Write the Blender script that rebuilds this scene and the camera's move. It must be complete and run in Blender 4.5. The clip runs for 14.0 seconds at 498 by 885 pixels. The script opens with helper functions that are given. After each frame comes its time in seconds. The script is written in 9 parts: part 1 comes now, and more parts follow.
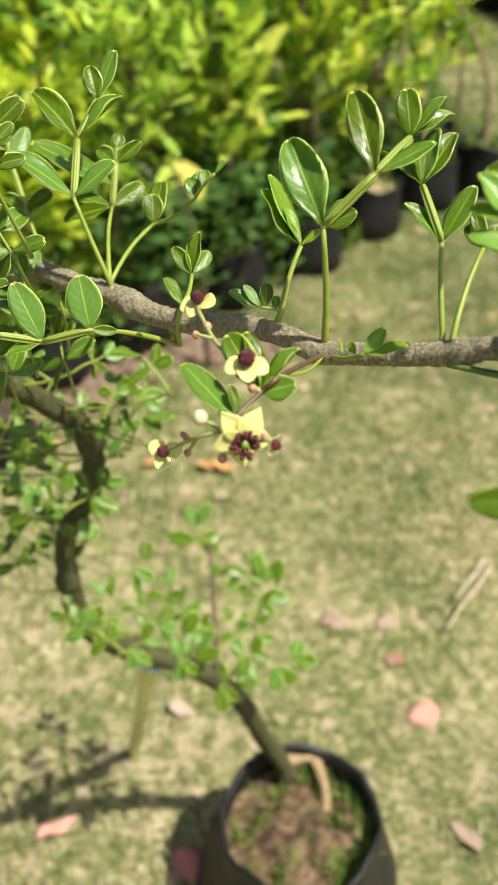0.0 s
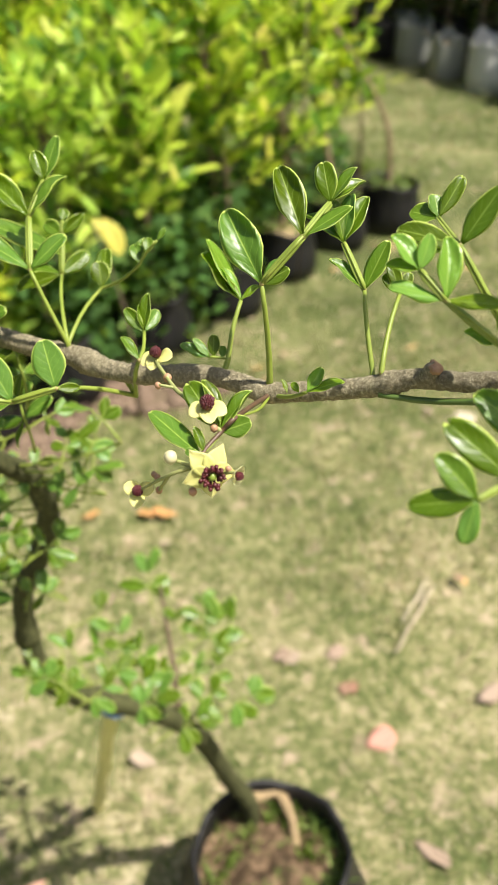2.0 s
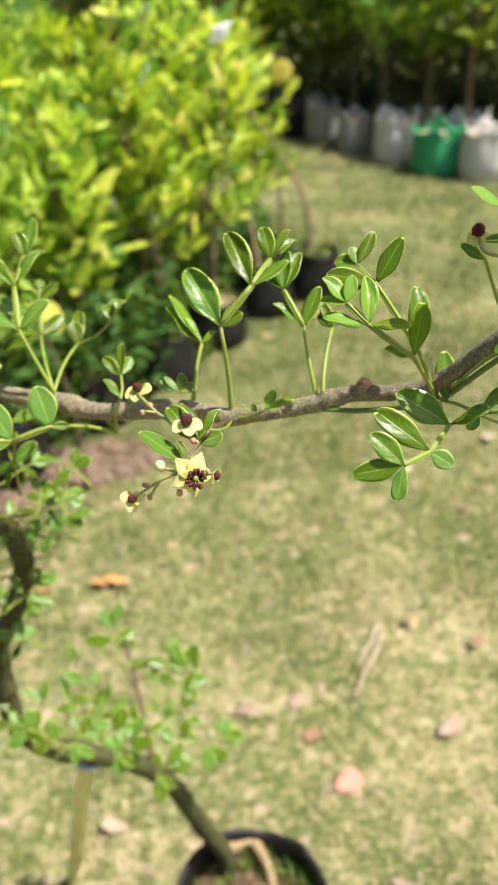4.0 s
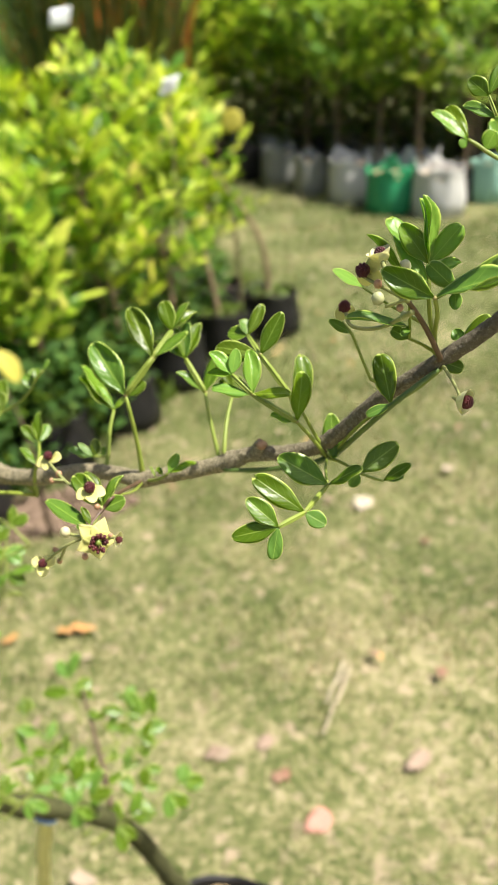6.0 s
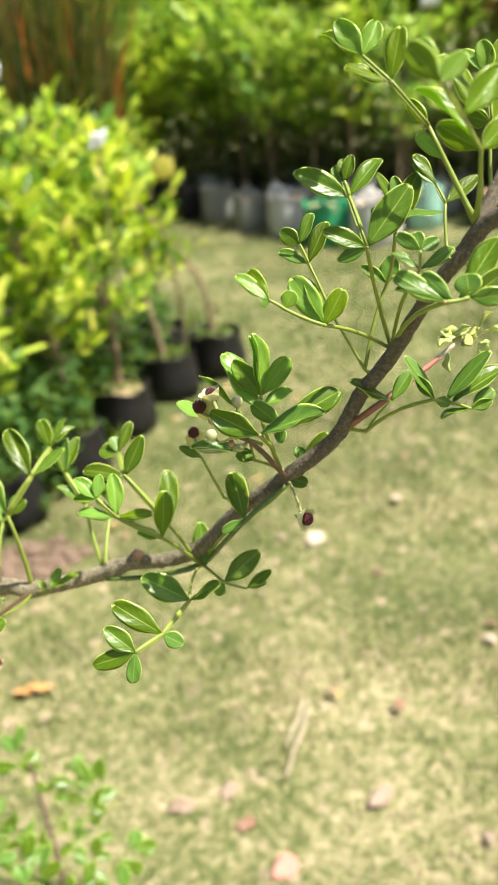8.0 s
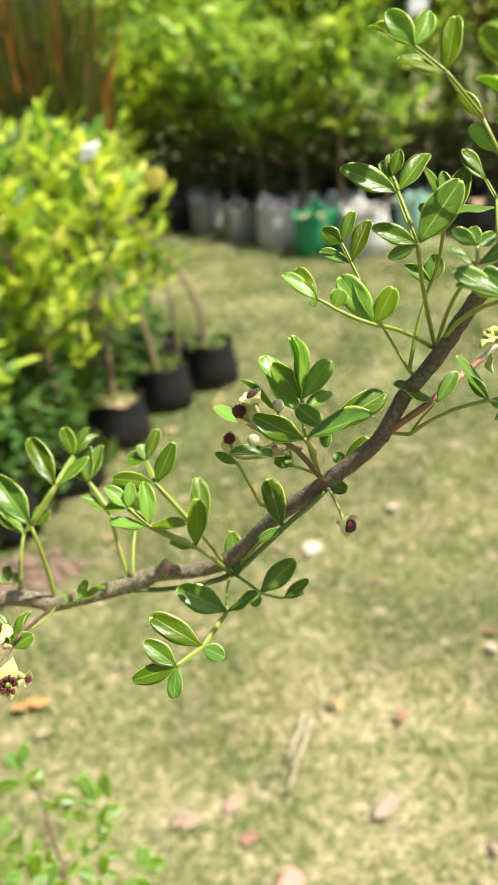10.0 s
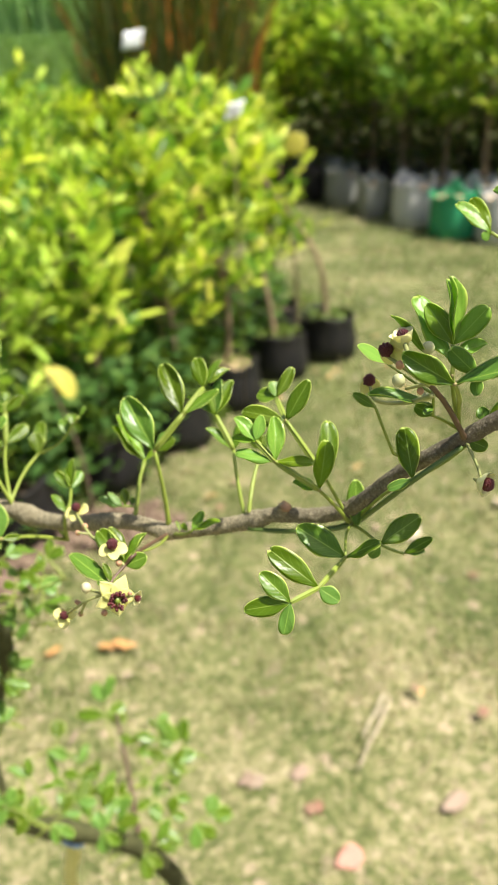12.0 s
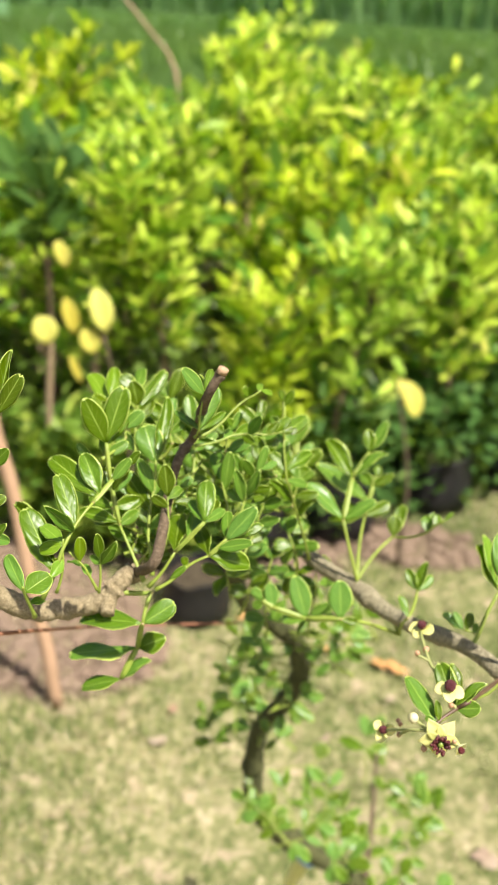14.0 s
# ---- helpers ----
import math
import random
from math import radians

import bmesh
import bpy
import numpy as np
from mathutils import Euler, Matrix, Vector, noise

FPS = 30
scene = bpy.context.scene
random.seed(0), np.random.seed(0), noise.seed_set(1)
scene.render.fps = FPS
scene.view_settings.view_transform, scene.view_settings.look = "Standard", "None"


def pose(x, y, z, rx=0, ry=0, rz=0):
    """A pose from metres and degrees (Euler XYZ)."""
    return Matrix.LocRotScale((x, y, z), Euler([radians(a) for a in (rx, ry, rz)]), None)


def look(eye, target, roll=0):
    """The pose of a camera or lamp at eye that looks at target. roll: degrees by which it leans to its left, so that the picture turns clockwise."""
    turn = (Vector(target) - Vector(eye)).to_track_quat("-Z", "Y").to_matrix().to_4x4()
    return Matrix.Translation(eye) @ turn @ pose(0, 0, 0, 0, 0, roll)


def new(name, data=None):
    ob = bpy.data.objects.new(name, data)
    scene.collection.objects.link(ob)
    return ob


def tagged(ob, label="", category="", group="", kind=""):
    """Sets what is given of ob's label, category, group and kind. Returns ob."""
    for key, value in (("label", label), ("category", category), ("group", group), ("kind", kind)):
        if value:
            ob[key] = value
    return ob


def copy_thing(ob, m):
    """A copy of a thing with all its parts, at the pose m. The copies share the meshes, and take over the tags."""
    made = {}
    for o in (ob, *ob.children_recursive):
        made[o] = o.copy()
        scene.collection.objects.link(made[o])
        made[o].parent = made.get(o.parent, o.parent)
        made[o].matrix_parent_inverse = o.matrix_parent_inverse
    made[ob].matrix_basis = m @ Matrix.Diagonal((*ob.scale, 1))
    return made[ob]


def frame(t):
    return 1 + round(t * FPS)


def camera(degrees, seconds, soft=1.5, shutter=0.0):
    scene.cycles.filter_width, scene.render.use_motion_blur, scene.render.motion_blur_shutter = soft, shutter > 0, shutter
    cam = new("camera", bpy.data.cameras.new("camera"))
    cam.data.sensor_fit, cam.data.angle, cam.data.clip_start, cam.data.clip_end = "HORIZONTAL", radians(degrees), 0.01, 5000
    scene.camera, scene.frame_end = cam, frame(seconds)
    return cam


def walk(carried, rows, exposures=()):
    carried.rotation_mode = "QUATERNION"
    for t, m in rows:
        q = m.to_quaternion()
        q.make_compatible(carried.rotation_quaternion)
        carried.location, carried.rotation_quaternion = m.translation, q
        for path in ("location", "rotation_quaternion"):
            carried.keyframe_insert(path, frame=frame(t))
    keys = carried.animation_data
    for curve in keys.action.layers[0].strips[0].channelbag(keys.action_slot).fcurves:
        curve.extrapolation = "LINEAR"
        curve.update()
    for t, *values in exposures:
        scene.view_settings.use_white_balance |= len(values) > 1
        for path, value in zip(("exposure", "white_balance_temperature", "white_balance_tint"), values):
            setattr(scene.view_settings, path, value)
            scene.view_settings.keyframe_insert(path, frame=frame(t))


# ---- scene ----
cam = camera(32.9, 14.0)
METRES, EYE, TILT, LEAN, TURN = 0.47, 1.45, -37.0, 0.0, 0.0
PATH = [
    (0, (0.001, 0.008, 1.436), (0.005, 1.585, 0.205), 1.3),
    (0.5, (-0.003, 0.002, 1.438), (0.004, 1.581, 0.21), 0.8),
    (1, (0.0, -0.006, 1.444), (0.056, 1.59, 0.24), 0.3),
    (1.5, (0.0, -0.009, 1.456), (0.127, 1.608, 0.286), 0.2),
    (2, (-0.01, -0.023, 1.455), (0.154, 1.609, 0.31), 0.0),
    (2.5, (-0.023, -0.038, 1.464), (0.165, 1.613, 0.351), -0.5),
    (3, (-0.026, -0.054, 1.471), (0.2, 1.619, 0.398), -1.1),
    (3.5, (-0.033, -0.075, 1.472), (0.247, 1.612, 0.435), -1.4),
    (6, (-0.002, -0.116, 1.494), (0.392, 1.609, 0.561), -2.7),
    (6.5, (0.013, -0.113, 1.506), (0.442, 1.608, 0.583), -3.5),
    (7, (0.027, -0.112, 1.513), (0.485, 1.604, 0.594), -4.0),
    (7.5, (0.042, -0.121, 1.521), (0.518, 1.598, 0.617), -4.9),
    (8, (0.044, -0.132, 1.537), (0.537, 1.597, 0.662), -5.2),
    (8.5, (0.041, -0.138, 1.543), (0.539, 1.601, 0.689), -5.6),
    (9, (0.043, -0.133, 1.55), (0.558, 1.609, 0.713), -5.9),
    (11.5, (-0.004, -0.104, 1.499), (0.489, 1.613, 0.599), -4.0),
    (12, (0.014, -0.111, 1.514), (0.288, 1.657, 0.62), -2.1),
    (12.5, (0.021, -0.111, 1.546), (-0.028, 1.695, 0.688), 0.7),
    (13, (0.006, -0.099, 1.559), (-0.267, 1.678, 0.683), 2.4),
    (13.5, (-0.002, -0.093, 1.561), (-0.38, 1.653, 0.662), 3.1),
    (14, (-0.017, -0.089, 1.57), (-0.485, 1.63, 0.663), 3.3),
]
walk(cam, [(t, look(eye, target, roll)) for t, eye, target, roll in PATH], [(0.0, 0.70), (1.0, 0.74), (3.5, 0.86), (4.5, 0.88), (7.0, 0.95), (8.0, 1.10), (9.0, 1.08), (11.5, 0.95), (12.5, 0.95), (14.0, 0.99)])
# focus on the flowering branch, as a small wide-open lens gives
cam.data.dof.use_dof = True
cam.data.dof.focus_distance = 0.325
cam.data.dof.aperture_fstop = 15.5

# ---- daylight ----
SUN = Vector((0.40, -0.20, 0.88)).normalized()
world = bpy.data.worlds.new("sky")
scene.world = world
world.use_nodes = True
sky = world.node_tree.nodes.new("ShaderNodeTexSky")
sky.sky_type = "NISHITA"
sky.sun_disc = False
sky.dust_density = 4.0
sky.sun_elevation = math.asin(SUN.z)
sky.sun_rotation = math.atan2(SUN.x, SUN.y)
world.node_tree.links.new(sky.outputs[0], world.node_tree.nodes["Background"].inputs[0])
world.node_tree.nodes["Background"].inputs[1].default_value = 0.078
sun_data = bpy.data.lights.new("sun", "SUN")
sun_data.energy, sun_data.angle, sun_data.color = 5.0, radians(0.6), (1.0, 0.952, 0.85)
sun = new("sun", sun_data)
sun.matrix_world = look((SUN * 20), (0, 0, 0))

# ---- materials ----


class Mat:
    """A node material under construction."""

    def __init__(self, name, rough=0.6, spec=0.5):
        self.m = bpy.data.materials.new(name)
        self.m.use_nodes = True
        self.t = self.m.node_tree
        self.b = self.t.nodes["Principled BSDF"]
        self.b.inputs["Roughness"].default_value = rough
        self.b.inputs["Specular IOR Level"].default_value = spec

    def n(self, kind, **values):
        node = self.t.nodes.new("ShaderNode" + kind)
        for key, v in values.items():
            node.inputs[key.replace("_", " ")].default_value = v
        return node

    def ln(self, a, b):
        self.t.links.new(a, b)

    def coord(self, which="Object", scale=(1, 1, 1)):
        c = self.n("TexCoord")
        mp = self.n("Mapping", Scale=scale)
        self.ln(c.outputs[which], mp.inputs[0])
        return mp.outputs[0]

    def world_pos(self):
        return self.n("NewGeometry").outputs["Position"]

    def noise(self, vec, scale, detail=4.0, rough=0.55, dist=0.0):
        t = self.n("TexNoise", Scale=scale, Detail=detail, Roughness=rough, Distortion=dist)
        self.ln(vec, t.inputs["Vector"])
        return t.outputs["Fac"]

    def ramp(self, fac, stops):
        r = self.n("ValToRGB")
        els = r.color_ramp.elements
        while len(els) < len(stops):
            els.new(0.5)
        for e, (p, col) in zip(els, stops):
            e.position = p
            e.color = (*col, 1) if len(col) == 3 else col
        self.ln(fac, r.inputs[0])
        return r.outputs[0]

    def grey(self, fac, a, b):
        return self.ramp(fac, [(a, (0, 0, 0)), (b, (1, 1, 1))])

    def mix(self, fac, a, b, mode="MIX"):
        x = self.t.nodes.new("ShaderNodeMix")
        x.data_type, x.blend_type = "RGBA", mode
        for v, i in ((fac, 0), (a, 6), (b, 7)):
            if isinstance(v, (float, int)):
                x.inputs[i].default_value = v
            elif isinstance(v, tuple):
                x.inputs[i].default_value = (*v, 1)
            else:
                self.ln(v, x.inputs[i])
        return x.outputs[2]

    def math(self, op, a, b=0.0, c=0.0):
        x = self.n("Math")
        x.operation = op
        for v, i in ((a, 0), (b, 1), (c, 2)):
            if isinstance(v, (float, int)):
                x.inputs[i].default_value = v
            else:
                self.ln(v, x.inputs[i])
        return x.outputs[0]

    def vary(self, col, fac, hue=0.03, sat=0.2, val=0.35):
        """Shifts a colour at random, by a value from 0 to 1."""
        h = self.n("HueSaturation")
        h.inputs["Hue"].default_value = 0.5
        self.ln(self.math("MULTIPLY_ADD", fac, 2 * hue, 0.5 - hue), h.inputs["Hue"])
        self.ln(self.math("MULTIPLY_ADD", fac, -2 * sat, 1 + sat), h.inputs["Saturation"])
        self.ln(self.math("MULTIPLY_ADD", fac, 2 * val, 1 - val), h.inputs["Value"])
        self.ln(col, h.inputs["Color"])
        return h.outputs[0]

    def colour(self, c):
        if isinstance(c, tuple):
            self.b.inputs["Base Color"].default_value = (*c, 1)
        else:
            self.ln(c, self.b.inputs["Base Color"])

    def bump(self, height, strength=0.3, distance=0.002):
        x = self.n("Bump", Strength=strength, Distance=distance)
        self.ln(height, x.inputs["Height"])
        self.ln(x.outputs[0], self.b.inputs["Normal"])
        return x.outputs[0]

    def translucent(self, col, share):
        """Lets light through a thin leaf or petal."""
        tr = self.n("BsdfTranslucent")
        if isinstance(col, tuple):
            tr.inputs[0].default_value = (*col, 1)
        else:
            self.ln(col, tr.inputs[0])
        mx = self.n("MixShader", Fac=share)
        out = self.t.nodes["Material Output"]
        self.ln(self.b.outputs[0], mx.inputs[1])
        self.ln(tr.outputs[0], mx.inputs[2])
        self.ln(mx.outputs[0], out.inputs[0])


def leaflet_material(name="glossy_leaflet", low=(0.060, 0.132, 0.006), high=(0.142, 0.248, 0.012), share=0.42):
    """Glossy leaflet: paler midrib, side veins and margin, from the leaf's own map (across, along)."""
    k = Mat(name, 0.4, 0.42)
    uv = k.n("UVMap")
    sp = k.n("SeparateXYZ")
    k.ln(uv.outputs[0], sp.inputs[0])
    across = k.math("ABSOLUTE", k.math("MULTIPLY_ADD", sp.outputs[0], 2.0, -1.0))
    along = sp.outputs[1]
    rnd = k.n("ObjectInfo").outputs["Random"]
    pos = k.coord("Object", (1, 1, 1))
    mott = k.noise(pos, 6.0, 5.0)
    base = k.mix(mott, low, high)
    base = k.vary(base, rnd, 0.02, 0.12, 0.38)
    rib = k.math("SUBTRACT", 1.0, k.grey(across, 0.02, 0.06))
    wav = k.math("SINE", k.math("MULTIPLY_ADD", along, 38.0, k.math("MULTIPLY_ADD", across, -13.0, k.math("MULTIPLY", k.noise(pos, 5.0, 2.0), 4.0))))
    vein = k.math("MULTIPLY", k.grey(wav, 0.93, 1.0), k.math("SUBTRACT", 0.85, k.math("MULTIPLY", across, 0.5)))
    rim = k.math("MAXIMUM", k.grey(across, 0.88, 0.95), k.grey(along, 0.965, 0.985))
    pale = k.math("MAXIMUM", k.math("MAXIMUM", k.math("MULTIPLY", rib, 0.60), k.math("MULTIPLY", vein, 0.36)), k.math("MULTIPLY", rim, 0.95))
    col = k.mix(pale, base, k.mix(rim, (0.48, 0.63, 0.11), (0.68, 0.79, 0.19)))
    fleck = k.grey(k.noise(pos, 38.0, 2.0), 0.68, 0.72)
    col = k.mix(k.math("MULTIPLY", fleck, 0.35), col, (0.26, 0.27, 0.07))
    k.colour(col)
    k.ln(k.math("MULTIPLY_ADD", mott, 0.26, 0.20), k.b.inputs["Roughness"])
    k.bump(k.math("ADD", k.math("MULTIPLY", pale, -0.5), k.math("ADD", k.math("MULTIPLY", wav, -0.05), k.math("MULTIPLY", mott, 0.4))), 0.25, 0.001)
    k.translucent(k.mix(0.5, col, (0.42, 0.68, 0.015)), share)
    return k.m


def stalk_material(name, low, high, rough=0.5):
    k = Mat(name, rough)
    v = k.world_pos()
    st = k.noise(v, 160.0, 4.0)
    k.colour(k.mix(st, low, high))
    k.bump(st, 0.3, 0.0006)
    return k.m


def bark_material(name, dark, mid, pale, scale=1.0, young=False):
    k = Mat(name, 0.85, 0.25)
    v = k.world_pos()
    big = k.noise(v, 95.0 * scale, 6.0, 0.7)
    fine = k.noise(v, 420.0 * scale, 6.0, 0.7)
    vo = k.n("TexVoronoi", Scale=430.0 * scale)
    k.ln(v, vo.inputs["Vector"])
    col = k.ramp(big, [(0.22, dark), (0.42, mid), (0.60, mid), (0.85, pale)])
    col = k.mix(k.math("MULTIPLY", k.grey(fine, 0.50, 0.68), 0.72), k.mix(k.math("MULTIPLY_ADD", k.grey(fine, 0.28, 0.46), 0.75, 0.25), dark, col), pale)
    col = k.mix(k.math("MULTIPLY", k.grey(k.noise(v, 34.0 * scale, 3.0, 0.6), 0.48, 0.62), 0.32), col, k.mix(0.5, dark, mid))
    # young: colour mixed darker as world x rises from 0.06 to 0.17
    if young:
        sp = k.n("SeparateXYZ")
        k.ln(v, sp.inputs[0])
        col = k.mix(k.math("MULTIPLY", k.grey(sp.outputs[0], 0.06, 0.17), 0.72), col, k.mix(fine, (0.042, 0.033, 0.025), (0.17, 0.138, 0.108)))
    spot = k.math("SUBTRACT", 1.0, k.grey(vo.outputs["Distance"], 0.12, 0.3))
    col = k.mix(k.math("MULTIPLY", spot, 0.22), col, pale)
    k.colour(col)
    k.bump(k.math("ADD", k.math("MULTIPLY", big, 1.2), k.math("ADD", fine, k.math("MULTIPLY", spot, 0.12))), 1.0, 0.0016)
    return k.m


def petal_material(name="pale_yellow_petal", low=(0.66, 0.70, 0.22), high=(0.88, 0.84, 0.40)):
    k = Mat(name, 0.55, 0.35)
    uv = k.n("UVMap")
    sp = k.n("SeparateXYZ")
    k.ln(uv.outputs[0], sp.inputs[0])
    ns = k.noise(k.coord("Object"), 9.0, 4.0)
    col = k.mix(sp.outputs[1], low, high)
    col = k.mix(k.math("MULTIPLY", ns, 0.35), col, (0.72, 0.62, 0.20))
    k.colour(col)
    k.bump(ns, 0.25, 0.0006)
    k.translucent((0.86, 0.82, 0.36), 0.40)
    return k.m


def crown_leaf_material(name, stops, share=0.35, rough=0.42, clump=0.0):
    k = Mat(name, rough, 0.25)
    rnd = k.n("NewGeometry").outputs["Random Per Island"]
    obj = k.n("ObjectInfo").outputs["Random"]
    col = k.ramp(rnd, stops)
    col = k.vary(col, obj, 0.012, 0.08, 0.12)
    ns = k.noise(k.world_pos(), 60.0, 3.0)
    col = k.mix(k.math("MULTIPLY", ns, 0.4), col, k.mix(0.5, col, (0.10, 0.16, 0.02)))
    if clump:
        drift = k.grey(k.noise(k.world_pos(), clump, 3.0, 0.6), 0.40, 0.60)
        col = k.mix(drift, k.mix(0.5, col, (0.025, 0.06, 0.018)), k.mix(0.3, col, (0.26, 0.40, 0.12)))
    k.colour(col)
    k.translucent(k.mix(0.6, col, (0.44, 0.66, 0.04)), share)
    return k.m


def soil_mask(k, v):
    """Where the lawn gives way to bare earth: worn patches beside the potted rows."""
    wob = k.noise(v, 2.6, 5.0, 0.6)
    sp = k.n("SeparateXYZ")
    k.ln(v, sp.inputs[0])
    total = 0.0
    for cx, cy, rx, ry in ((-0.16, 2.38, 0.34, 0.16), (-1.25, 1.62, 0.42, 0.34), (-1.02, 1.56, 0.38, 0.27), (-0.75, 2.2, 0.5, 0.35), (-1.1, 3.9, 1.7, 1.4)):
        dx = k.math("DIVIDE", k.math("SUBTRACT", sp.outputs[0], cx), rx)
        dy = k.math("DIVIDE", k.math("SUBTRACT", sp.outputs[1], cy), ry)
        d = k.math("ADD", k.math("MULTIPLY", dx, dx), k.math("MULTIPLY", dy, dy))
        one = k.math("SUBTRACT", 1.0, k.grey(k.math("ADD", d, k.math("MULTIPLY_ADD", wob, 1.4, -0.7)), 0.7, 1.0))
        total = k.math("MAXIMUM", total, one)
    return total


def lawn_tone(k, v):
    """Dry and green patches of the mown grass."""
    big = k.noise(v, 2.2, 4.0, 0.6, 0.4)
    mid = k.noise(v, 26.0, 6.0, 0.75, 0.2)
    fine = k.noise(v, 68.0, 4.0, 0.8)
    sp = k.n("SeparateXYZ")
    k.ln(v, sp.inputs[0])
    dry = k.n("MapRange")
    for n, x in ((1, 0.7), (2, 2.6), (3, 0.016), (4, -0.040)):
        dry.inputs[n].default_value = x
    k.ln(sp.outputs[1], dry.inputs[0])
    mixed = k.math("ADD", k.math("MULTIPLY", big, 0.30), k.math("ADD", k.math("MULTIPLY", mid, 0.42), k.math("MULTIPLY_ADD", fine, 0.44, -0.082)))
    return k.math("ADD", mixed, dry.outputs[0])


def ground_material():
    k = Mat("worn_lawn", 0.95, 0.15)
    v = k.world_pos()
    tone = lawn_tone(k, v)
    fine = k.noise(v, 85.0, 6.0, 0.7)
    grass = k.ramp(tone, [(0.40, (0.070, 0.098, 0.028)), (0.48, (0.165, 0.188, 0.064)), (0.55, (0.395, 0.352, 0.180)), (0.60, (0.60, 0.505, 0.335))])
    grass = k.mix(k.grey(fine, 0.35, 0.7), k.mix(0.5, grass, (0.07, 0.065, 0.03)), grass)
    bare = k.grey(k.noise(v, 15.0, 5.0, 0.65), 0.58, 0.66)
    grass = k.mix(k.math("MULTIPLY", bare, 0.7), grass, (0.50, 0.375, 0.27))
    earth = k.ramp(k.noise(v, 26.0, 6.0, 0.7), [(0.3, (0.095, 0.068, 0.043)), (0.7, (0.245, 0.182, 0.125))])
    k.colour(k.mix(soil_mask(k, v), grass, earth))
    k.bump(fine, 0.8, 0.012)
    return k.m


def blade_material():
    k = Mat("grass_blade", 0.7, 0.3)
    v = k.world_pos()
    tone = lawn_tone(k, v)
    rnd = k.n("NewGeometry").outputs["Random Per Island"]
    mixv = k.math("ADD", k.math("MULTIPLY", tone, 0.75), k.math("MULTIPLY", rnd, 0.25))
    col = k.ramp(mixv, [(0.38, (0.080, 0.135, 0.025)), (0.46, (0.160, 0.236, 0.052)), (0.53, (0.385, 0.372, 0.15)), (0.588, (0.74, 0.63, 0.42))])
    bare = k.grey(k.noise(v, 15.0, 5.0, 0.65), 0.58, 0.66)
    col = k.mix(k.math("MULTIPLY", bare, 0.55), col, (0.56, 0.43, 0.30))
    k.colour(col)
    k.translucent(col, 0.25)
    return k.m


def plastic_material(name, col, rough=0.42, spec=0.5):
    k = Mat(name, rough, spec)
    v = k.coord("Object")
    dust = k.noise(v, 14.0, 5.0, 0.65)
    c = k.mix(k.math("MULTIPLY", k.grey(dust, 0.45, 0.8), 0.05), col, (0.22, 0.18, 0.14))
    k.colour(c)
    k.bump(k.noise(v, 22.0, 4.0), 0.5, 0.01)
    return k.m


def plain_material(name, a, b, scale=40.0, rough=0.8, share=0.0, bumpy=0.4):
    k = Mat(name, rough, 0.3)
    ns = k.noise(k.world_pos(), scale, 5.0, 0.65)
    col = k.mix(ns, a, b)
    col = k.vary(col, k.n("ObjectInfo").outputs["Random"], 0.01, 0.08, 0.12)
    k.colour(col)
    k.bump(ns, bumpy, 0.003)
    if share:
        k.translucent(col, share)
    return k.m


def soil_material():
    """Crumbly potting soil with mossy green patches."""
    k = Mat("potting_soil", 0.95, 0.2)
    v = k.world_pos()
    ns = k.noise(v, 45.0, 6.0, 0.75)
    col = k.ramp(ns, [(0.34, (0.02, 0.014, 0.008)), (0.5, (0.085, 0.055, 0.03)), (0.68, (0.24, 0.16, 0.10))])
    moss = k.grey(k.noise(v, 26.0, 5.0, 0.7), 0.53, 0.62)
    col = k.mix(k.math("MULTIPLY", moss, 0.75), col, k.mix(ns, (0.05, 0.08, 0.015), (0.16, 0.20, 0.05)))
    k.colour(col)
    k.bump(ns, 1.0, 0.006)
    return k.m


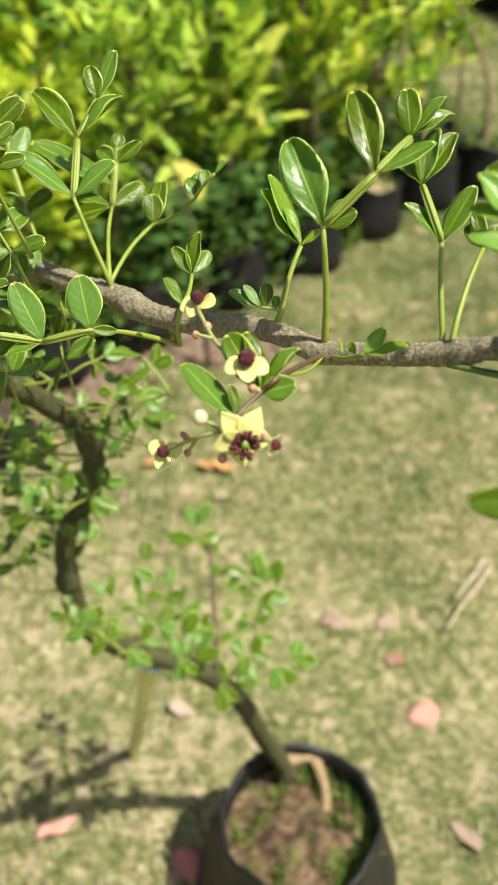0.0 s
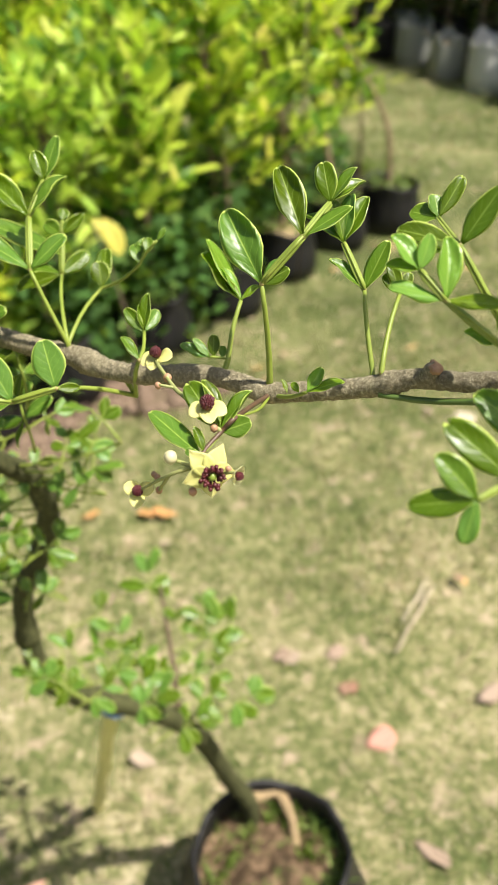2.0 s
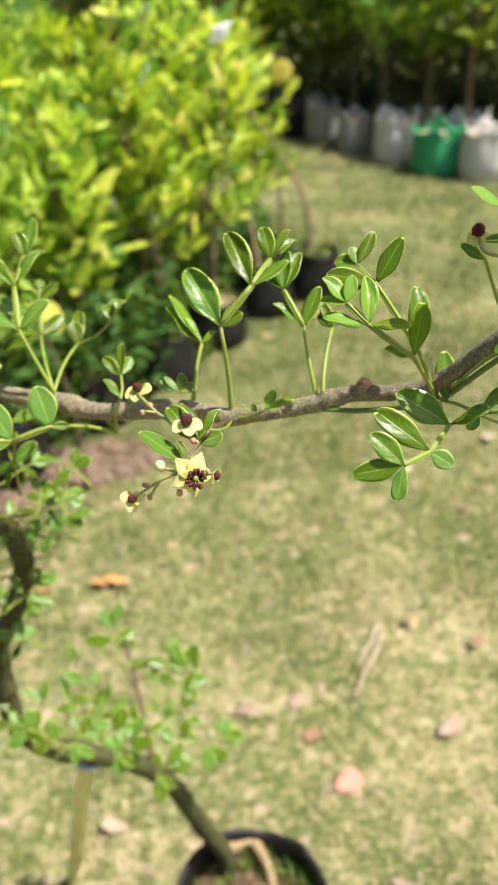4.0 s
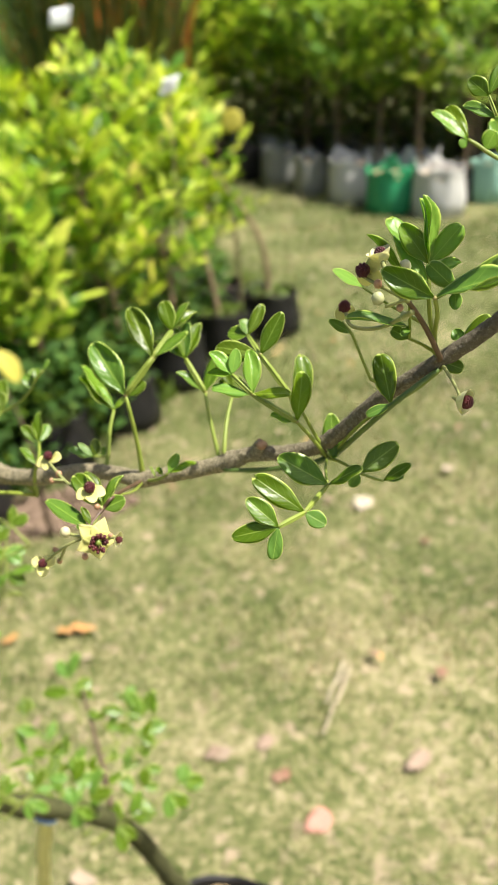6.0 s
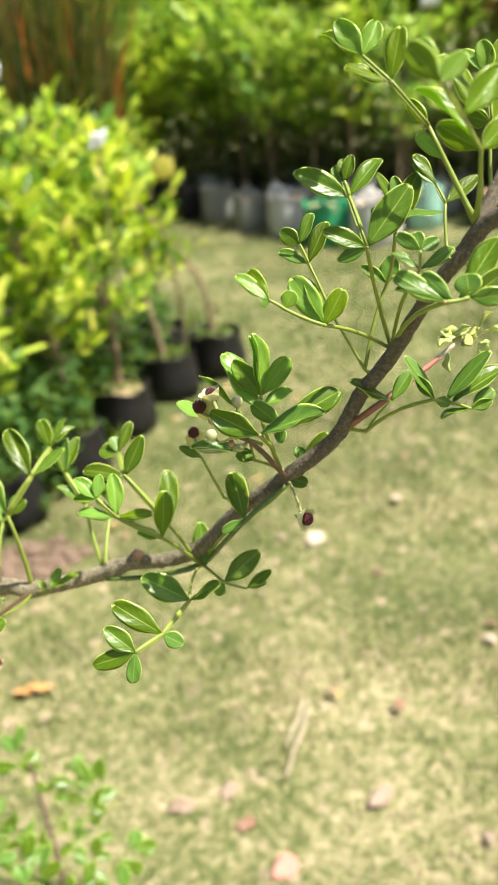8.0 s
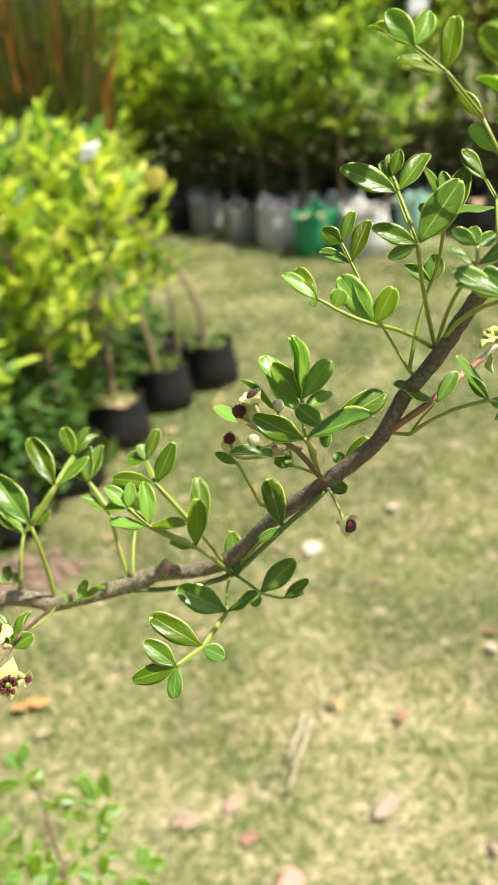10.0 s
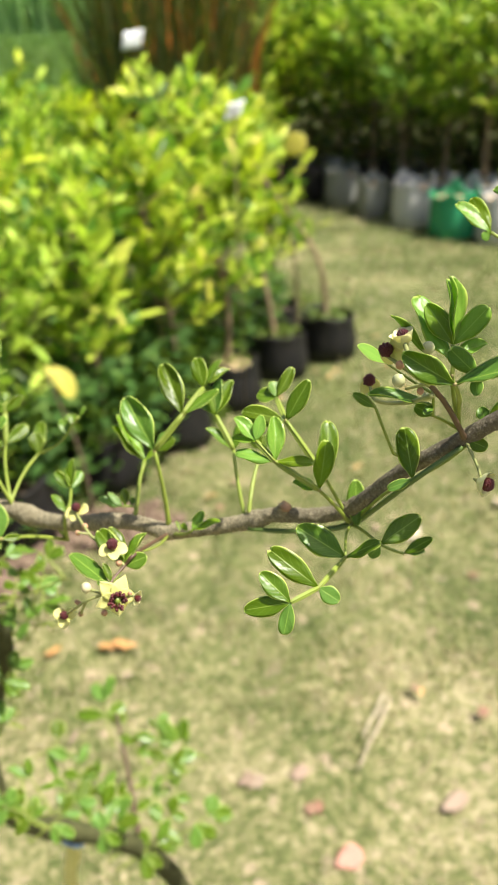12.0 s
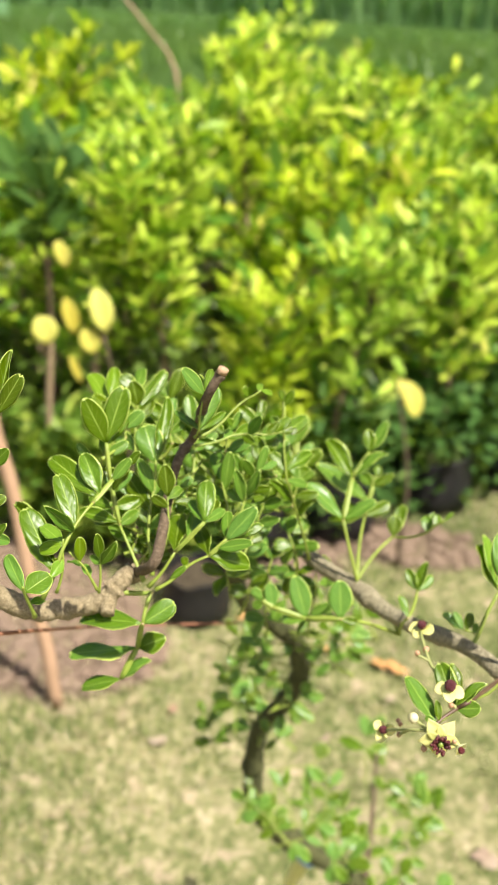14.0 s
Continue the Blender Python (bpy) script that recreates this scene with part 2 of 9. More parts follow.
M = dict(
    leaflet=leaflet_material(),
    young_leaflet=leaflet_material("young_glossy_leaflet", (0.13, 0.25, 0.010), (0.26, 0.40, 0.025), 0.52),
    # darker copy of leaflet: shadow round the trunk put into the colour
    shaded_leaflet=leaflet_material("shaded_glossy_leaflet", (0.050, 0.122, 0.007), (0.14, 0.245, 0.013), 0.36),
    stalk=stalk_material("green_stalk", (0.14, 0.20, 0.02), (0.27, 0.32, 0.05)),
    node=stalk_material("brownish_leaf_joint", (0.20, 0.19, 0.05), (0.34, 0.26, 0.11)),
    green_stem=stalk_material("dark_green_stem", (0.055, 0.10, 0.02), (0.11, 0.17, 0.03)),
    peduncle=stalk_material("reddish_stalk", (0.050, 0.030, 0.016), (0.140, 0.075, 0.042)),
    pedicel=stalk_material("olive_pedicel", (0.17, 0.20, 0.05), (0.36, 0.36, 0.14)),
    pink_shoot=stalk_material("pink_bark", (0.19, 0.070, 0.045), (0.33, 0.145, 0.095)),
    pale_shoot=stalk_material("pale_shoot", (0.45, 0.36, 0.26), (0.66, 0.58, 0.46)),
    dead_twig=stalk_material("red_brown_twig", (0.20, 0.08, 0.04), (0.30, 0.13, 0.07), 0.8),
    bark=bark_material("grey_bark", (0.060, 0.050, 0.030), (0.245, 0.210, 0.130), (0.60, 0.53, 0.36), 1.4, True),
    pale_bark=bark_material("pale_tan_bark", (0.085, 0.064, 0.034), (0.27, 0.21, 0.12), (0.54, 0.45, 0.29), 1.6),
    dark_bark=bark_material("dark_mossy_bark", (0.018, 0.018, 0.007), (0.052, 0.055, 0.019), (0.17, 0.165, 0.068), 0.5),
    brown_bark=bark_material("smooth_brown_bark", (0.048, 0.034, 0.021), (0.115, 0.080, 0.050), (0.25, 0.185, 0.125)),
    stem_bark=bark_material("sapling_bark", (0.11, 0.078, 0.045), (0.25, 0.175, 0.105), (0.44, 0.33, 0.21), 0.3),
    young=plain_material("pale_young_leaf", (0.40, 0.50, 0.10), (0.66, 0.70, 0.28), 300.0, 0.5, 0.3),
    cut=plain_material("cut_wood", (0.26, 0.15, 0.08), (0.52, 0.35, 0.22), 500.0),
    petal=petal_material(),
    cup_petal=petal_material("greenish_white_petal", (0.74, 0.80, 0.44), (0.90, 0.90, 0.66)),
    anther=stalk_material("wine_red_anther", (0.030, 0.003, 0.005), (0.125, 0.010, 0.014), 0.5),
    pistil=stalk_material("green_pistil", (0.14, 0.20, 0.02), (0.24, 0.30, 0.05), 0.4),
    bud=stalk_material("pale_bud", (0.44, 0.41, 0.20), (0.66, 0.58, 0.36), 0.5),
    green_bud=stalk_material("grey_green_bud", (0.30, 0.34, 0.15), (0.52, 0.50, 0.28), 0.5),
    small_bud=stalk_material("pinkish_brown_bud", (0.30, 0.15, 0.08), (0.50, 0.29, 0.17), 0.5),
    # dark end of the ramp paints shaded gaps, pale end sunlit highlights
    lime=crown_leaf_material("lime_leaf", [(0.0, (0.02, 0.065, 0.008)), (0.34, (0.09, 0.22, 0.02)), (0.55, (0.52, 0.67, 0.05)), (0.90, (0.78, 0.88, 0.13)), (0.98, (0.86, 0.82, 0.16)), (1.0, (0.80, 0.68, 0.18))], 0.45),
    # dark sapling leaf; also stands in for shade on the low foliage
    dark_leaf=crown_leaf_material("dark_and_shaded_leaf", [(0.0, (0.022, 0.055, 0.012)), (0.85, (0.05, 0.125, 0.018)), (1.0, (0.14, 0.20, 0.04))], 0.3, 0.8),
    far_leaf=crown_leaf_material("far_shrub_leaf", [(0.0, (0.05, 0.12, 0.02)), (0.35, (0.14, 0.28, 0.035)), (0.62, (0.36, 0.52, 0.06)), (0.96, (0.72, 0.80, 0.14)), (1.0, (0.80, 0.66, 0.18))], 0.4),
    far_dark=crown_leaf_material("far_dark_leaf", [(0.0, (0.035, 0.08, 0.015)), (0.4, (0.12, 0.22, 0.035)), (0.8, (0.30, 0.40, 0.07)), (1.0, (0.52, 0.58, 0.12))], 0.42),
    undergrowth=crown_leaf_material("dry_and_green_undergrowth", [(0.0, (0.06, 0.10, 0.03)), (0.6, (0.18, 0.22, 0.08)), (0.8, (0.34, 0.24, 0.14)), (1.0, (0.55, 0.40, 0.28))], 0.25, 0.8),
    weed=crown_leaf_material("low_weed_leaf", [(0.0, (0.06, 0.11, 0.02)), (1.0, (0.15, 0.22, 0.05))], 0.25),
    bag_weed=crown_leaf_material("small_weed_leaf", [(0.0, (0.07, 0.13, 0.025)), (1.0, (0.24, 0.32, 0.08))], 0.3),
    rice=crown_leaf_material("rice_blade", [(0.0, (0.030, 0.078, 0.018)), (0.6, (0.082, 0.170, 0.04)), (1.0, (0.20, 0.31, 0.085))], 0.3, 0.42, 2.6),
    far_tree=crown_leaf_material("far_tree_leaf", [(0.0, (0.22, 0.37, 0.13)), (1.0, (0.38, 0.54, 0.22))], 0.45, 0.9),
    # near-black lower stops paint the shaded gaps between the rusty stalks
    dry=crown_leaf_material("dry_stalk_and_dark_gap", [(0.0, (0.014, 0.019, 0.006)), (0.62, (0.045, 0.052, 0.014)), (0.80, (0.12, 0.13, 0.03)), (0.90, (0.55, 0.17, 0.05)), (0.96, (0.36, 0.12, 0.045)), (1.0, (0.34, 0.38, 0.09))], 0.15, 0.7),
    red_leaf=crown_leaf_material("red_shrub_leaf", [(0.0, (0.12, 0.03, 0.02)), (1.0, (0.30, 0.07, 0.04))], 0.2),
    ground=ground_material(),
    blade=blade_material(),
    black=plastic_material("black_polythene", (0.013, 0.0125, 0.0125), 0.45, 0.25),
    white=plastic_material("white_sacking", (0.54, 0.53, 0.50), 0.6),
    grey_bag=plastic_material("grey_sacking", (0.26, 0.265, 0.235), 0.55),
    green_bag=plastic_material("green_sacking", (0.02, 0.27, 0.11), 0.5),
    pale_green_bag=plastic_material("pale_green_sacking", (0.28, 0.50, 0.40), 0.5),
    soil=soil_material(),
    dark_soil=plain_material("dark_potting_soil", (0.018, 0.014, 0.009), (0.075, 0.055, 0.032), 40.0, 0.95),
    earth=plain_material("dry_earth", (0.10, 0.07, 0.048), (0.27, 0.20, 0.145), 40.0, 0.95),
    straw_bit=crown_leaf_material("dry_straw", [(0.0, (0.26, 0.20, 0.12)), (0.5, (0.44, 0.355, 0.225)), (1.0, (0.62, 0.51, 0.35))], 0.15, 0.8),
    straw=plain_material("straw_mulch", (0.22, 0.155, 0.085), (0.46, 0.35, 0.20), 80.0, 0.9),
    bamboo=plain_material("weathered_bamboo", (0.50, 0.47, 0.12), (0.74, 0.64, 0.26), 30.0, 0.5),
    pole=plain_material("bare_pole", (0.32, 0.20, 0.12), (0.46, 0.30, 0.19), 25.0, 0.8),
    root=plain_material("pale_root", (0.20, 0.14, 0.07), (0.38, 0.29, 0.16), 60.0, 0.7),
    pink_litter=plain_material("pink_dead_leaf", (0.42, 0.18, 0.13), (0.54, 0.27, 0.21), 30.0, 0.7, 0.1),
    orange_litter=plain_material("orange_dead_leaf", (0.50, 0.27, 0.09), (0.66, 0.40, 0.18), 30.0, 0.7, 0.1),
    pale_litter=plain_material("bleached_dead_leaf", (0.28, 0.205, 0.145), (0.42, 0.325, 0.24), 30.0, 0.7, 0.1),
    white_litter=plain_material("whitened_dead_leaf", (0.42, 0.34, 0.25), (0.55, 0.46, 0.35), 30.0, 0.7, 0.1),
    dry_wood=plain_material("bleached_stick", (0.38, 0.30, 0.20), (0.54, 0.45, 0.32), 60.0, 0.8),
    brown_litter=plain_material("brown_dead_leaf", (0.20, 0.11, 0.07), (0.34, 0.21, 0.14), 30.0, 0.8),
    field=plain_material("rice_field", (0.045, 0.10, 0.028), (0.09, 0.18, 0.05), 3.0, 0.9),
    tag=plain_material("white_tag", (0.74, 0.75, 0.76), (0.82, 0.83, 0.84), 20.0, 0.4),
)

# ---- mesh helpers ----


def mesh_of(name, bm, material, smooth=True):
    me = bpy.data.meshes.new(name)
    bm.to_mesh(me)
    bm.free()
    me.materials.append(material)
    if smooth:
        me.polygons.foreach_set("use_smooth", [True] * len(me.polygons))
    return me


def raw_mesh(name, verts, faces, material, smooth=False):
    me = bpy.data.meshes.new(name)
    me.from_pydata(verts, [], faces)
    me.materials.append(material)
    if smooth:
        me.polygons.foreach_set("use_smooth", [True] * len(me.polygons))
    me.update()
    return me


def thing(name, at, label, category, group="", kind=""):
    ob = new(name)
    ob.empty_display_size = 0.02
    ob.location = at
    return tagged(ob, label, category, group, kind)


def under(ob, parent):
    """Hangs ob, whose numbers are in the world, under a thing or under a part that sits at the origin."""
    ob.parent = parent
    if parent.type == "EMPTY":
        ob.matrix_parent_inverse = Matrix.Translation(-parent.location)
    return ob


def part(name, bm, material, parent, label=""):
    me = bm if isinstance(bm, bpy.types.Mesh) else mesh_of(name, bm, material)
    return tagged(under(new(name, me), parent), label)


def smooth_line(points, steps=6):
    """A Catmull-Rom line through the points."""
    pts = [Vector(p) for p in points]
    pts = [2 * pts[0] - pts[1], *pts, 2 * pts[-1] - pts[-2]]
    out = []
    for a, b, c, d in zip(pts, pts[1:], pts[2:], pts[3:]):
        for n in range(steps):
            t = n / steps
            out.append(0.5 * (2 * b + (c - a) * t + (2 * a - 5 * b + 4 * c - d) * t * t + (3 * b - a - 3 * c + d) * t**3))
    out.append(pts[-2])
    return out


def tube(bm, line, radius, sides=8, flat=1.0, rough=0.0, grain=90.0, cap=True, across=None):
    """A tube along a line; radius is a function of 0..1; flat squeezes it; rough makes it knobbly."""
    line = [Vector(p) for p in line]
    n = len(line)
    first = (line[1] - line[0]).normalized()
    side = across or first.orthogonal()
    rings = []
    for i, p in enumerate(line):
        ahead = (line[min(i + 1, n - 1)] - line[max(i - 1, 0)]).normalized()
        side = (side - side.dot(ahead) * ahead).normalized()
        other = ahead.cross(side)
        r = radius(i / (n - 1))
        ring = []
        for s in range(sides):
            a = 2 * math.pi * s / sides
            off = side * math.cos(a) + other * math.sin(a) * flat
            k = r * (1 + rough * (noise.noise(p * grain + off * 1.7) + 0.5 * noise.noise(p * grain * 2.7 + off * 3)))
            ring.append(bm.verts.new(p + off * k))
        rings.append(ring)
    for a, b in zip(rings, rings[1:]):
        for s in range(sides):
            bm.faces.new((a[s], a[(s + 1) % sides], b[(s + 1) % sides], b[s]))
    if cap:
        bm.faces.new(rings[0][::-1])
        bm.faces.new(rings[-1])
    return rings


def blob(bm, at, r, stretch=(1, 1, 1), seed=0.0, rough=0.12, sub=2):
    made = bmesh.ops.create_icosphere(bm, subdivisions=sub, radius=1.0)["verts"]
    for v in made:
        k = 1 + rough * noise.noise(v.co * 1.9 + Vector((seed, seed * 0.7, 0)))
        v.co = Vector(at) + Vector((v.co.x * stretch[0], v.co.y * stretch[1], v.co.z * stretch[2])) * r * k
    return made


def leaf_mesh(name, material, wide=0.5, belly=0.62, notch=0.0, cup=0.12, bend=0.1, fold=0.0, rows=10, cols=8, wave=0.0, thick=0.012, taper=1.25, point=0.0, edge_wave=0.0):
    """A leaf blade one unit long along +y and one unit wide in x, with real thickness; wide end past the middle."""
    bm = bmesh.new()
    uvl = bm.loops.layers.uv.new("UVMap")
    where = {}

    def make(side):
        grid = []
        for i in range(rows + 1):
            t = i / rows
            t = 1 - (1 - t) ** 1.35 if t > 0 else 0.0
            if t < belly:
                w = 0.5 * math.sin(0.5 * math.pi * t / belly) ** taper
            else:
                w = 0.5 * math.sqrt(max(0.0, 1 - ((t - belly) / (1 - belly)) ** 2.05)) * (1 - point * 0.55 * ((t - belly) / (1 - belly)))
            w *= 1 + edge_wave * math.sin(8.5 * t + 20 * belly)
            w = max(w, 0.03 if i == 0 else (0.06 if i == rows else 0))
            row = []
            for j in range(cols + 1):
                s = 2 * j / cols - 1
                x = w * s
                y = t - notch * (1 - abs(s)) * max(0.0, t - 0.85) * 4
                z = cup * (s * w) ** 2 + abs(s) * w * fold - bend * t * t + wave * 0.042 * math.sin(8 * t + 3.2 * s + 9 * belly) * abs(s) ** 1.5 * min(1.0, 4 * t)
                edge = 1.0 if i in (0, rows) or j in (0, cols) else 0.0
                v = bm.verts.new((x, y, z + side * thick * 0.5 * (1 - edge * 0.7)))
                where[v] = (0.5 + 0.5 * s, t)
                row.append(v)
            grid.append(row)
        return grid

    top, low = make(1), make(-1)
    for i in range(rows):
        for j in range(cols):
            bm.faces.new((top[i][j], top[i][j + 1], top[i + 1][j + 1], top[i + 1][j]))
            bm.faces.new((low[i][j], low[i + 1][j], low[i + 1][j + 1], low[i][j + 1]))
    loop = [(i, 0) for i in range(rows)] + [(rows, j) for j in range(cols)] + [(i, cols) for i in range(rows, 0, -1)] + [(0, j) for j in range(cols, 0, -1)]
    for a, b in zip(loop, loop[1:] + loop[:1]):
        bm.faces.new((top[a[0]][a[1]], top[b[0]][b[1]], low[b[0]][b[1]], low[a[0]][a[1]]))
    for f in bm.faces:
        for lo in f.loops:
            lo[uvl].uv = where[lo.vert]
    bmesh.ops.recalc_face_normals(bm, faces=bm.faces)
    return mesh_of(name, bm, material)


def blade_pose(base, tip, width, turn, lift=1.0):
    """The pose of a leaf from base to tip, its upper side turned by some degrees from straight up."""
    base, tip = Vector(base), Vector(tip)
    y = tip - base
    length = max(y.length, 1e-5)
    y.normalize()
    up = Vector((0, 0, 1)) - y * y.z
    if up.length < 1e-3:
        up = y.orthogonal()
    up.normalize()
    z = up * math.cos(radians(turn)) + y.cross(up) * math.sin(radians(turn))
    x = y.cross(z)
    m = Matrix((x * width, y * length, z * length * lift)).transposed().to_4x4()
    m.translation = base
    return m


# ---- ground ----


def spread(u, near, far):
    return near * u + (far - near) * u**5


def ground():
    verts, faces = [], []
    n = 150
    for i in range(n + 1):
        for j in range(n + 1):
            x = spread(2 * i / n - 1, 3.0, 1200.0)
            y = spread(2 * j / n - 1, 3.0, 1200.0) + 2.0
            d = math.hypot(x, y - 2)
            z = 0.022 * noise.noise((x * 1.3, y * 1.3, 0)) + 0.012 * noise.noise((x * 5, y * 5, 3)) if d < 12 else 0.0
            verts.append((x, y, z))
    for i in range(n):
        for j in range(n):
            a = i * (n + 1) + j
            faces.append((a, a + n + 1, a + n + 2, a + 1))
    me = raw_mesh("ground", verts, faces, M["ground"], True)
    return tagged(new("ground", me), "worn mown lawn with dry and bare earth patches", "ground", "", "structure")


ground()


def soil_at(x, y):
    for cx, cy, rx, ry in ((-0.16, 2.38, 0.34, 0.16), (-1.25, 1.62, 0.42, 0.34), (-1.02, 1.56, 0.38, 0.27), (-0.75, 2.2, 0.5, 0.35), (-1.1, 3.9, 1.7, 1.4)):
        if ((x - cx) / rx) ** 2 + ((y - cy) / ry) ** 2 < 0.85:
            return True
    return False


def blades(name, count, x0, x1, y0, y1, tall, wide, material, seed, keep=None, lean=0.7, z0=0.0):
    """Many single grass blades as one mesh."""
    rng = random.Random(seed)
    verts, faces = [], []
    for _ in range(count):
        x, y = rng.uniform(x0, x1), rng.uniform(y0, y1)
        if keep and not keep(x, y, rng):
            continue
        a, h, w = rng.uniform(0, 6.283), tall * rng.uniform(0.5, 1.25), wide * rng.uniform(0.6, 1.4)
        l = h * lean * rng.uniform(0.1, 1.0)
        ca, sa = math.cos(a), math.sin(a)
        b = rng.uniform(0, 6.283)
        cb, sb = math.cos(b) * w / 2, math.sin(b) * w / 2
        k = len(verts)
        verts += [(x - cb, y - sb, z0 - 0.01), (x + cb, y + sb, z0 - 0.01), (x + ca * l * 0.35 + cb * 0.8, y + sa * l * 0.35 + sb * 0.8, z0 + h * 0.6),
                  (x + ca * l * 0.35 - cb * 0.8, y + sa * l * 0.35 - sb * 0.8, z0 + h * 0.6), (x + ca * l, y + sa * l, z0 + h)]
        faces += [(k, k + 1, k + 2, k + 3), (k + 3, k + 2, k + 4)]
    return new(name, raw_mesh(name, verts, faces, material))


def lawn_keep(x, y, rng):
    if soil_at(x, y):
        return rng.random() < 0.06
    return noise.noise((x * 2.2, y * 2.2, 1.0)) + 0.6 * noise.noise((x * 7, y * 7, 2.0)) + rng.uniform(-0.5, 0.75) > 0


tagged(blades("grass", 90000, -1.8, 2.2, 0.1, 3.2, 0.024, 0.0038, M["blade"], 1, lawn_keep), "short mown grass, partly dry and straw-coloured", "grass", "", "stuff")
tagged(blades("grass", 60000, -1.0, 4.2, 3.2, 8.0, 0.034, 0.007, M["blade"], 2, lawn_keep), "mown grass further off, partly dry", "grass", "", "stuff")

tagged(blades("straw", 34000, -1.6, 2.0, 0.3, 3.0, 0.009, 0.0036, M["straw_bit"], 3, lambda x, y, g: noise.noise((x * 3.1, y * 3.1, 7.0)) + 0.7 * noise.noise((x * 11, y * 11, 4.0)) + g.uniform(-0.5, 0.5) > 0.15, 5.5, 0.012),
       "loose dry straws lying on the grass", "straw", "", "stuff")

# ---- the flowering shrub ----
BAG = Vector((0.095, 0.658, 0.0))
shrub = thing("flowering_shrub", (0.05, 0.75, 0.19), "bonsai-trained flowering shrub with glossy pinnate leaves, rooted in a black bag", "shrub")

LEAFLETS = [
    leaf_mesh("leaflet", M["leaflet"], belly=0.47, cup=0.06, bend=0.02, fold=0.03, notch=0.02, taper=1.1, wave=0.4, edge_wave=0.03),
    leaf_mesh("leaflet", M["leaflet"], belly=0.58, cup=0.08, bend=0.05, fold=0.03, wave=0.8, notch=0.08, taper=1.1, edge_wave=0.05),
    leaf_mesh("leaflet", M["leaflet"], belly=0.49, cup=0.18, bend=0.07, fold=0.08, wave=0.9, taper=1.1, edge_wave=0.04),
    leaf_mesh("leaflet", M["leaflet"], belly=0.58, cup=0.08, bend=0.08, fold=0.05, wave=0.8, notch=0.03, taper=1.1, edge_wave=0.05),
    leaf_mesh("leaflet", M["leaflet"], belly=0.50, cup=0.30, bend=0.14, fold=0.10, wave=1.5, taper=1.15, edge_wave=0.06),
    leaf_mesh("leaflet", M["leaflet"], belly=0.60, cup=-0.14, bend=0.02, fold=0.02, wave=1.3, notch=0.06, taper=1.05, edge_wave=0.05),
]
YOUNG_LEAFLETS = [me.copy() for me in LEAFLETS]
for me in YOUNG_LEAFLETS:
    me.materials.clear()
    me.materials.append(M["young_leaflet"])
# same blades with the shade painted into their material
SHADED_LEAFLETS = [me.copy() for me in LEAFLETS]
for me in SHADED_LEAFLETS:
    me.materials.clear()
    me.materials.append(M["shaded_leaflet"])
SPRAY = random.Random(11)


def leaf_spray(joints, r, winged, leaflets, steps=5, slim=1.0, fresh=False, shaded=False):
    """A pinnate leaf: its stalk, winged between the joints where the plant has wings, and a leaflet object for each blade."""
    pts = [Vector(p) for p in joints]
    bm = bmesh.new()
    plain = pts[: max(2, len(pts) - winged)] if winged else pts
    line = []
    for n, (p, q) in enumerate(zip(plain, plain[1:])):
        sag = (q - p).length * 0.045 * (-1) ** n
        line += [p.lerp(q, t / steps) + Vector((sag * 0.5, 0, -sag)) * math.sin(math.pi * t / steps) for t in range(steps)]
    line.append(plain[-1])
    tube(bm, line, lambda t: r * slim * (0.92 - 0.36 * t) * (1 + 0.35 * math.exp(-((t / 0.06) ** 2))), 8, 1.0, 0.08, 300)
    for p, q in zip(pts[len(plain) - 1:], pts[len(plain):]):
        side = (q - p).cross(Vector((0.1, -0.75, 0.65))).normalized()
        tube(bm, [p.lerp(q, t / 8) for t in range(9)], lambda t: r * (0.6 + 0.52 * math.sin(math.pi * min(1, 0.1 + 0.8 * t)) ** 0.7), 10, 0.3, across=side)
        tube(bm, [p.lerp(q, t / 4) + Vector((0, -0.3, 0.3)) * r for t in range(5)], lambda t: r * 0.42, 6)
    first = len(bm.faces)
    for p in pts[1:-1]:
        blob(bm, p, r * 0.74, (1, 1, 1), p.x * 900, 0.3, 1)
    bm.faces.ensure_lookup_table()
    for f in bm.faces[first:]:
        f.material_index = 1
    stalk = part("leaf", bm, M["stalk"], shrub)
    stalk.data.materials.append(M["node"])
    for j, tip, width, turn in leaflets:
        k = int(j)
        base = pts[k] if j == k else pts[k].lerp(pts[k + 1], j - k)
        ob = new("leaflet", SPRAY.choice(YOUNG_LEAFLETS if fresh else (SHADED_LEAFLETS if shaded else LEAFLETS)))
        ob.matrix_basis = blade_pose(base, tip, width, turn + SPRAY.uniform(-6, 6))
        under(ob, stalk)
    return stalk


def twig(points, r, kind):
    bm = bmesh.new()
    tube(bm, smooth_line(points, 6), lambda t: r * (1.1 - 0.3 * t), 8, 1.0, 0.12, 400)
    return part(kind, bm, M[kind], shrub)


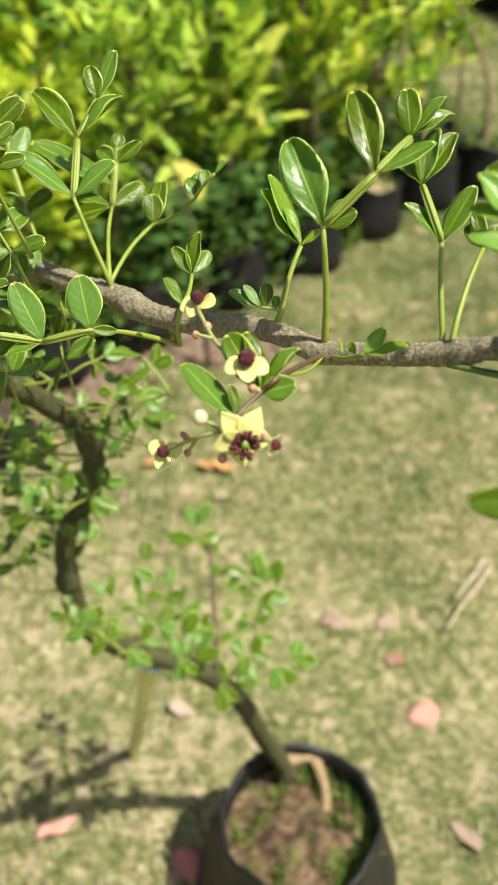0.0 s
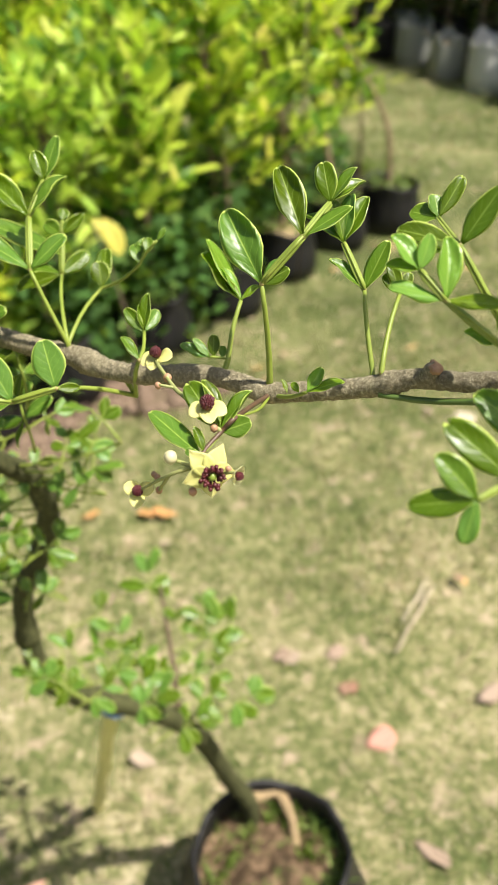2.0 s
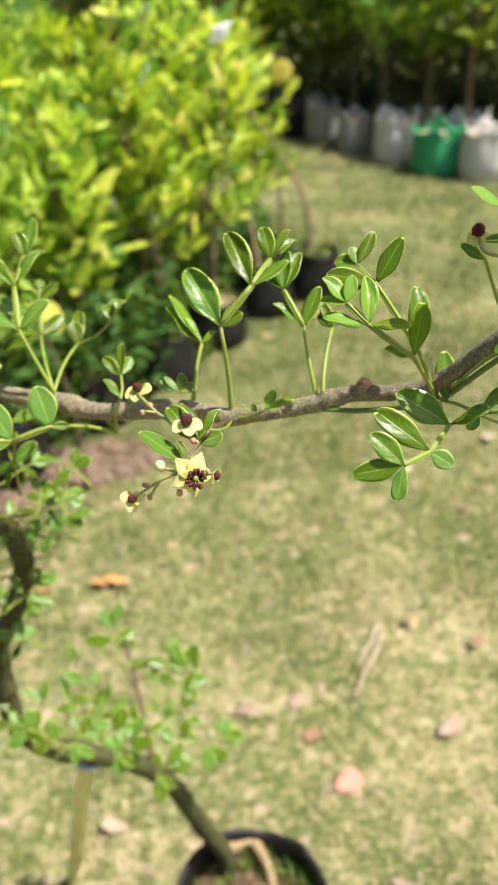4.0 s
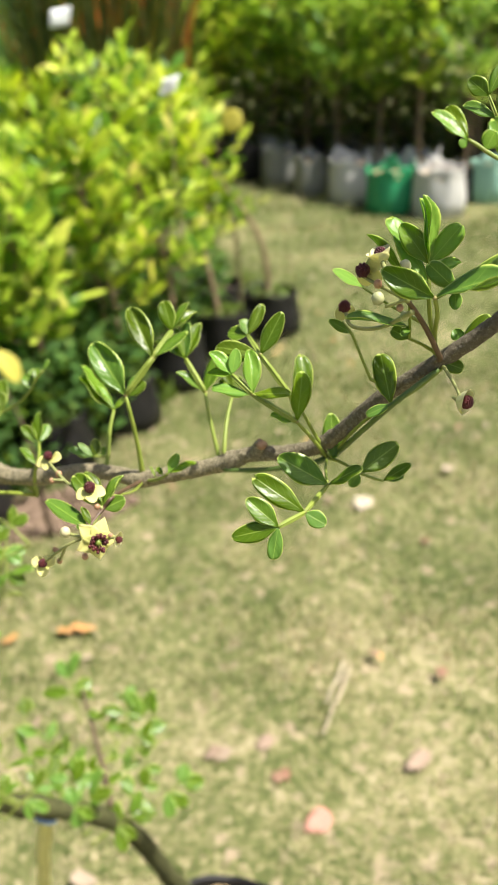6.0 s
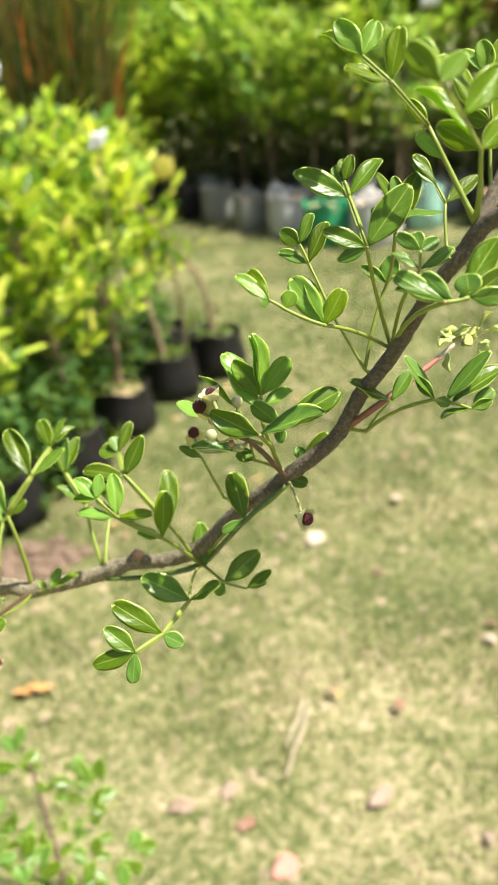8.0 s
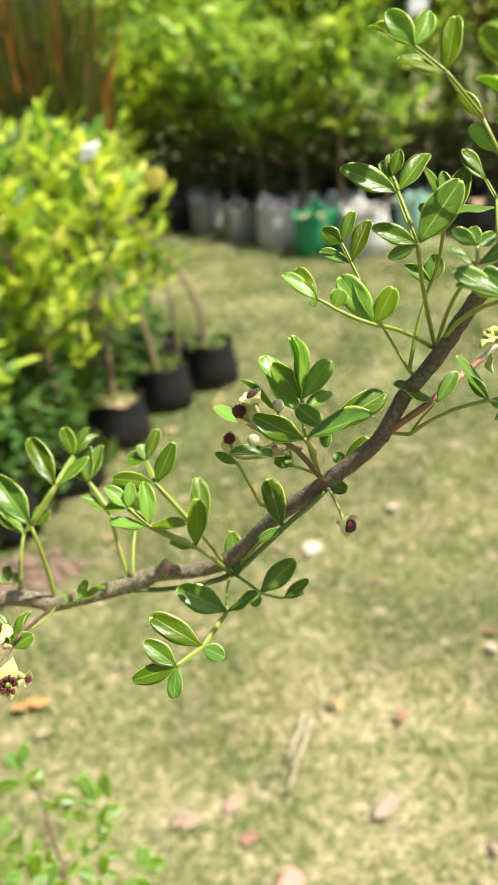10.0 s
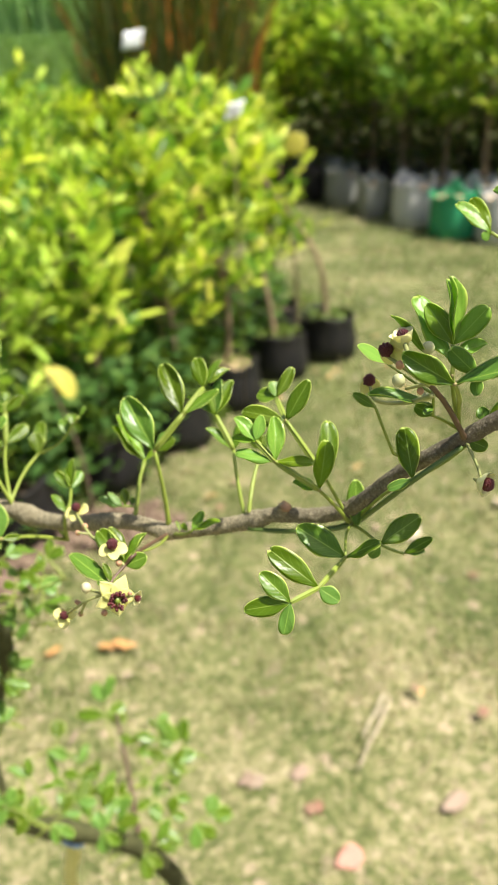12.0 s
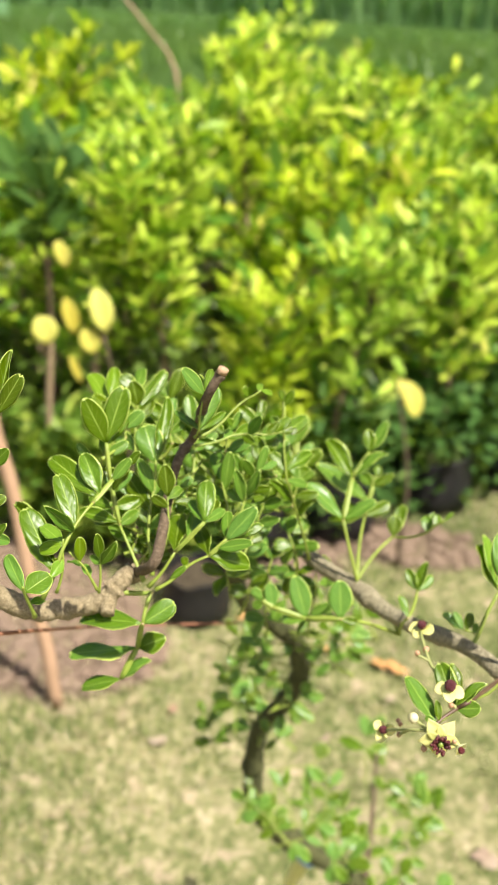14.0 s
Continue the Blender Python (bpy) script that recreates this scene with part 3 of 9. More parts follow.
def petal_mesh(sharp, curl, cup, start=0.10, material="petal"):
    """An ovate petal one unit long and wide, thin, pointed by sharp, curling back by curl."""
    bm = bmesh.new()
    uvl = bm.loops.layers.uv.new("UVMap")
    where, sheets = {}, []
    for side in (1, -1):
        grid = []
        for i in range(11):
            t = i / 10
            w = 0.5 * max(0.12 * (1 - t), math.sin(math.pi * min(1.0, start + (1 - start) * t ** 0.85)) ** sharp)
            row = []
            for j in range(7):
                q = j / 3 - 1
                z = cup * (q * w) ** 2 - curl * t * t + 0.02 * math.sin(7 * t + 3 * q) + side * 0.012 * (1 - abs(q) * 0.8) * (1 - t * 0.7)
                v = bm.verts.new((w * q, t, z))
                where[v] = (0.5 + 0.5 * q, t)
                row.append(v)
            grid.append(row)
        sheets.append(grid)
    up, low = sheets
    for i in range(10):
        for j in range(6):
            bm.faces.new((up[i][j], up[i][j + 1], up[i + 1][j + 1], up[i + 1][j]))
            bm.faces.new((low[i][j], low[i + 1][j], low[i + 1][j + 1], low[i][j + 1]))
    rim = [(i, 0) for i in range(10)] + [(10, j) for j in range(6)] + [(i, 6) for i in range(10, 0, -1)] + [(0, j) for j in range(6, 0, -1)]
    for p, q in zip(rim, rim[1:] + rim[:1]):
        bm.faces.new((up[p[0]][p[1]], up[q[0]][q[1]], low[q[0]][q[1]], low[p[0]][p[1]]))
    for fc in bm.faces:
        for lo in fc.loops:
            lo[uvl].uv = where[lo.vert]
    bmesh.ops.recalc_face_normals(bm, faces=bm.faces)
    return mesh_of("petal", bm, M[material])


PETALS = [petal_mesh(1.12, 0.04, 0.25, 0.24), petal_mesh(0.5, 0.22, 0.35), petal_mesh(0.42, -0.20, 1.0, 0.10, "cup_petal")]


def stamen_mesh(fat):
    bm = bmesh.new()
    tube(bm, [Vector((0, 0, 0)), Vector((0, 0.4, 0)), Vector((0, 0.75, 0))], lambda t: 0.09 * fat, 5)
    for n, (x, y, z, q) in enumerate(((0.05, 0.70, 0.06, 0.19), (-0.10, 0.80, -0.05, 0.17), (0.09, 0.93, -0.04, 0.17), (-0.04, 1.04, 0.05, 0.15))):
        blob(bm, (x * fat, y, z * fat), q * fat, (1.0, 1.1, 1.0), 1.0 + n, 0.3, 1)
    return mesh_of("stamen", bm, M["anther"])


STAMEN, SHORT_STAMEN = stamen_mesh(1.15), stamen_mesh(1.9)


def flower(at, facing, size, spread_deg, is_open, ball=0.0026, angles=(270, 342, 54, 126, 198)):
    """A small five-petalled flower: cup, petals, wine-red anthers, and a green pistil where it stands open."""
    at, f = Vector(at), Vector(facing).normalized()
    other = (Vector((0, 0, 1)) - f * f.z).normalized()
    side = other.cross(f)
    bm = bmesh.new()
    tube(bm, [at - f * size * 0.9, at - f * size * 0.6, at - f * size * 0.3], lambda t: size * (0.08 + 0.2 * t), 8)
    cup = part("flower", bm, M["pedicel"], shrub)
    rng = random.Random(int(at.x * 1e5) + int(at.z * 1e5))
    for a in angles:
        a = radians(a) + rng.uniform(-0.08, 0.08)
        out = side * math.cos(a) + other * math.sin(a)
        o = math.radians(spread_deg) + rng.uniform(-0.15, 0.15)
        y = out * math.sin(o) + f * math.cos(o)
        z = f * math.sin(o) - out * math.cos(o)
        x = y.cross(z)
        base = at - f * (size * 0.22 if is_open else ball * (0.75 if spread_deg > 73 else 1.25)) + out * (size * 0.06 if is_open else ball * 0.35)
        m = Matrix((x * size * (0.86 if is_open else (1.02 if spread_deg > 73 else 1.15)), y * size * rng.uniform(0.92, 1.06), z * size)).transposed().to_4x4()
        m.translation = base
        ob = new("petal", PETALS[0 if is_open else (1 if spread_deg > 73 else 2)])
        ob.matrix_basis = m
        under(ob, cup)
    for n in range(11 if is_open else 34):
        if is_open:
            a = 2 * math.pi * n / 11 + rng.uniform(-0.22, 0.22)
            d = side * math.cos(a) + other * math.sin(a)
            p, q, k = at + d * size * 0.05, at + d * size * 0.40 * rng.uniform(0.80, 1.15) + f * size * rng.uniform(0.16, 0.40), size * 0.44
        else:
            a, e = 2.4 * n, math.sqrt((n + 0.5) / 34)
            d = side * math.cos(a) + other * math.sin(a)
            p, q, k = at, at + (d * e + f * math.sqrt(max(0, 1 - e * e))) * ball * rng.uniform(0.76, 0.82), ball * 0.58
        y = (q - p).normalized()
        x = y.orthogonal().normalized()
        m = Matrix((x * k, y * (q - p).length, x.cross(y) * k)).transposed().to_4x4()
        m.translation = p
        ob = new("stamen", STAMEN if is_open else SHORT_STAMEN)
        ob.matrix_basis = m
        under(ob, cup)
    if not is_open:
        bm = bmesh.new()
        blob(bm, at, ball * 0.86, (1, 1, 1), at.x * 500, 0.1, 2)
        part("anther_mass", bm, M["anther"], cup)
    if is_open:
        bm = bmesh.new()
        blob(bm, at + f * size * 0.2, size * 0.16, (1, 1, 1), 1.0, 0.08, 2)
        tube(bm, [at, at + f * size * 0.3], lambda t: size * 0.08, 8)
        part("pistil", bm, M["pistil"], cup, "green pistil")
    return cup


def bud(at, r, kind=""):
    bm = bmesh.new()
    blob(bm, at, r, (0.97, 0.97, 1.05), r * 1e4, 0.05, 2)
    for n in range(4):
        blob(bm, Vector(at) + Vector((math.cos(n * 1.57), math.sin(n * 1.57), -1.5)) * r * 0.5, r * 0.26, (1, 1, 1), n, 0.1, 1)
    return part("bud", bm, M[kind] if kind else (M["bud"] if r > 0.0022 else M["small_bud"]), shrub, "closed flower bud")


YOUNG = leaf_mesh("young_leaflet", M["young"], belly=0.5, cup=0.5, bend=0.25, fold=0.15, wave=3.0, rows=6, cols=4, thick=0.04)


def young_leaves(at):
    at = Vector(at)
    rng = random.Random(5)
    for n in range(16):
        d = Vector((rng.uniform(-1.0, 1.1), rng.uniform(-0.9, 0.2), rng.uniform(-0.5, 0.9))).normalized()
        b = at + d * 0.003 + Vector((rng.uniform(-0.006, 0.008), 0, rng.uniform(-0.002, 0.002)))
        ob = new("young_leaflet", YOUNG)
        ob.matrix_basis = blade_pose(b, b + d * rng.uniform(0.005, 0.009), rng.uniform(0.004, 0.006), rng.uniform(-80, 80))
        under(ob, shrub)


def limb(name, points, r0, r1, material, label="", knots=(), rough=0.10, grain=360.0, sides=16, steps=12):
    """A branch with swellings: knots are (place along it 0..1, how much thicker)."""
    bm = bmesh.new()

    def radius(t):
        k = r0 + (r1 - r0) * t
        for where, more in knots:
            k *= 1 + more * math.exp(-(((t - where) / 0.012) ** 2))
        return k

    tube(bm, smooth_line(points, steps), radius, sides, 1.0, rough, grain)
    return part(name, bm, material, shrub, label)


def pruned_end(points, r):
    bm = bmesh.new()
    tube(bm, [Vector(points[0]), Vector(points[1])], lambda t: r * 1.05, 12, 1.0, 0.35, 500)
    return part("pruned_end", bm, M["cut"], shrub, "frayed pale cut end")


# tall spray of paired leaflets on the upper side of the branch
leaf_spray([(-0.06, 0.34, 1.258), (-0.06, 0.339, 1.264), (-0.074, 0.349, 1.298), (-0.075, 0.374, 1.314), (-0.0676, 0.3887, 1.3264)], 0.0016, 2, [
    (2, (-0.0999, 0.3594, 1.3148), 0.0130, -9),
    (2, (-0.0573, 0.3562, 1.3121), 0.0092, 32),
    (3, (-0.0948, 0.3886, 1.3322), 0.0122, -14),
    (3, (-0.0584, 0.3843, 1.3318), 0.0106, -2),
    (4, (-0.0711, 0.3957, 1.3392), 0.0084, -17),
    (4, (-0.0605, 0.4026, 1.3437), 0.0093, 0),
])
# spray behind the tall one
leaf_spray([(-0.06, 0.34, 1.258), (-0.06, 0.339, 1.264), (-0.0661, 0.3955, 1.2752), (-0.0649, 0.4085, 1.2919), (-0.0642, 0.4129, 1.2975)], 0.0015, 2, [
    (2, (-0.0515, 0.4071, 1.2822), 0.0092, 58),
    (2, (-0.0843, 0.4024, 1.278), 0.0079, -35),
    (3, (-0.0744, 0.4149, 1.2966), 0.0081, -51),
    (3, (-0.0565, 0.4121, 1.2979), 0.0081, 66),
    (4, (-0.0634, 0.4178, 1.3029), 0.0060, 19),
    (2, (-0.0898, 0.391, 1.2712), 0.0098, -24),
    (3, (-0.0527, 0.4134, 1.3008), 0.0065, 67),
    (2.5, (-0.1042, 0.4086, 1.3013), 0.0172, -5),
])
# arching spray with cupped leaflets
leaf_spray([(-0.06, 0.34, 1.258), (-0.06, 0.339, 1.264), (-0.045, 0.381, 1.273), (-0.0239, 0.3591, 1.2947), (-0.015, 0.356, 1.307)], 0.0012, 0, [
    (2, (-0.0457, 0.3888, 1.2848), 0.0100, 2),
    (2, (-0.0426, 0.4, 1.2879), 0.0097, -8),
    (3, (-0.026, 0.3676, 1.3019), 0.0073, -10),
    (3, (-0.0226, 0.3699, 1.3041), 0.0058, -36),
    (3.5, (-0.0195, 0.3635, 1.306), 0.0058, 2),
    (4, (-0.011, 0.359, 1.3119), 0.0028, 52),
])
# spray at the far left of the branch
leaf_spray([(-0.1, 0.385, 1.246), (-0.113, 0.4135, 1.2662), (-0.1234, 0.4366, 1.2795), (-0.1274, 0.4494, 1.2959)], 0.0015, 2, [
    (1, (-0.0997, 0.4184, 1.2733), 0.0079, 68),
    (1, (-0.125, 0.4189, 1.2705), 0.0068, -53),
    (2, (-0.1167, 0.4521, 1.2936), 0.0093, 40),
    (2, (-0.1363, 0.4451, 1.285), 0.0081, -48),
    (3, (-0.1226, 0.4644, 1.308), 0.0087, 37),
    (3, (-0.1357, 0.4544, 1.3055), 0.0087, -43),
])
# long pale petiole reaching sideways from the branch
leaf_spray([(-0.0356, 0.3207, 1.2585), (-0.029, 0.32, 1.245), (-0.062, 0.297, 1.265), (-0.082, 0.299, 1.258), (-0.1016, 0.2969, 1.2621), (-0.1086, 0.297, 1.2654)], 0.0016, 3, [
    (2, (-0.0665, 0.3082, 1.2832), 0.0143, -10),
    (2, (-0.0518, 0.2999, 1.263), 0.0045, 54),
    (3, (-0.0932, 0.3092, 1.2789), 0.0126, -28),
    (3, (-0.0951, 0.2937, 1.2562), 0.0057, -6),
    (4, (-0.1065, 0.303, 1.2746), 0.0086, -19),
    (5, (-0.1149, 0.2978, 1.2723), 0.0059, -50),
    (5, (-0.1131, 0.2953, 1.2599), 0.0059, -61),
])
# small spray beside the upper flower
leaf_spray([(-0.0356, 0.3207, 1.2585), (-0.029, 0.32, 1.245), (-0.025, 0.293, 1.279), (-0.023, 0.321, 1.278)], 0.0014, 0, [
    (2, (-0.0316, 0.3026, 1.2864), 0.0055, 3),
    (3, (-0.0312, 0.329, 1.2863), 0.0064, -38),
    (3, (-0.0208, 0.3314, 1.2923), 0.0071, -25),
    (3, (-0.0158, 0.33, 1.2844), 0.0064, 41),
    (3, (-0.0247, 0.3298, 1.2873), 0.0052, 38),
])
# folded spray seen edge-on
leaf_spray([(0.0095, 0.2914, 1.269), (0.013, 0.296, 1.276), (0.0201, 0.3115, 1.2958)], 0.0016, 0, [
    (2, (0.0062, 0.3319, 1.3114), 0.0117, 24),
    (2, (0.0077, 0.3355, 1.3153), 0.0133, 34),
    (2, (0.0143, 0.318, 1.303), 0.0045, -12),
    (2, (0.0285, 0.3159, 1.3012), 0.0044, 7),
    (2, (0.0126, 0.3234, 1.308), 0.0075, 32),
], fresh=True)
# tuft low on the branch
leaf_spray([(0.0095, 0.2914, 1.269), (0.013, 0.296, 1.276), (0.0051, 0.2967, 1.2768)], 0.001, 0, [
    (2, (-0.0072, 0.3012, 1.2819), 0.0056, -24),
    (1.8, (0.0075, 0.3018, 1.2851), 0.0057, 7),
    (2, (-0.0016, 0.3016, 1.2838), 0.0043, -20),
    (1.3, (0.0112, 0.3008, 1.2802), 0.0035, 4),
])
# upright spray with the largest leaflets
leaf_spray([(0.029, 0.278, 1.268), (0.025, 0.277, 1.319), (0.041, 0.28, 1.336), (0.054, 0.296, 1.343)], 0.0016, 2, [
    (1, (0.0124, 0.2941, 1.3435), 0.0146, -38),
    (1, (0.036, 0.2784, 1.3241), 0.0065, 64),
    (1, (0.0314, 0.2813, 1.3275), 0.0046, -9),
    (2, (0.0338, 0.2995, 1.3585), 0.0114, -22),
    (2, (0.0612, 0.2898, 1.3441), 0.0095, 5),
    (3, (0.0521, 0.3065, 1.3565), 0.0091, -21),
    (3, (0.0648, 0.3043, 1.355), 0.0073, -5),
    (3, (0.0684, 0.3037, 1.3507), 0.0072, 0),
])
# upright spray by the pruned knot
leaf_spray([(0.0665, 0.255, 1.2835), (0.067, 0.259, 1.289), (0.066, 0.278, 1.314), (0.059, 0.29, 1.329)], 0.0015, 1, [
    (2, (0.0538, 0.2873, 1.3244), 0.0074, 1),
    (2, (0.0769, 0.2897, 1.3296), 0.0089, 3),
    (3, (0.0468, 0.304, 1.3377), 0.0082, -1),
    (3, (0.0564, 0.2992, 1.3432), 0.0068, 6),
    (3, (0.0698, 0.3021, 1.3439), 0.0088, -3),
    (3, (0.0628, 0.3007, 1.3455), 0.0080, -36),
])
# upright spray crossing behind
leaf_spray([(0.0714, 0.252, 1.2859), (0.069, 0.253, 1.291), (0.0818, 0.2823, 1.3098)], 0.0015, 0, [
    (2, (0.0761, 0.2886, 1.3158), 0.0055, -52),
    (2, (0.0786, 0.2899, 1.3207), 0.0059, -35),
    (2, (0.0871, 0.2874, 1.3166), 0.0051, 28),
])
# young tuft on the branch
leaf_spray([(0.029, 0.278, 1.268), (0.039, 0.246, 1.288)], 0.0012, 0, [
    (0.5, (0.0326, 0.2666, 1.2821), 0.0025, 17),
    (1, (0.0457, 0.2514, 1.2954), 0.0052, 35),
    (1, (0.0539, 0.2497, 1.2906), 0.0062, 5),
    (0.8, (0.0349, 0.2561, 1.2867), 0.0031, -33),
], fresh=True)
# leaves round the hanging flowers
leaf_spray([(0.029, 0.278, 1.268), (0.0114, 0.2263, 1.2922), (0.0048, 0.2212, 1.289), (-0.0031, 0.2121, 1.2856)], 0.0007, 0, [
    (2, (-0.0061, 0.2363, 1.3013), 0.0100, -31),
    (2, (0.001, 0.2375, 1.3018), 0.0084, 27),
    (2, (0.0149, 0.2305, 1.3009), 0.0073, -15),
    (2, (0.0154, 0.2221, 1.292), 0.0080, 55),
    (3, (-0.0198, 0.2306, 1.2934), 0.0104, 4),
    (2.85, (-0.0046, 0.2191, 1.2933), 0.0038, 7),
    (3, (-0.0082, 0.2129, 1.2878), 0.0034, -53),
])
# spray at the bend with shiny leaflets
leaf_spray([(0.1084, 0.2261, 1.3013), (0.114, 0.222, 1.296), (0.094, 0.207, 1.326), (0.075, 0.21, 1.341), (0.068, 0.218, 1.348)], 0.0014, 2, [
    (2, (0.0992, 0.2122, 1.3474), 0.0100, 44),
    (2, (0.0835, 0.2111, 1.3302), 0.0060, -31),
    (3, (0.0779, 0.2219, 1.3579), 0.0082, 20),
    (3, (0.0585, 0.2185, 1.3438), 0.0067, -29),
    (3, (0.0911, 0.2045, 1.3418), 0.0061, 35),
    (4, (0.0608, 0.2247, 1.3581), 0.0076, -20),
    (4, (0.0578, 0.2207, 1.3499), 0.0047, -35),
    (4, (0.0718, 0.2225, 1.3582), 0.0059, 39),
], fresh=True)
# upper spray at the bend
leaf_spray([(0.1084, 0.2261, 1.3013), (0.114, 0.222, 1.296), (0.1, 0.218, 1.325), (0.084, 0.229, 1.351), (0.086, 0.26, 1.349)], 0.0014, 2, [
    (2, (0.1063, 0.2362, 1.3462), 0.0103, 20),
    (3, (0.0953, 0.2309, 1.3693), 0.0083, 62),
    (3, (0.0654, 0.2397, 1.3543), 0.0088, -30),
    (3, (0.0665, 0.2383, 1.349), 0.0072, -34),
    (4, (0.0773, 0.2661, 1.35), 0.0096, -29),
    (4, (0.0958, 0.2669, 1.3618), 0.0063, 43),
    (4, (0.0857, 0.2663, 1.3558), 0.0074, 8),
])
# spray hanging below the bend
leaf_spray([(0.1084, 0.2261, 1.3013), (0.114, 0.222, 1.296), (0.097, 0.173, 1.312), (0.08, 0.151, 1.315), (0.067, 0.143, 1.316)], 0.001, 2, [
    (2, (0.0788, 0.1838, 1.3233), 0.0118, -49),
    (2, (0.1109, 0.1699, 1.3203), 0.0066, 20),
    (3, (0.0627, 0.1625, 1.3284), 0.0101, -45),
    (3, (0.0872, 0.1464, 1.3107), 0.0072, 46),
    (4, (0.0571, 0.1508, 1.326), 0.0084, -41),
    (4, (0.0494, 0.1464, 1.3126), 0.0079, -52),
    (4, (0.0633, 0.1384, 1.3045), 0.0065, -27),
])
# dark leaves behind the bend
leaf_spray([(0.1084, 0.2261, 1.3013), (0.114, 0.222, 1.296), (0.117, 0.188, 1.306), (0.1265, 0.1836, 1.3026)], 0.0011, 0, [
    (2, (0.1374, 0.1937, 1.3145), 0.0103, 46),
    (2, (0.1125, 0.1878, 1.2996), 0.0054, -57),
    (3, (0.1394, 0.1834, 1.3092), 0.0058, 31),
    (3, (0.1368, 0.184, 1.303), 0.0041, 29),
    (1.2, (0.1171, 0.2272, 1.3175), 0.0098, -0),
])
# leaf close under the branch
leaf_spray([(0.1084, 0.2261, 1.3013), (0.1166, 0.2234, 1.2957), (0.1284, 0.1831, 1.34), (0.1512, 0.1815, 1.3548)], 0.0011, 0, [
    (2, (0.1288, 0.1974, 1.358), 0.0104, -12),
    (2, (0.1176, 0.1838, 1.3362), 0.0047, -57),
])
# cluster of dark leaves above the bend
leaf_spray([(0.1512, 0.1837, 1.3573), (0.148, 0.185, 1.36), (0.1358, 0.1842, 1.3680), (0.1281, 0.1724, 1.3975)], 0.0010, 0, [
    (2.2, (0.1086, 0.1844, 1.3819), 0.0080, -8),
    (2, (0.1284, 0.1859, 1.3724), 0.0059, -66),
    (2.2, (0.129, 0.1767, 1.3727), 0.0039, -26),
    (3, (0.1155, 0.178, 1.4155), 0.0075, 34),
])
# pale leaf behind the flowers of the cluster
leaf_spray([(0.1401, 0.1835, 1.375), (0.1182, 0.1923, 1.3893)], 0.0008, 0, [
    (1, (0.1078, 0.1987, 1.3962), 0.0092, -12),
], fresh=True)
# leafy shoot of the cluster
leaf_spray([(0.1512, 0.1837, 1.3573), (0.148, 0.185, 1.36), (0.1391, 0.1671, 1.3818), (0.1286, 0.1488, 1.3968), (0.1385, 0.1522, 1.3977)], 0.0013, 0, [
    (3, (0.1113, 0.1563, 1.407), 0.0099, -74),
    (4, (0.1646, 0.1524, 1.4071), 0.0111, 48),
    (3, (0.1505, 0.1381, 1.4086), 0.0110, 21),
    (4, (0.1367, 0.1489, 1.3915), 0.0048, -3),
    (4, (0.129, 0.1567, 1.4074), 0.0080, -77),
])
# pale young tip of the cluster
leaf_spray([(0.1512, 0.1837, 1.3573), (0.148, 0.185, 1.36), (0.1378, 0.1731, 1.3898), (0.1395, 0.1782, 1.4004)], 0.0013, 0, [
    (3, (0.1309, 0.1861, 1.415), 0.0091, -67),
    (2.4, (0.1306, 0.1958, 1.4162), 0.0125, 3),
    (3, (0.1541, 0.1808, 1.4137), 0.0091, 51),
    (3, (0.1418, 0.1884, 1.4236), 0.0102, 59),
    (3, (0.1433, 0.1857, 1.4248), 0.0103, 75),
    (2.6, (0.1539, 0.1791, 1.4008), 0.0064, 28),
    (3, (0.1333, 0.1861, 1.4114), 0.0065, -60),
], fresh=True)
# thin spray left of the cluster
leaf_spray([(0.1368, 0.196, 1.3409), (0.1222, 0.1912, 1.3489), (0.1151, 0.1954, 1.3689), (0.1121, 0.1987, 1.3735)], 0.0009, 0, [
    (2, (0.1064, 0.1998, 1.3746), 0.0045, -45),
])
# leaves on both sides of the branch
leaf_spray([(0.1481, 0.1836, 1.3574), (0.1579, 0.182, 1.3642)], 0.0011, 0, [
    (1, (0.1703, 0.182, 1.3746), 0.0065, 54),
    (1, (0.1567, 0.1859, 1.369), 0.0056, -42),
    (0, (0.1578, 0.1774, 1.3539), 0.0070, 66),
    (0.3, (0.1634, 0.1799, 1.3652), 0.0056, 9),
])
# forward spray with two joints
leaf_spray([(0.1869, 0.1571, 1.4129), (0.1928, 0.1646, 1.4151), (0.153, 0.138, 1.44), (0.14, 0.143, 1.447), (0.1353, 0.146, 1.4503)], 0.001, 0, [
    (2, (0.1457, 0.1495, 1.4564), 0.0100, -51),
    (2, (0.1619, 0.1401, 1.4516), 0.0079, 51),
    (2, (0.1514, 0.1531, 1.4557), 0.0087, 27),
    (3, (0.1439, 0.1437, 1.4528), 0.0066, 56),
    (4, (0.1265, 0.1542, 1.4594), 0.0060, -27),
    (4, (0.1317, 0.1549, 1.4603), 0.0058, -40),
    (4, (0.1325, 0.146, 1.4486), 0.0033, -66),
], fresh=True)
# spray behind the forward one
leaf_spray([(0.1835, 0.1605, 1.4065), (0.18, 0.163, 1.409), (0.1697, 0.1702, 1.4318), (0.1648, 0.1812, 1.4513), (0.1629, 0.1853, 1.4585)], 0.0009, 2, [
    (3, (0.1558, 0.1907, 1.4562), 0.0056, -42),
    (3, (0.1753, 0.1867, 1.4664), 0.0077, 16),
    (4, (0.1566, 0.1893, 1.4644), 0.0070, -72),
    (4, (0.1702, 0.189, 1.4698), 0.0056, 19),
])
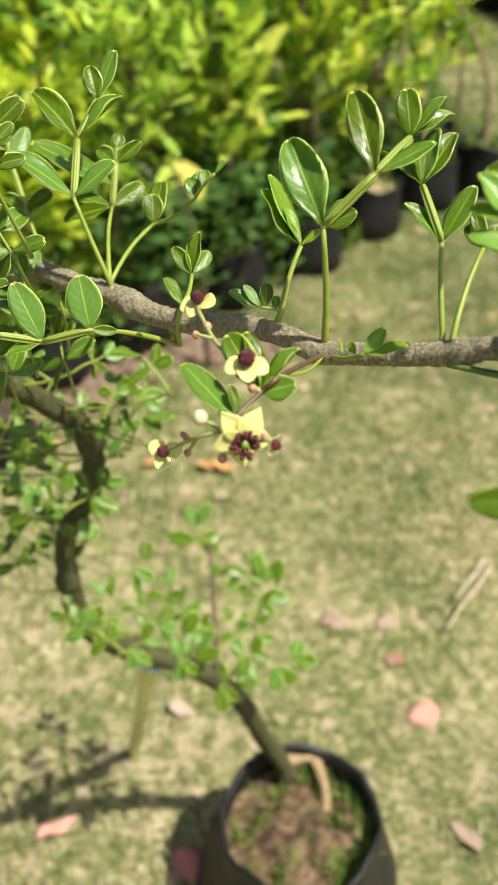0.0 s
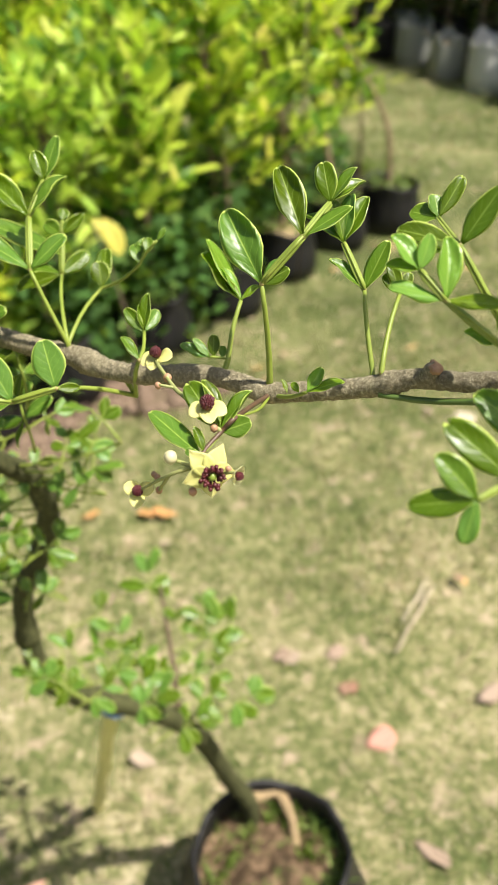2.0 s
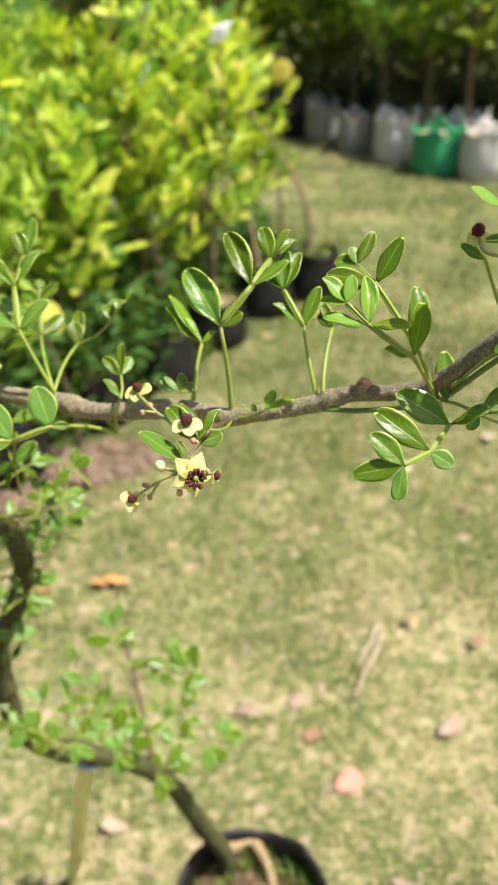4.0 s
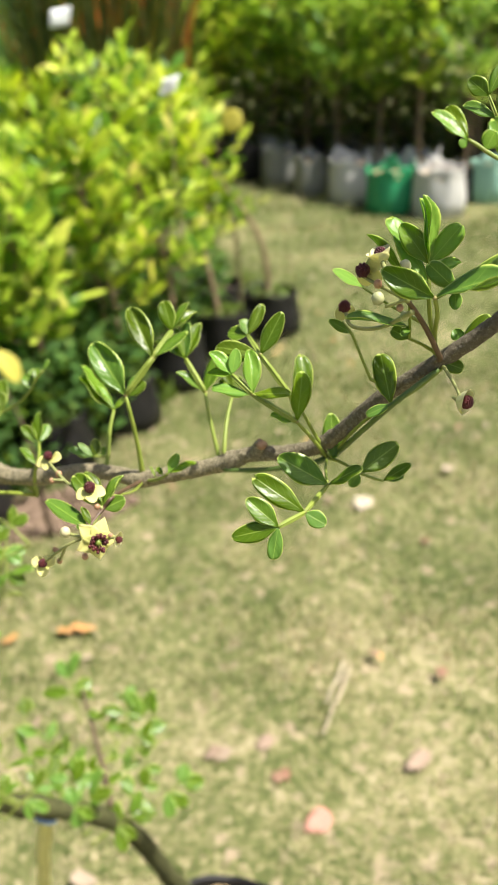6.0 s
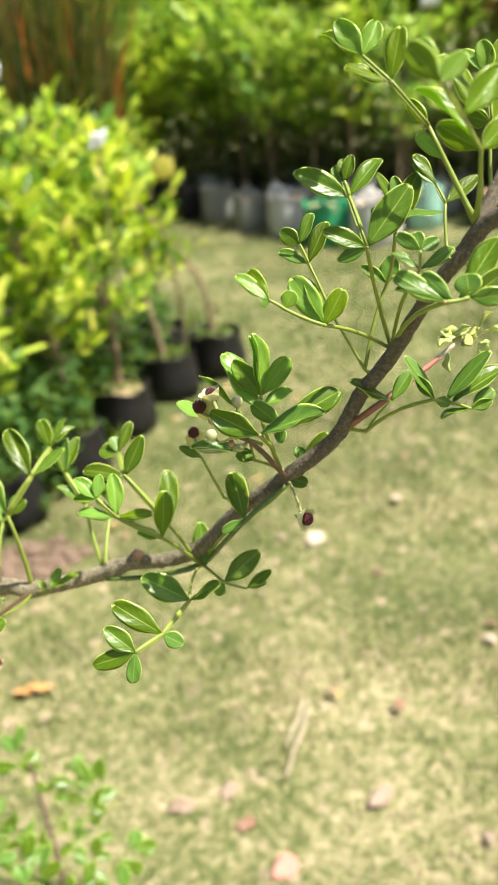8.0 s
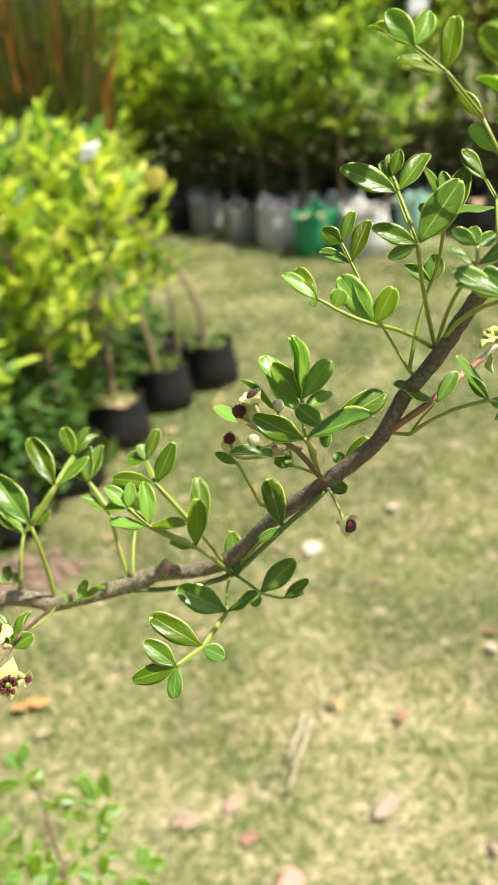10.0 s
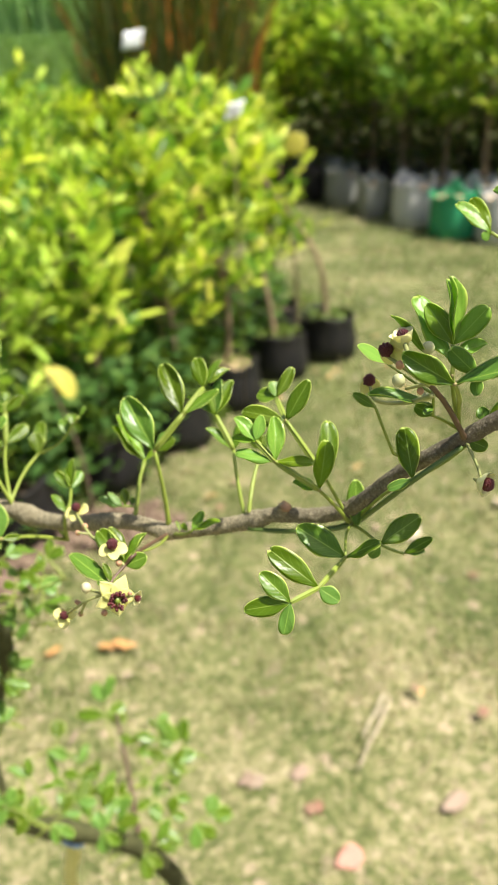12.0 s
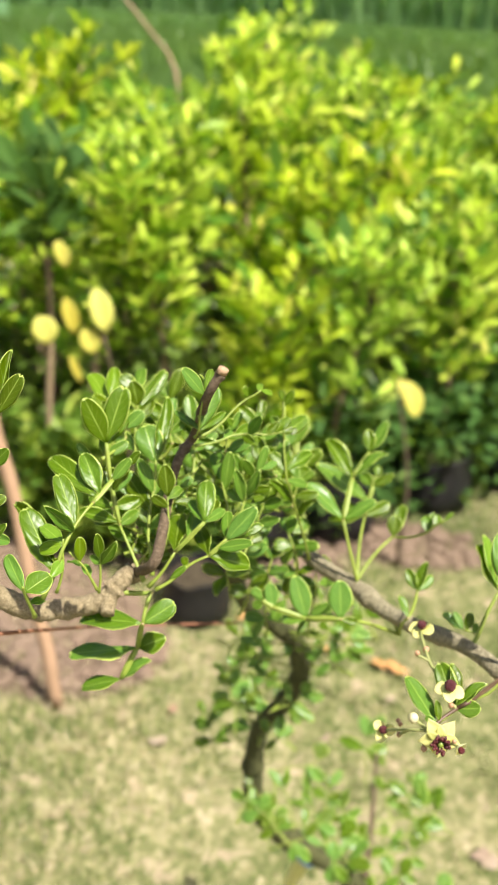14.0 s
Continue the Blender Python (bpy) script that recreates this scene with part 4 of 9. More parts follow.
# upright spray with large dark leaflets
leaf_spray([(0.1869, 0.1571, 1.4129), (0.1928, 0.1646, 1.4151), (0.173, 0.144, 1.464), (0.1723, 0.1566, 1.4799), (0.1717, 0.1593, 1.485)], 0.0013, 2, [
    (2, (0.1924, 0.1477, 1.4829), 0.0117, 54),
    (2, (0.1582, 0.1487, 1.4714), 0.0069, -66),
    (2, (0.1622, 0.1456, 1.4603), 0.0050, -71),
    (3, (0.1548, 0.1651, 1.4901), 0.0088, -63),
    (3, (0.1879, 0.1635, 1.4921), 0.0084, 12),
    (4, (0.1695, 0.1643, 1.4902), 0.0047, -51),
    (4, (0.1729, 0.1633, 1.4926), 0.0047, -7),
    (4, (0.1757, 0.1606, 1.494), 0.0047, 47),
])
# second upright spray
leaf_spray([(0.1835, 0.1605, 1.4065), (0.18, 0.163, 1.409), (0.1938, 0.1702, 1.441), (0.1889, 0.1527, 1.4675), (0.1916, 0.1542, 1.4722)], 0.001, 0, [
    (3, (0.2003, 0.1567, 1.4854), 0.0087, 24),
    (4, (0.1918, 0.1593, 1.4847), 0.0056, -25),
    (4, (0.1854, 0.1614, 1.4866), 0.0069, -9),
    (2, (0.1978, 0.1731, 1.4512), 0.0080, 26),
    (3, (0.1829, 0.1606, 1.4739), 0.0052, -64),
    (2, (0.1852, 0.1749, 1.4488), 0.0050, -55),
])
# low rosette in front of the branch
leaf_spray([(0.1869, 0.1571, 1.4129), (0.1928, 0.1646, 1.4151), (0.1799, 0.1174, 1.4606), (0.1813, 0.1198, 1.4664)], 0.001, 0, [
    (3, (0.1742, 0.123, 1.4722), 0.0051, -81),
    (3, (0.182, 0.1244, 1.4719), 0.0051, -20),
    (3, (0.1884, 0.12, 1.4692), 0.0047, 64),
    (2, (0.1742, 0.1255, 1.4661), 0.0045, -16),
    (2, (0.1924, 0.117, 1.4666), 0.0055, 31),
    (2, (0.1921, 0.1183, 1.4629), 0.0050, 9),
])
# spray on a long petiole along the branch
leaf_spray([(0.1869, 0.1571, 1.4129), (0.1928, 0.1646, 1.4151), (0.1765, 0.0953, 1.4555), (0.1843, 0.0934, 1.4563)], 0.0012, 0, [
    (2, (0.1644, 0.106, 1.4645), 0.0074, -50),
    (2, (0.1644, 0.1048, 1.4604), 0.0065, -15),
    (2.3, (0.1726, 0.1031, 1.4638), 0.0062, -62),
    (3, (0.1852, 0.097, 1.4631), 0.0092, -16),
    (2.6, (0.2003, 0.1023, 1.4723), 0.0105, 13),
    (3, (0.1948, 0.0886, 1.4563), 0.0066, 72),
    (3, (0.1986, 0.0917, 1.4643), 0.0066, 62),
])
# tall spray at the fork
leaf_spray([(0.207, 0.128, 1.471), (0.195, 0.14, 1.503), (0.18, 0.138, 1.518), (0.176, 0.151, 1.526)], 0.0013, 2, [
    (3, (0.1701, 0.1585, 1.5379), 0.0082, -67),
    (3, (0.1839, 0.1542, 1.5371), 0.0070, 48),
    (3, (0.1665, 0.1629, 1.5354), 0.0072, -16),
    (2, (0.1868, 0.1444, 1.5349), 0.0077, 2),
    (2, (0.1688, 0.149, 1.5244), 0.0068, -31),
    (1, (0.1917, 0.1485, 1.5113), 0.0052, -56),
    (0.65, (0.1916, 0.1421, 1.5008), 0.0056, -77),
], fresh=True)
# foremost spray of pale leaflets
leaf_spray([(0.207, 0.128, 1.471), (0.195, 0.107, 1.498), (0.175, 0.085, 1.511), (0.164, 0.078, 1.521)], 0.0013, 2, [
    (3, (0.1575, 0.0846, 1.5308), 0.0073, -75),
    (3, (0.1616, 0.0864, 1.5321), 0.0061, -50),
    (3, (0.1718, 0.0789, 1.5275), 0.0058, 61),
    (2, (0.1891, 0.087, 1.5233), 0.0081, 57),
    (1.3, (0.1795, 0.1155, 1.5194), 0.0100, 4),
    (1, (0.1853, 0.1175, 1.506), 0.0080, -75),
    (1, (0.2074, 0.1096, 1.5062), 0.0083, 55),
], fresh=True)
# spray behind the fork
leaf_spray([(0.2014, 0.1301, 1.4579), (0.2015, 0.1375, 1.4615), (0.2053, 0.1453, 1.4748), (0.2044, 0.1508, 1.4808)], 0.0009, 1, [
    (2, (0.2207, 0.1486, 1.4826), 0.0070, 18),
    (3, (0.1999, 0.1586, 1.4917), 0.0057, -34),
    (3, (0.1987, 0.1578, 1.4882), 0.0047, -25),
    (1.8, (0.1889, 0.1512, 1.472), 0.0070, -17),
])
# leaves at the top of the shoot
leaf_spray([(0.2122, 0.1293, 1.4735), (0.2231, 0.143, 1.4736), (0.2287, 0.1541, 1.4996), (0.2313, 0.161, 1.5151)], 0.0011, 1, [
    (3, (0.2311, 0.1663, 1.5273), 0.0073, -36),
    (3, (0.2261, 0.1716, 1.5248), 0.0061, -15),
    (2, (0.222, 0.1783, 1.5242), 0.0141, 7),
    (3, (0.2391, 0.1625, 1.5281), 0.0064, 49),
    (2, (0.245, 0.1628, 1.5136), 0.0093, -1),
    (2, (0.2225, 0.1599, 1.502), 0.0064, -80),
], fresh=True)
# spray below the branch on a long petiole
leaf_spray([(0.172, 0.1694, 1.3822), (0.1792, 0.1613, 1.3821), (0.186, 0.117, 1.412), (0.1918, 0.1145, 1.4104), (0.1978, 0.1116, 1.4079)], 0.001, 0, [
    (2, (0.182, 0.1236, 1.4195), 0.0046, -53),
    (2, (0.1909, 0.1137, 1.4105), 0.0042, 66),
    (2, (0.1813, 0.1306, 1.4256), 0.0079, 14),
    (2.6, (0.2072, 0.1152, 1.4275), 0.0097, 4),
    (3, (0.217, 0.1196, 1.4193), 0.0109, -6),
    (4, (0.2081, 0.113, 1.4131), 0.0059, 48),
    (4, (0.2052, 0.1092, 1.4104), 0.0042, 62),
    (4, (0.1862, 0.1133, 1.4073), 0.0047, 1),
])
# pair of leaves at the node of the pink shoot
leaf_spray([(0.172, 0.1694, 1.3822), (0.1792, 0.1613, 1.3821), (0.1876, 0.1545, 1.3967)], 0.0008, 0, [
    (2, (0.1745, 0.1653, 1.4054), 0.0076, -11),
    (2, (0.1988, 0.1582, 1.4073), 0.0064, 27),
])
# spray hanging under the elbow
leaf_spray([(-0.1633, 0.2119, 1.3183), (-0.1448, 0.2169, 1.3183), (-0.145, 0.2064, 1.3074), (-0.154, 0.22, 1.279), (-0.159, 0.2109, 1.2644)], 0.0015, 2, [
    (2, (-0.1328, 0.2176, 1.315), 0.0108, 47),
    (2, (-0.1778, 0.2052, 1.3042), 0.0132, -11),
    (3, (-0.1409, 0.2254, 1.285), 0.0109, 52),
    (3, (-0.1845, 0.2045, 1.2791), 0.0137, 2),
    (4, (-0.1803, 0.2071, 1.256), 0.0093, -16),
    (4, (-0.1468, 0.2172, 1.2766), 0.0074, 9),
])
# winged spray rising from the left branch
leaf_spray([(-0.1762, 0.1707, 1.3398), (-0.1704, 0.1797, 1.3605), (-0.1652, 0.2000, 1.3742), (-0.1617, 0.2130, 1.3795), (-0.1579, 0.2221, 1.3838)], 0.001152, 2, [
    (0.54, (-0.1945, 0.1922, 1.3701), 0.0122, -0),
    (0.7, (-0.2057, 0.2013, 1.3680), 0.0073, -5),
    (1.43, (-0.1838, 0.2037, 1.3838), 0.0098, -8),
    (1.39, (-0.1705, 0.1718, 1.3849), 0.0064, -110),
    (2.22, (-0.1937, 0.2135, 1.3858), 0.0110, -23),
    (2.35, (-0.1767, 0.2143, 1.3903), 0.0095, -15),
    (2.94, (-0.1554, 0.2190, 1.3888), 0.0056, 50),
    (3.89, (-0.1525, 0.2226, 1.3911), 0.0046, 51),
])
# pale paired leaflets low on the left branch
leaf_spray([(-0.1729, 0.1771, 1.3392), (-0.1701, 0.1795, 1.3533), (-0.1708, 0.1819, 1.3648)], 0.000792, 0, [
    (1.84, (-0.1862, 0.1901, 1.3640), 0.0073, -8),
    (1.78, (-0.1803, 0.1771, 1.3597), 0.0068, -43),
    (1.22, (-0.1705, 0.1701, 1.3536), 0.0054, -34),
    (1.22, (-0.1767, 0.1792, 1.3503), 0.0044, -70),
], fresh=True)
# foremost dark leaves of the left branch
leaf_spray([(-0.1691, 0.1525, 1.3457), (-0.1698, 0.1479, 1.3594), (-0.1691, 0.1454, 1.3654)], 0.001008, 0, [
    (1.36, (-0.1633, 0.1571, 1.3649), 0.0112, 13),
    (1.24, (-0.1834, 0.1574, 1.3701), 0.0063, -28),
    (0.61, (-0.1686, 0.1605, 1.3492), 0.0045, 25),
])
# small spray with round leaflets
leaf_spray([(-0.1579, 0.1864, 1.3381), (-0.1630, 0.1853, 1.3497), (-0.1700, 0.1847, 1.3565)], 0.00072, 0, [
    (1.31, (-0.1650, 0.1862, 1.3640), 0.0057, 45),
    (0.52, (-0.1683, 0.1944, 1.3445), 0.0040, -3),
    (1, (-0.1778, 0.1973, 1.3427), 0.0035, 11),
], fresh=True)
# small spray by the elbow
leaf_spray([(-0.1581, 0.1883, 1.3352), (-0.1577, 0.1898, 1.3466), (-0.1578, 0.1904, 1.3522)], 0.00072, 0, [
    (1.9, (-0.1574, 0.1868, 1.3675), 0.0052, -129),
    (1.5, (-0.1494, 0.1880, 1.3629), 0.0055, 119),
    (1.5, (-0.1611, 0.1874, 1.3548), 0.0035, -50),
])
# upper spray with shiny leaflets
leaf_spray([(-0.1468, 0.2128, 1.3274), (-0.1643, 0.2247, 1.3478), (-0.1725, 0.2325, 1.3669), (-0.1774, 0.2394, 1.3825)], 0.00108, 2, [
    (3, (-0.1867, 0.2368, 1.4054), 0.0114, -56),
    (3, (-0.1737, 0.2531, 1.4075), 0.0125, 32),
    (2.92, (-0.1772, 0.2657, 1.3882), 0.0076, 42),
    (1.75, (-0.1629, 0.2305, 1.3768), 0.0065, 124),
    (1.06, (-0.1849, 0.2223, 1.3534), 0.0071, -33),
    (1.06, (-0.1788, 0.2257, 1.3465), 0.0054, -48),
    (1, (-0.1592, 0.2361, 1.3504), 0.0065, 49),
])
# leaves behind the upper spray
leaf_spray([(-0.1655, 0.2423, 1.3268), (-0.1748, 0.2678, 1.3579), (-0.1804, 0.2835, 1.3794), (-0.1822, 0.2886, 1.3900)], 0.000864, 0, [
    (2.25, (-0.1833, 0.2853, 1.3956), 0.0101, -36),
    (2.12, (-0.1725, 0.3073, 1.3958), 0.0083, 48),
    (1.94, (-0.1925, 0.2831, 1.3806), 0.0083, -40),
    (2.75, (-0.1922, 0.2902, 1.3967), 0.0089, -29),
    (1.83, (-0.1754, 0.2939, 1.3841), 0.0071, 38),
    (1.22, (-0.1945, 0.2865, 1.3637), 0.0089, -34),
    (3, (-0.1861, 0.3039, 1.3965), 0.0072, -13),
])
# faint leaves over the left part
leaf_spray([(-0.1915, 0.2763, 1.3605), (-0.1981, 0.2876, 1.3744), (-0.1997, 0.2915, 1.3825)], 0.00072, 0, [
    (1.5, (-0.2171, 0.3037, 1.3888), 0.0104, -8),
    (1.67, (-0.2019, 0.3042, 1.3945), 0.0085, 20),
    (1, (-0.2072, 0.2865, 1.3832), 0.0079, -54),
], fresh=True)
# spray with the widest shiny leaf
leaf_spray([(-0.1450, 0.2189, 1.3269), (-0.1520, 0.2302, 1.3409), (-0.1549, 0.2443, 1.3580), (-0.1565, 0.2510, 1.3717)], 0.001008, 0, [
    (2.91, (-0.1665, 0.2607, 1.3849), 0.0150, -21),
    (2.87, (-0.1601, 0.2776, 1.3951), 0.0078, 28),
    (1.94, (-0.1634, 0.2462, 1.3736), 0.0072, -26),
    (1.56, (-0.1726, 0.2496, 1.3624), 0.0105, -43),
    (1.87, (-0.1540, 0.2517, 1.3646), 0.0067, 44),
    (1.25, (-0.1626, 0.2398, 1.3524), 0.0066, -25),
    (1.13, (-0.1439, 0.2377, 1.3529), 0.0066, 82),
])
# leaf pair against the dark stem
leaf_spray([(-0.1412, 0.2202, 1.3385), (-0.1399, 0.2276, 1.3518), (-0.1430, 0.2330, 1.3637)], 0.00072, 0, [
    (2, (-0.1454, 0.2350, 1.3793), 0.0086, -21),
    (1.9, (-0.1393, 0.2419, 1.3653), 0.0054, 21),
    (1.6, (-0.1480, 0.2263, 1.3663), 0.0054, -91),
])
# spray in front of the dark stem
leaf_spray([(-0.1429, 0.2085, 1.3281), (-0.1328, 0.2167, 1.3451), (-0.1216, 0.2249, 1.3592)], 0.00108, 1, [
    (2, (-0.1266, 0.2413, 1.3723), 0.0097, -2),
    (2, (-0.1347, 0.2398, 1.3611), 0.0063, -14),
    (2, (-0.1162, 0.2385, 1.3597), 0.0057, 29),
    (1.38, (-0.1327, 0.2488, 1.3507), 0.0084, 32),
    (1, (-0.1424, 0.2476, 1.3476), 0.0105, -13),
    (2, (-0.1216, 0.2461, 1.3612), 0.0052, 39),
])
# spray reaching across with cupped leaflets
leaf_spray([(-0.1394, 0.2089, 1.3271), (-0.1273, 0.2175, 1.3373), (-0.1182, 0.2228, 1.3425), (-0.1114, 0.2286, 1.3500)], 0.001008, 1, [
    (2.92, (-0.1002, 0.2361, 1.3653), 0.0090, 52),
    (3, (-0.0972, 0.2418, 1.3533), 0.0058, 45),
    (3, (-0.1159, 0.2431, 1.3562), 0.0069, -15),
    (2.45, (-0.0983, 0.2266, 1.3523), 0.0063, 45),
    (2, (-0.0992, 0.2309, 1.3372), 0.0111, 31),
    (2, (-0.1322, 0.2478, 1.3415), 0.0079, -18),
    (1, (-0.1317, 0.2253, 1.3375), 0.0037, -1),
    (0.44, (-0.1269, 0.2162, 1.3389), 0.0037, 53),
    (3, (-0.1111, 0.2524, 1.3519), 0.0058, 17),
])
# tuft at the pruned top of the dark stem
leaf_spray([(-0.1333, 0.2418, 1.3930), (-0.1309, 0.2404, 1.3979), (-0.1271, 0.2358, 1.4180)], 0.00072, 0, [
    (1, (-0.1273, 0.2553, 1.4146), 0.0088, 38),
    (2, (-0.1365, 0.2326, 1.4306), 0.0070, -46),
    (2, (-0.1289, 0.2509, 1.4250), 0.0045, 20),
    (1, (-0.1465, 0.2490, 1.4013), 0.0042, -12),
    (0.88, (-0.1225, 0.2560, 1.4018), 0.0047, 62),
    (1, (-0.1392, 0.2460, 1.4002), 0.0031, -17),
    (2, (-0.1374, 0.2512, 1.4213), 0.0050, -5),
])
# thin shoot with small leaflets
leaf_spray([(-0.1368, 0.2576, 1.3849), (-0.1271, 0.2695, 1.3915), (-0.1195, 0.2814, 1.3992), (-0.1142, 0.2848, 1.4028)], 0.00072, 0, [
    (2, (-0.1207, 0.2765, 1.4068), 0.0045, -96),
    (2.83, (-0.1175, 0.2955, 1.4023), 0.0037, 11),
    (3, (-0.1091, 0.2914, 1.3991), 0.0031, 54),
    (1.52, (-0.1211, 0.2863, 1.3906), 0.0039, 56),
    (1, (-0.1250, 0.2776, 1.3852), 0.0039, 89),
    (0.69, (-0.1321, 0.2668, 1.3939), 0.0033, -55),
], fresh=True)
# level shoot with narrow leaflets
leaf_spray([(-0.1394, 0.2595, 1.3789), (-0.1255, 0.2753, 1.3798), (-0.1104, 0.2848, 1.3789), (-0.1024, 0.2879, 1.3807)], 0.00072, 0, [
    (1.08, (-0.1190, 0.2912, 1.3802), 0.0057, 51),
    (1.5, (-0.1109, 0.2754, 1.3932), 0.0063, 109),
    (2.26, (-0.1008, 0.2998, 1.3837), 0.0058, 47),
    (3, (-0.0952, 0.2927, 1.3808), 0.0046, 47),
    (0.77, (-0.1265, 0.2799, 1.3813), 0.0040, 38),
    (2, (-0.1046, 0.2896, 1.3849), 0.0046, 53),
    (1.33, (-0.1126, 0.2717, 1.3799), 0.0046, 50),
])
# leaves behind the dark stem
leaf_spray([(-0.1451, 0.2726, 1.3516), (-0.1482, 0.2847, 1.3650), (-0.1522, 0.2905, 1.3782)], 0.000792, 0, [
    (1.9, (-0.1569, 0.2973, 1.3877), 0.0077, -13),
    (1.76, (-0.1451, 0.2946, 1.3860), 0.0066, 58),
    (1, (-0.1567, 0.2901, 1.3709), 0.0072, -33),
    (1.6, (-0.1602, 0.2945, 1.3810), 0.0060, -30),
    (0.83, (-0.1442, 0.2974, 1.3666), 0.0071, 50),
])
# shiny leaves of the middle part
leaf_spray([(-0.1201, 0.2560, 1.3292), (-0.1243, 0.2687, 1.3446), (-0.1291, 0.2728, 1.3548)], 0.000864, 0, [
    (2, (-0.1375, 0.2867, 1.3635), 0.0093, -14),
    (1.75, (-0.1248, 0.2861, 1.3569), 0.0070, 27),
    (1.13, (-0.1366, 0.2775, 1.3467), 0.0064, -45),
    (1, (-0.1156, 0.2754, 1.3490), 0.0058, 42),
    (1.25, (-0.1263, 0.2874, 1.3518), 0.0064, 29),
    (1.49, (-0.1267, 0.2787, 1.3689), 0.0076, 16),
])
# small crowded spray of the middle part
leaf_spray([(-0.1167, 0.2540, 1.3347), (-0.1144, 0.2655, 1.3487), (-0.1132, 0.2731, 1.3581), (-0.1096, 0.2769, 1.3634)], 0.00072, 0, [
    (1, (-0.1187, 0.2632, 1.3673), 0.0063, -91),
    (1.26, (-0.1077, 0.2654, 1.3672), 0.0063, 115),
    (2.94, (-0.1167, 0.2921, 1.3744), 0.0078, -10),
    (2.88, (-0.1036, 0.2883, 1.3628), 0.0043, 39),
    (1.51, (-0.1015, 0.2687, 1.3576), 0.0046, 66),
    (1, (-0.1238, 0.2662, 1.3535), 0.0052, -51),
    (2.27, (-0.1176, 0.2726, 1.3689), 0.0058, -92),
    (2.54, (-0.1082, 0.2822, 1.3741), 0.0052, 42),
    (1, (-0.1068, 0.2793, 1.3460), 0.0040, 49),
])
# spray on an upright rachis
leaf_spray([(-0.0878, 0.3221, 1.2836), (-0.1005, 0.2996, 1.3467), (-0.1057, 0.3082, 1.3656), (-0.1093, 0.3169, 1.3841)], 0.000936, 1, [
    (3, (-0.1132, 0.3237, 1.3879), 0.0043, -24),
    (2.88, (-0.1048, 0.3182, 1.3910), 0.0049, 63),
    (2.15, (-0.0976, 0.3273, 1.3729), 0.0085, 46),
    (2.15, (-0.1128, 0.3067, 1.3791), 0.0067, -94),
    (1.22, (-0.0909, 0.3195, 1.3569), 0.0079, 30),
    (1.22, (-0.1117, 0.3055, 1.3588), 0.0067, -33),
    (1, (-0.0903, 0.3076, 1.3411), 0.0061, 48),
    (1.86, (-0.1129, 0.3209, 1.3705), 0.0061, -25),
    (0.72, (-0.1082, 0.2951, 1.3475), 0.0055, -68),
    (0.58, (-0.0878, 0.3042, 1.3327), 0.0067, 64),
])
# dark leaves over the trunk's head
leaf_spray([(-0.1193, 0.2766, 1.3018), (-0.1138, 0.2929, 1.3188), (-0.1115, 0.2995, 1.3301)], 0.000792, 0, [
    (2, (-0.1075, 0.3057, 1.3420), 0.0075, 37),
    (1.74, (-0.1022, 0.3001, 1.3337), 0.0068, 59),
    (1.11, (-0.1224, 0.2981, 1.3285), 0.0075, -40),
    (1, (-0.1015, 0.2897, 1.3272), 0.0068, 65),
    (0.57, (-0.1087, 0.2932, 1.3143), 0.0062, 48),
    (0.71, (-0.1242, 0.2844, 1.3196), 0.0062, -48),
])
# leaves at the far end of the left branch
leaf_spray([(-0.1860, 0.1403, 1.3645), (-0.1890, 0.1562, 1.3961), (-0.1930, 0.1749, 1.4227)], 0.001008, 0, [
    (2, (-0.1847, 0.1810, 1.4389), 0.0076, 66),
    (2, (-0.1927, 0.1864, 1.4466), 0.0054, 8),
    (1.35, (-0.1827, 0.1646, 1.4145), 0.0058, 89),
    (0.88, (-0.1823, 0.1595, 1.3958), 0.0049, 49),
    (0.57, (-0.1797, 0.1565, 1.3771), 0.0049, 57),
    (0.38, (-0.1757, 0.1471, 1.3916), 0.0053, 76),
])
# leaves deeper in the left part
leaf_spray([(-0.1286, 0.2727, 1.324), (-0.1252, 0.3285, 1.3123), (-0.1267, 0.3306, 1.317), (-0.1304, 0.3359, 1.3289)], 0.0013, 0, [
    (3, (-0.1416, 0.343, 1.3414), 0.0086, -37),
    (3, (-0.1259, 0.3431, 1.3475), 0.0091, 41),
    (2, (-0.1457, 0.3313, 1.3258), 0.0091, -56),
    (2, (-0.1134, 0.3378, 1.3284), 0.0091, 58),
    (2, (-0.1178, 0.3316, 1.3145), 0.0081, 59),
    (2, (-0.1389, 0.3277, 1.3105), 0.0081, -63),
], slim=0.7)
# leaves deeper in the left part
leaf_spray([(-0.1252, 0.3285, 1.3123), (-0.1114, 0.3384, 1.3019), (-0.113, 0.3405, 1.3067), (-0.1167, 0.3459, 1.3188)], 0.0013, 0, [
    (3, (-0.1281, 0.3533, 1.3315), 0.0088, -38),
    (3, (-0.1137, 0.3599, 1.3343), 0.0093, 22),
    (2, (-0.1319, 0.3397, 1.3165), 0.0093, -58),
    (2, (-0.0999, 0.3498, 1.3172), 0.0093, 52),
    (2, (-0.1041, 0.3425, 1.3036), 0.0082, 60),
    (2, (-0.1241, 0.3329, 1.303), 0.0082, -54),
], slim=0.7)
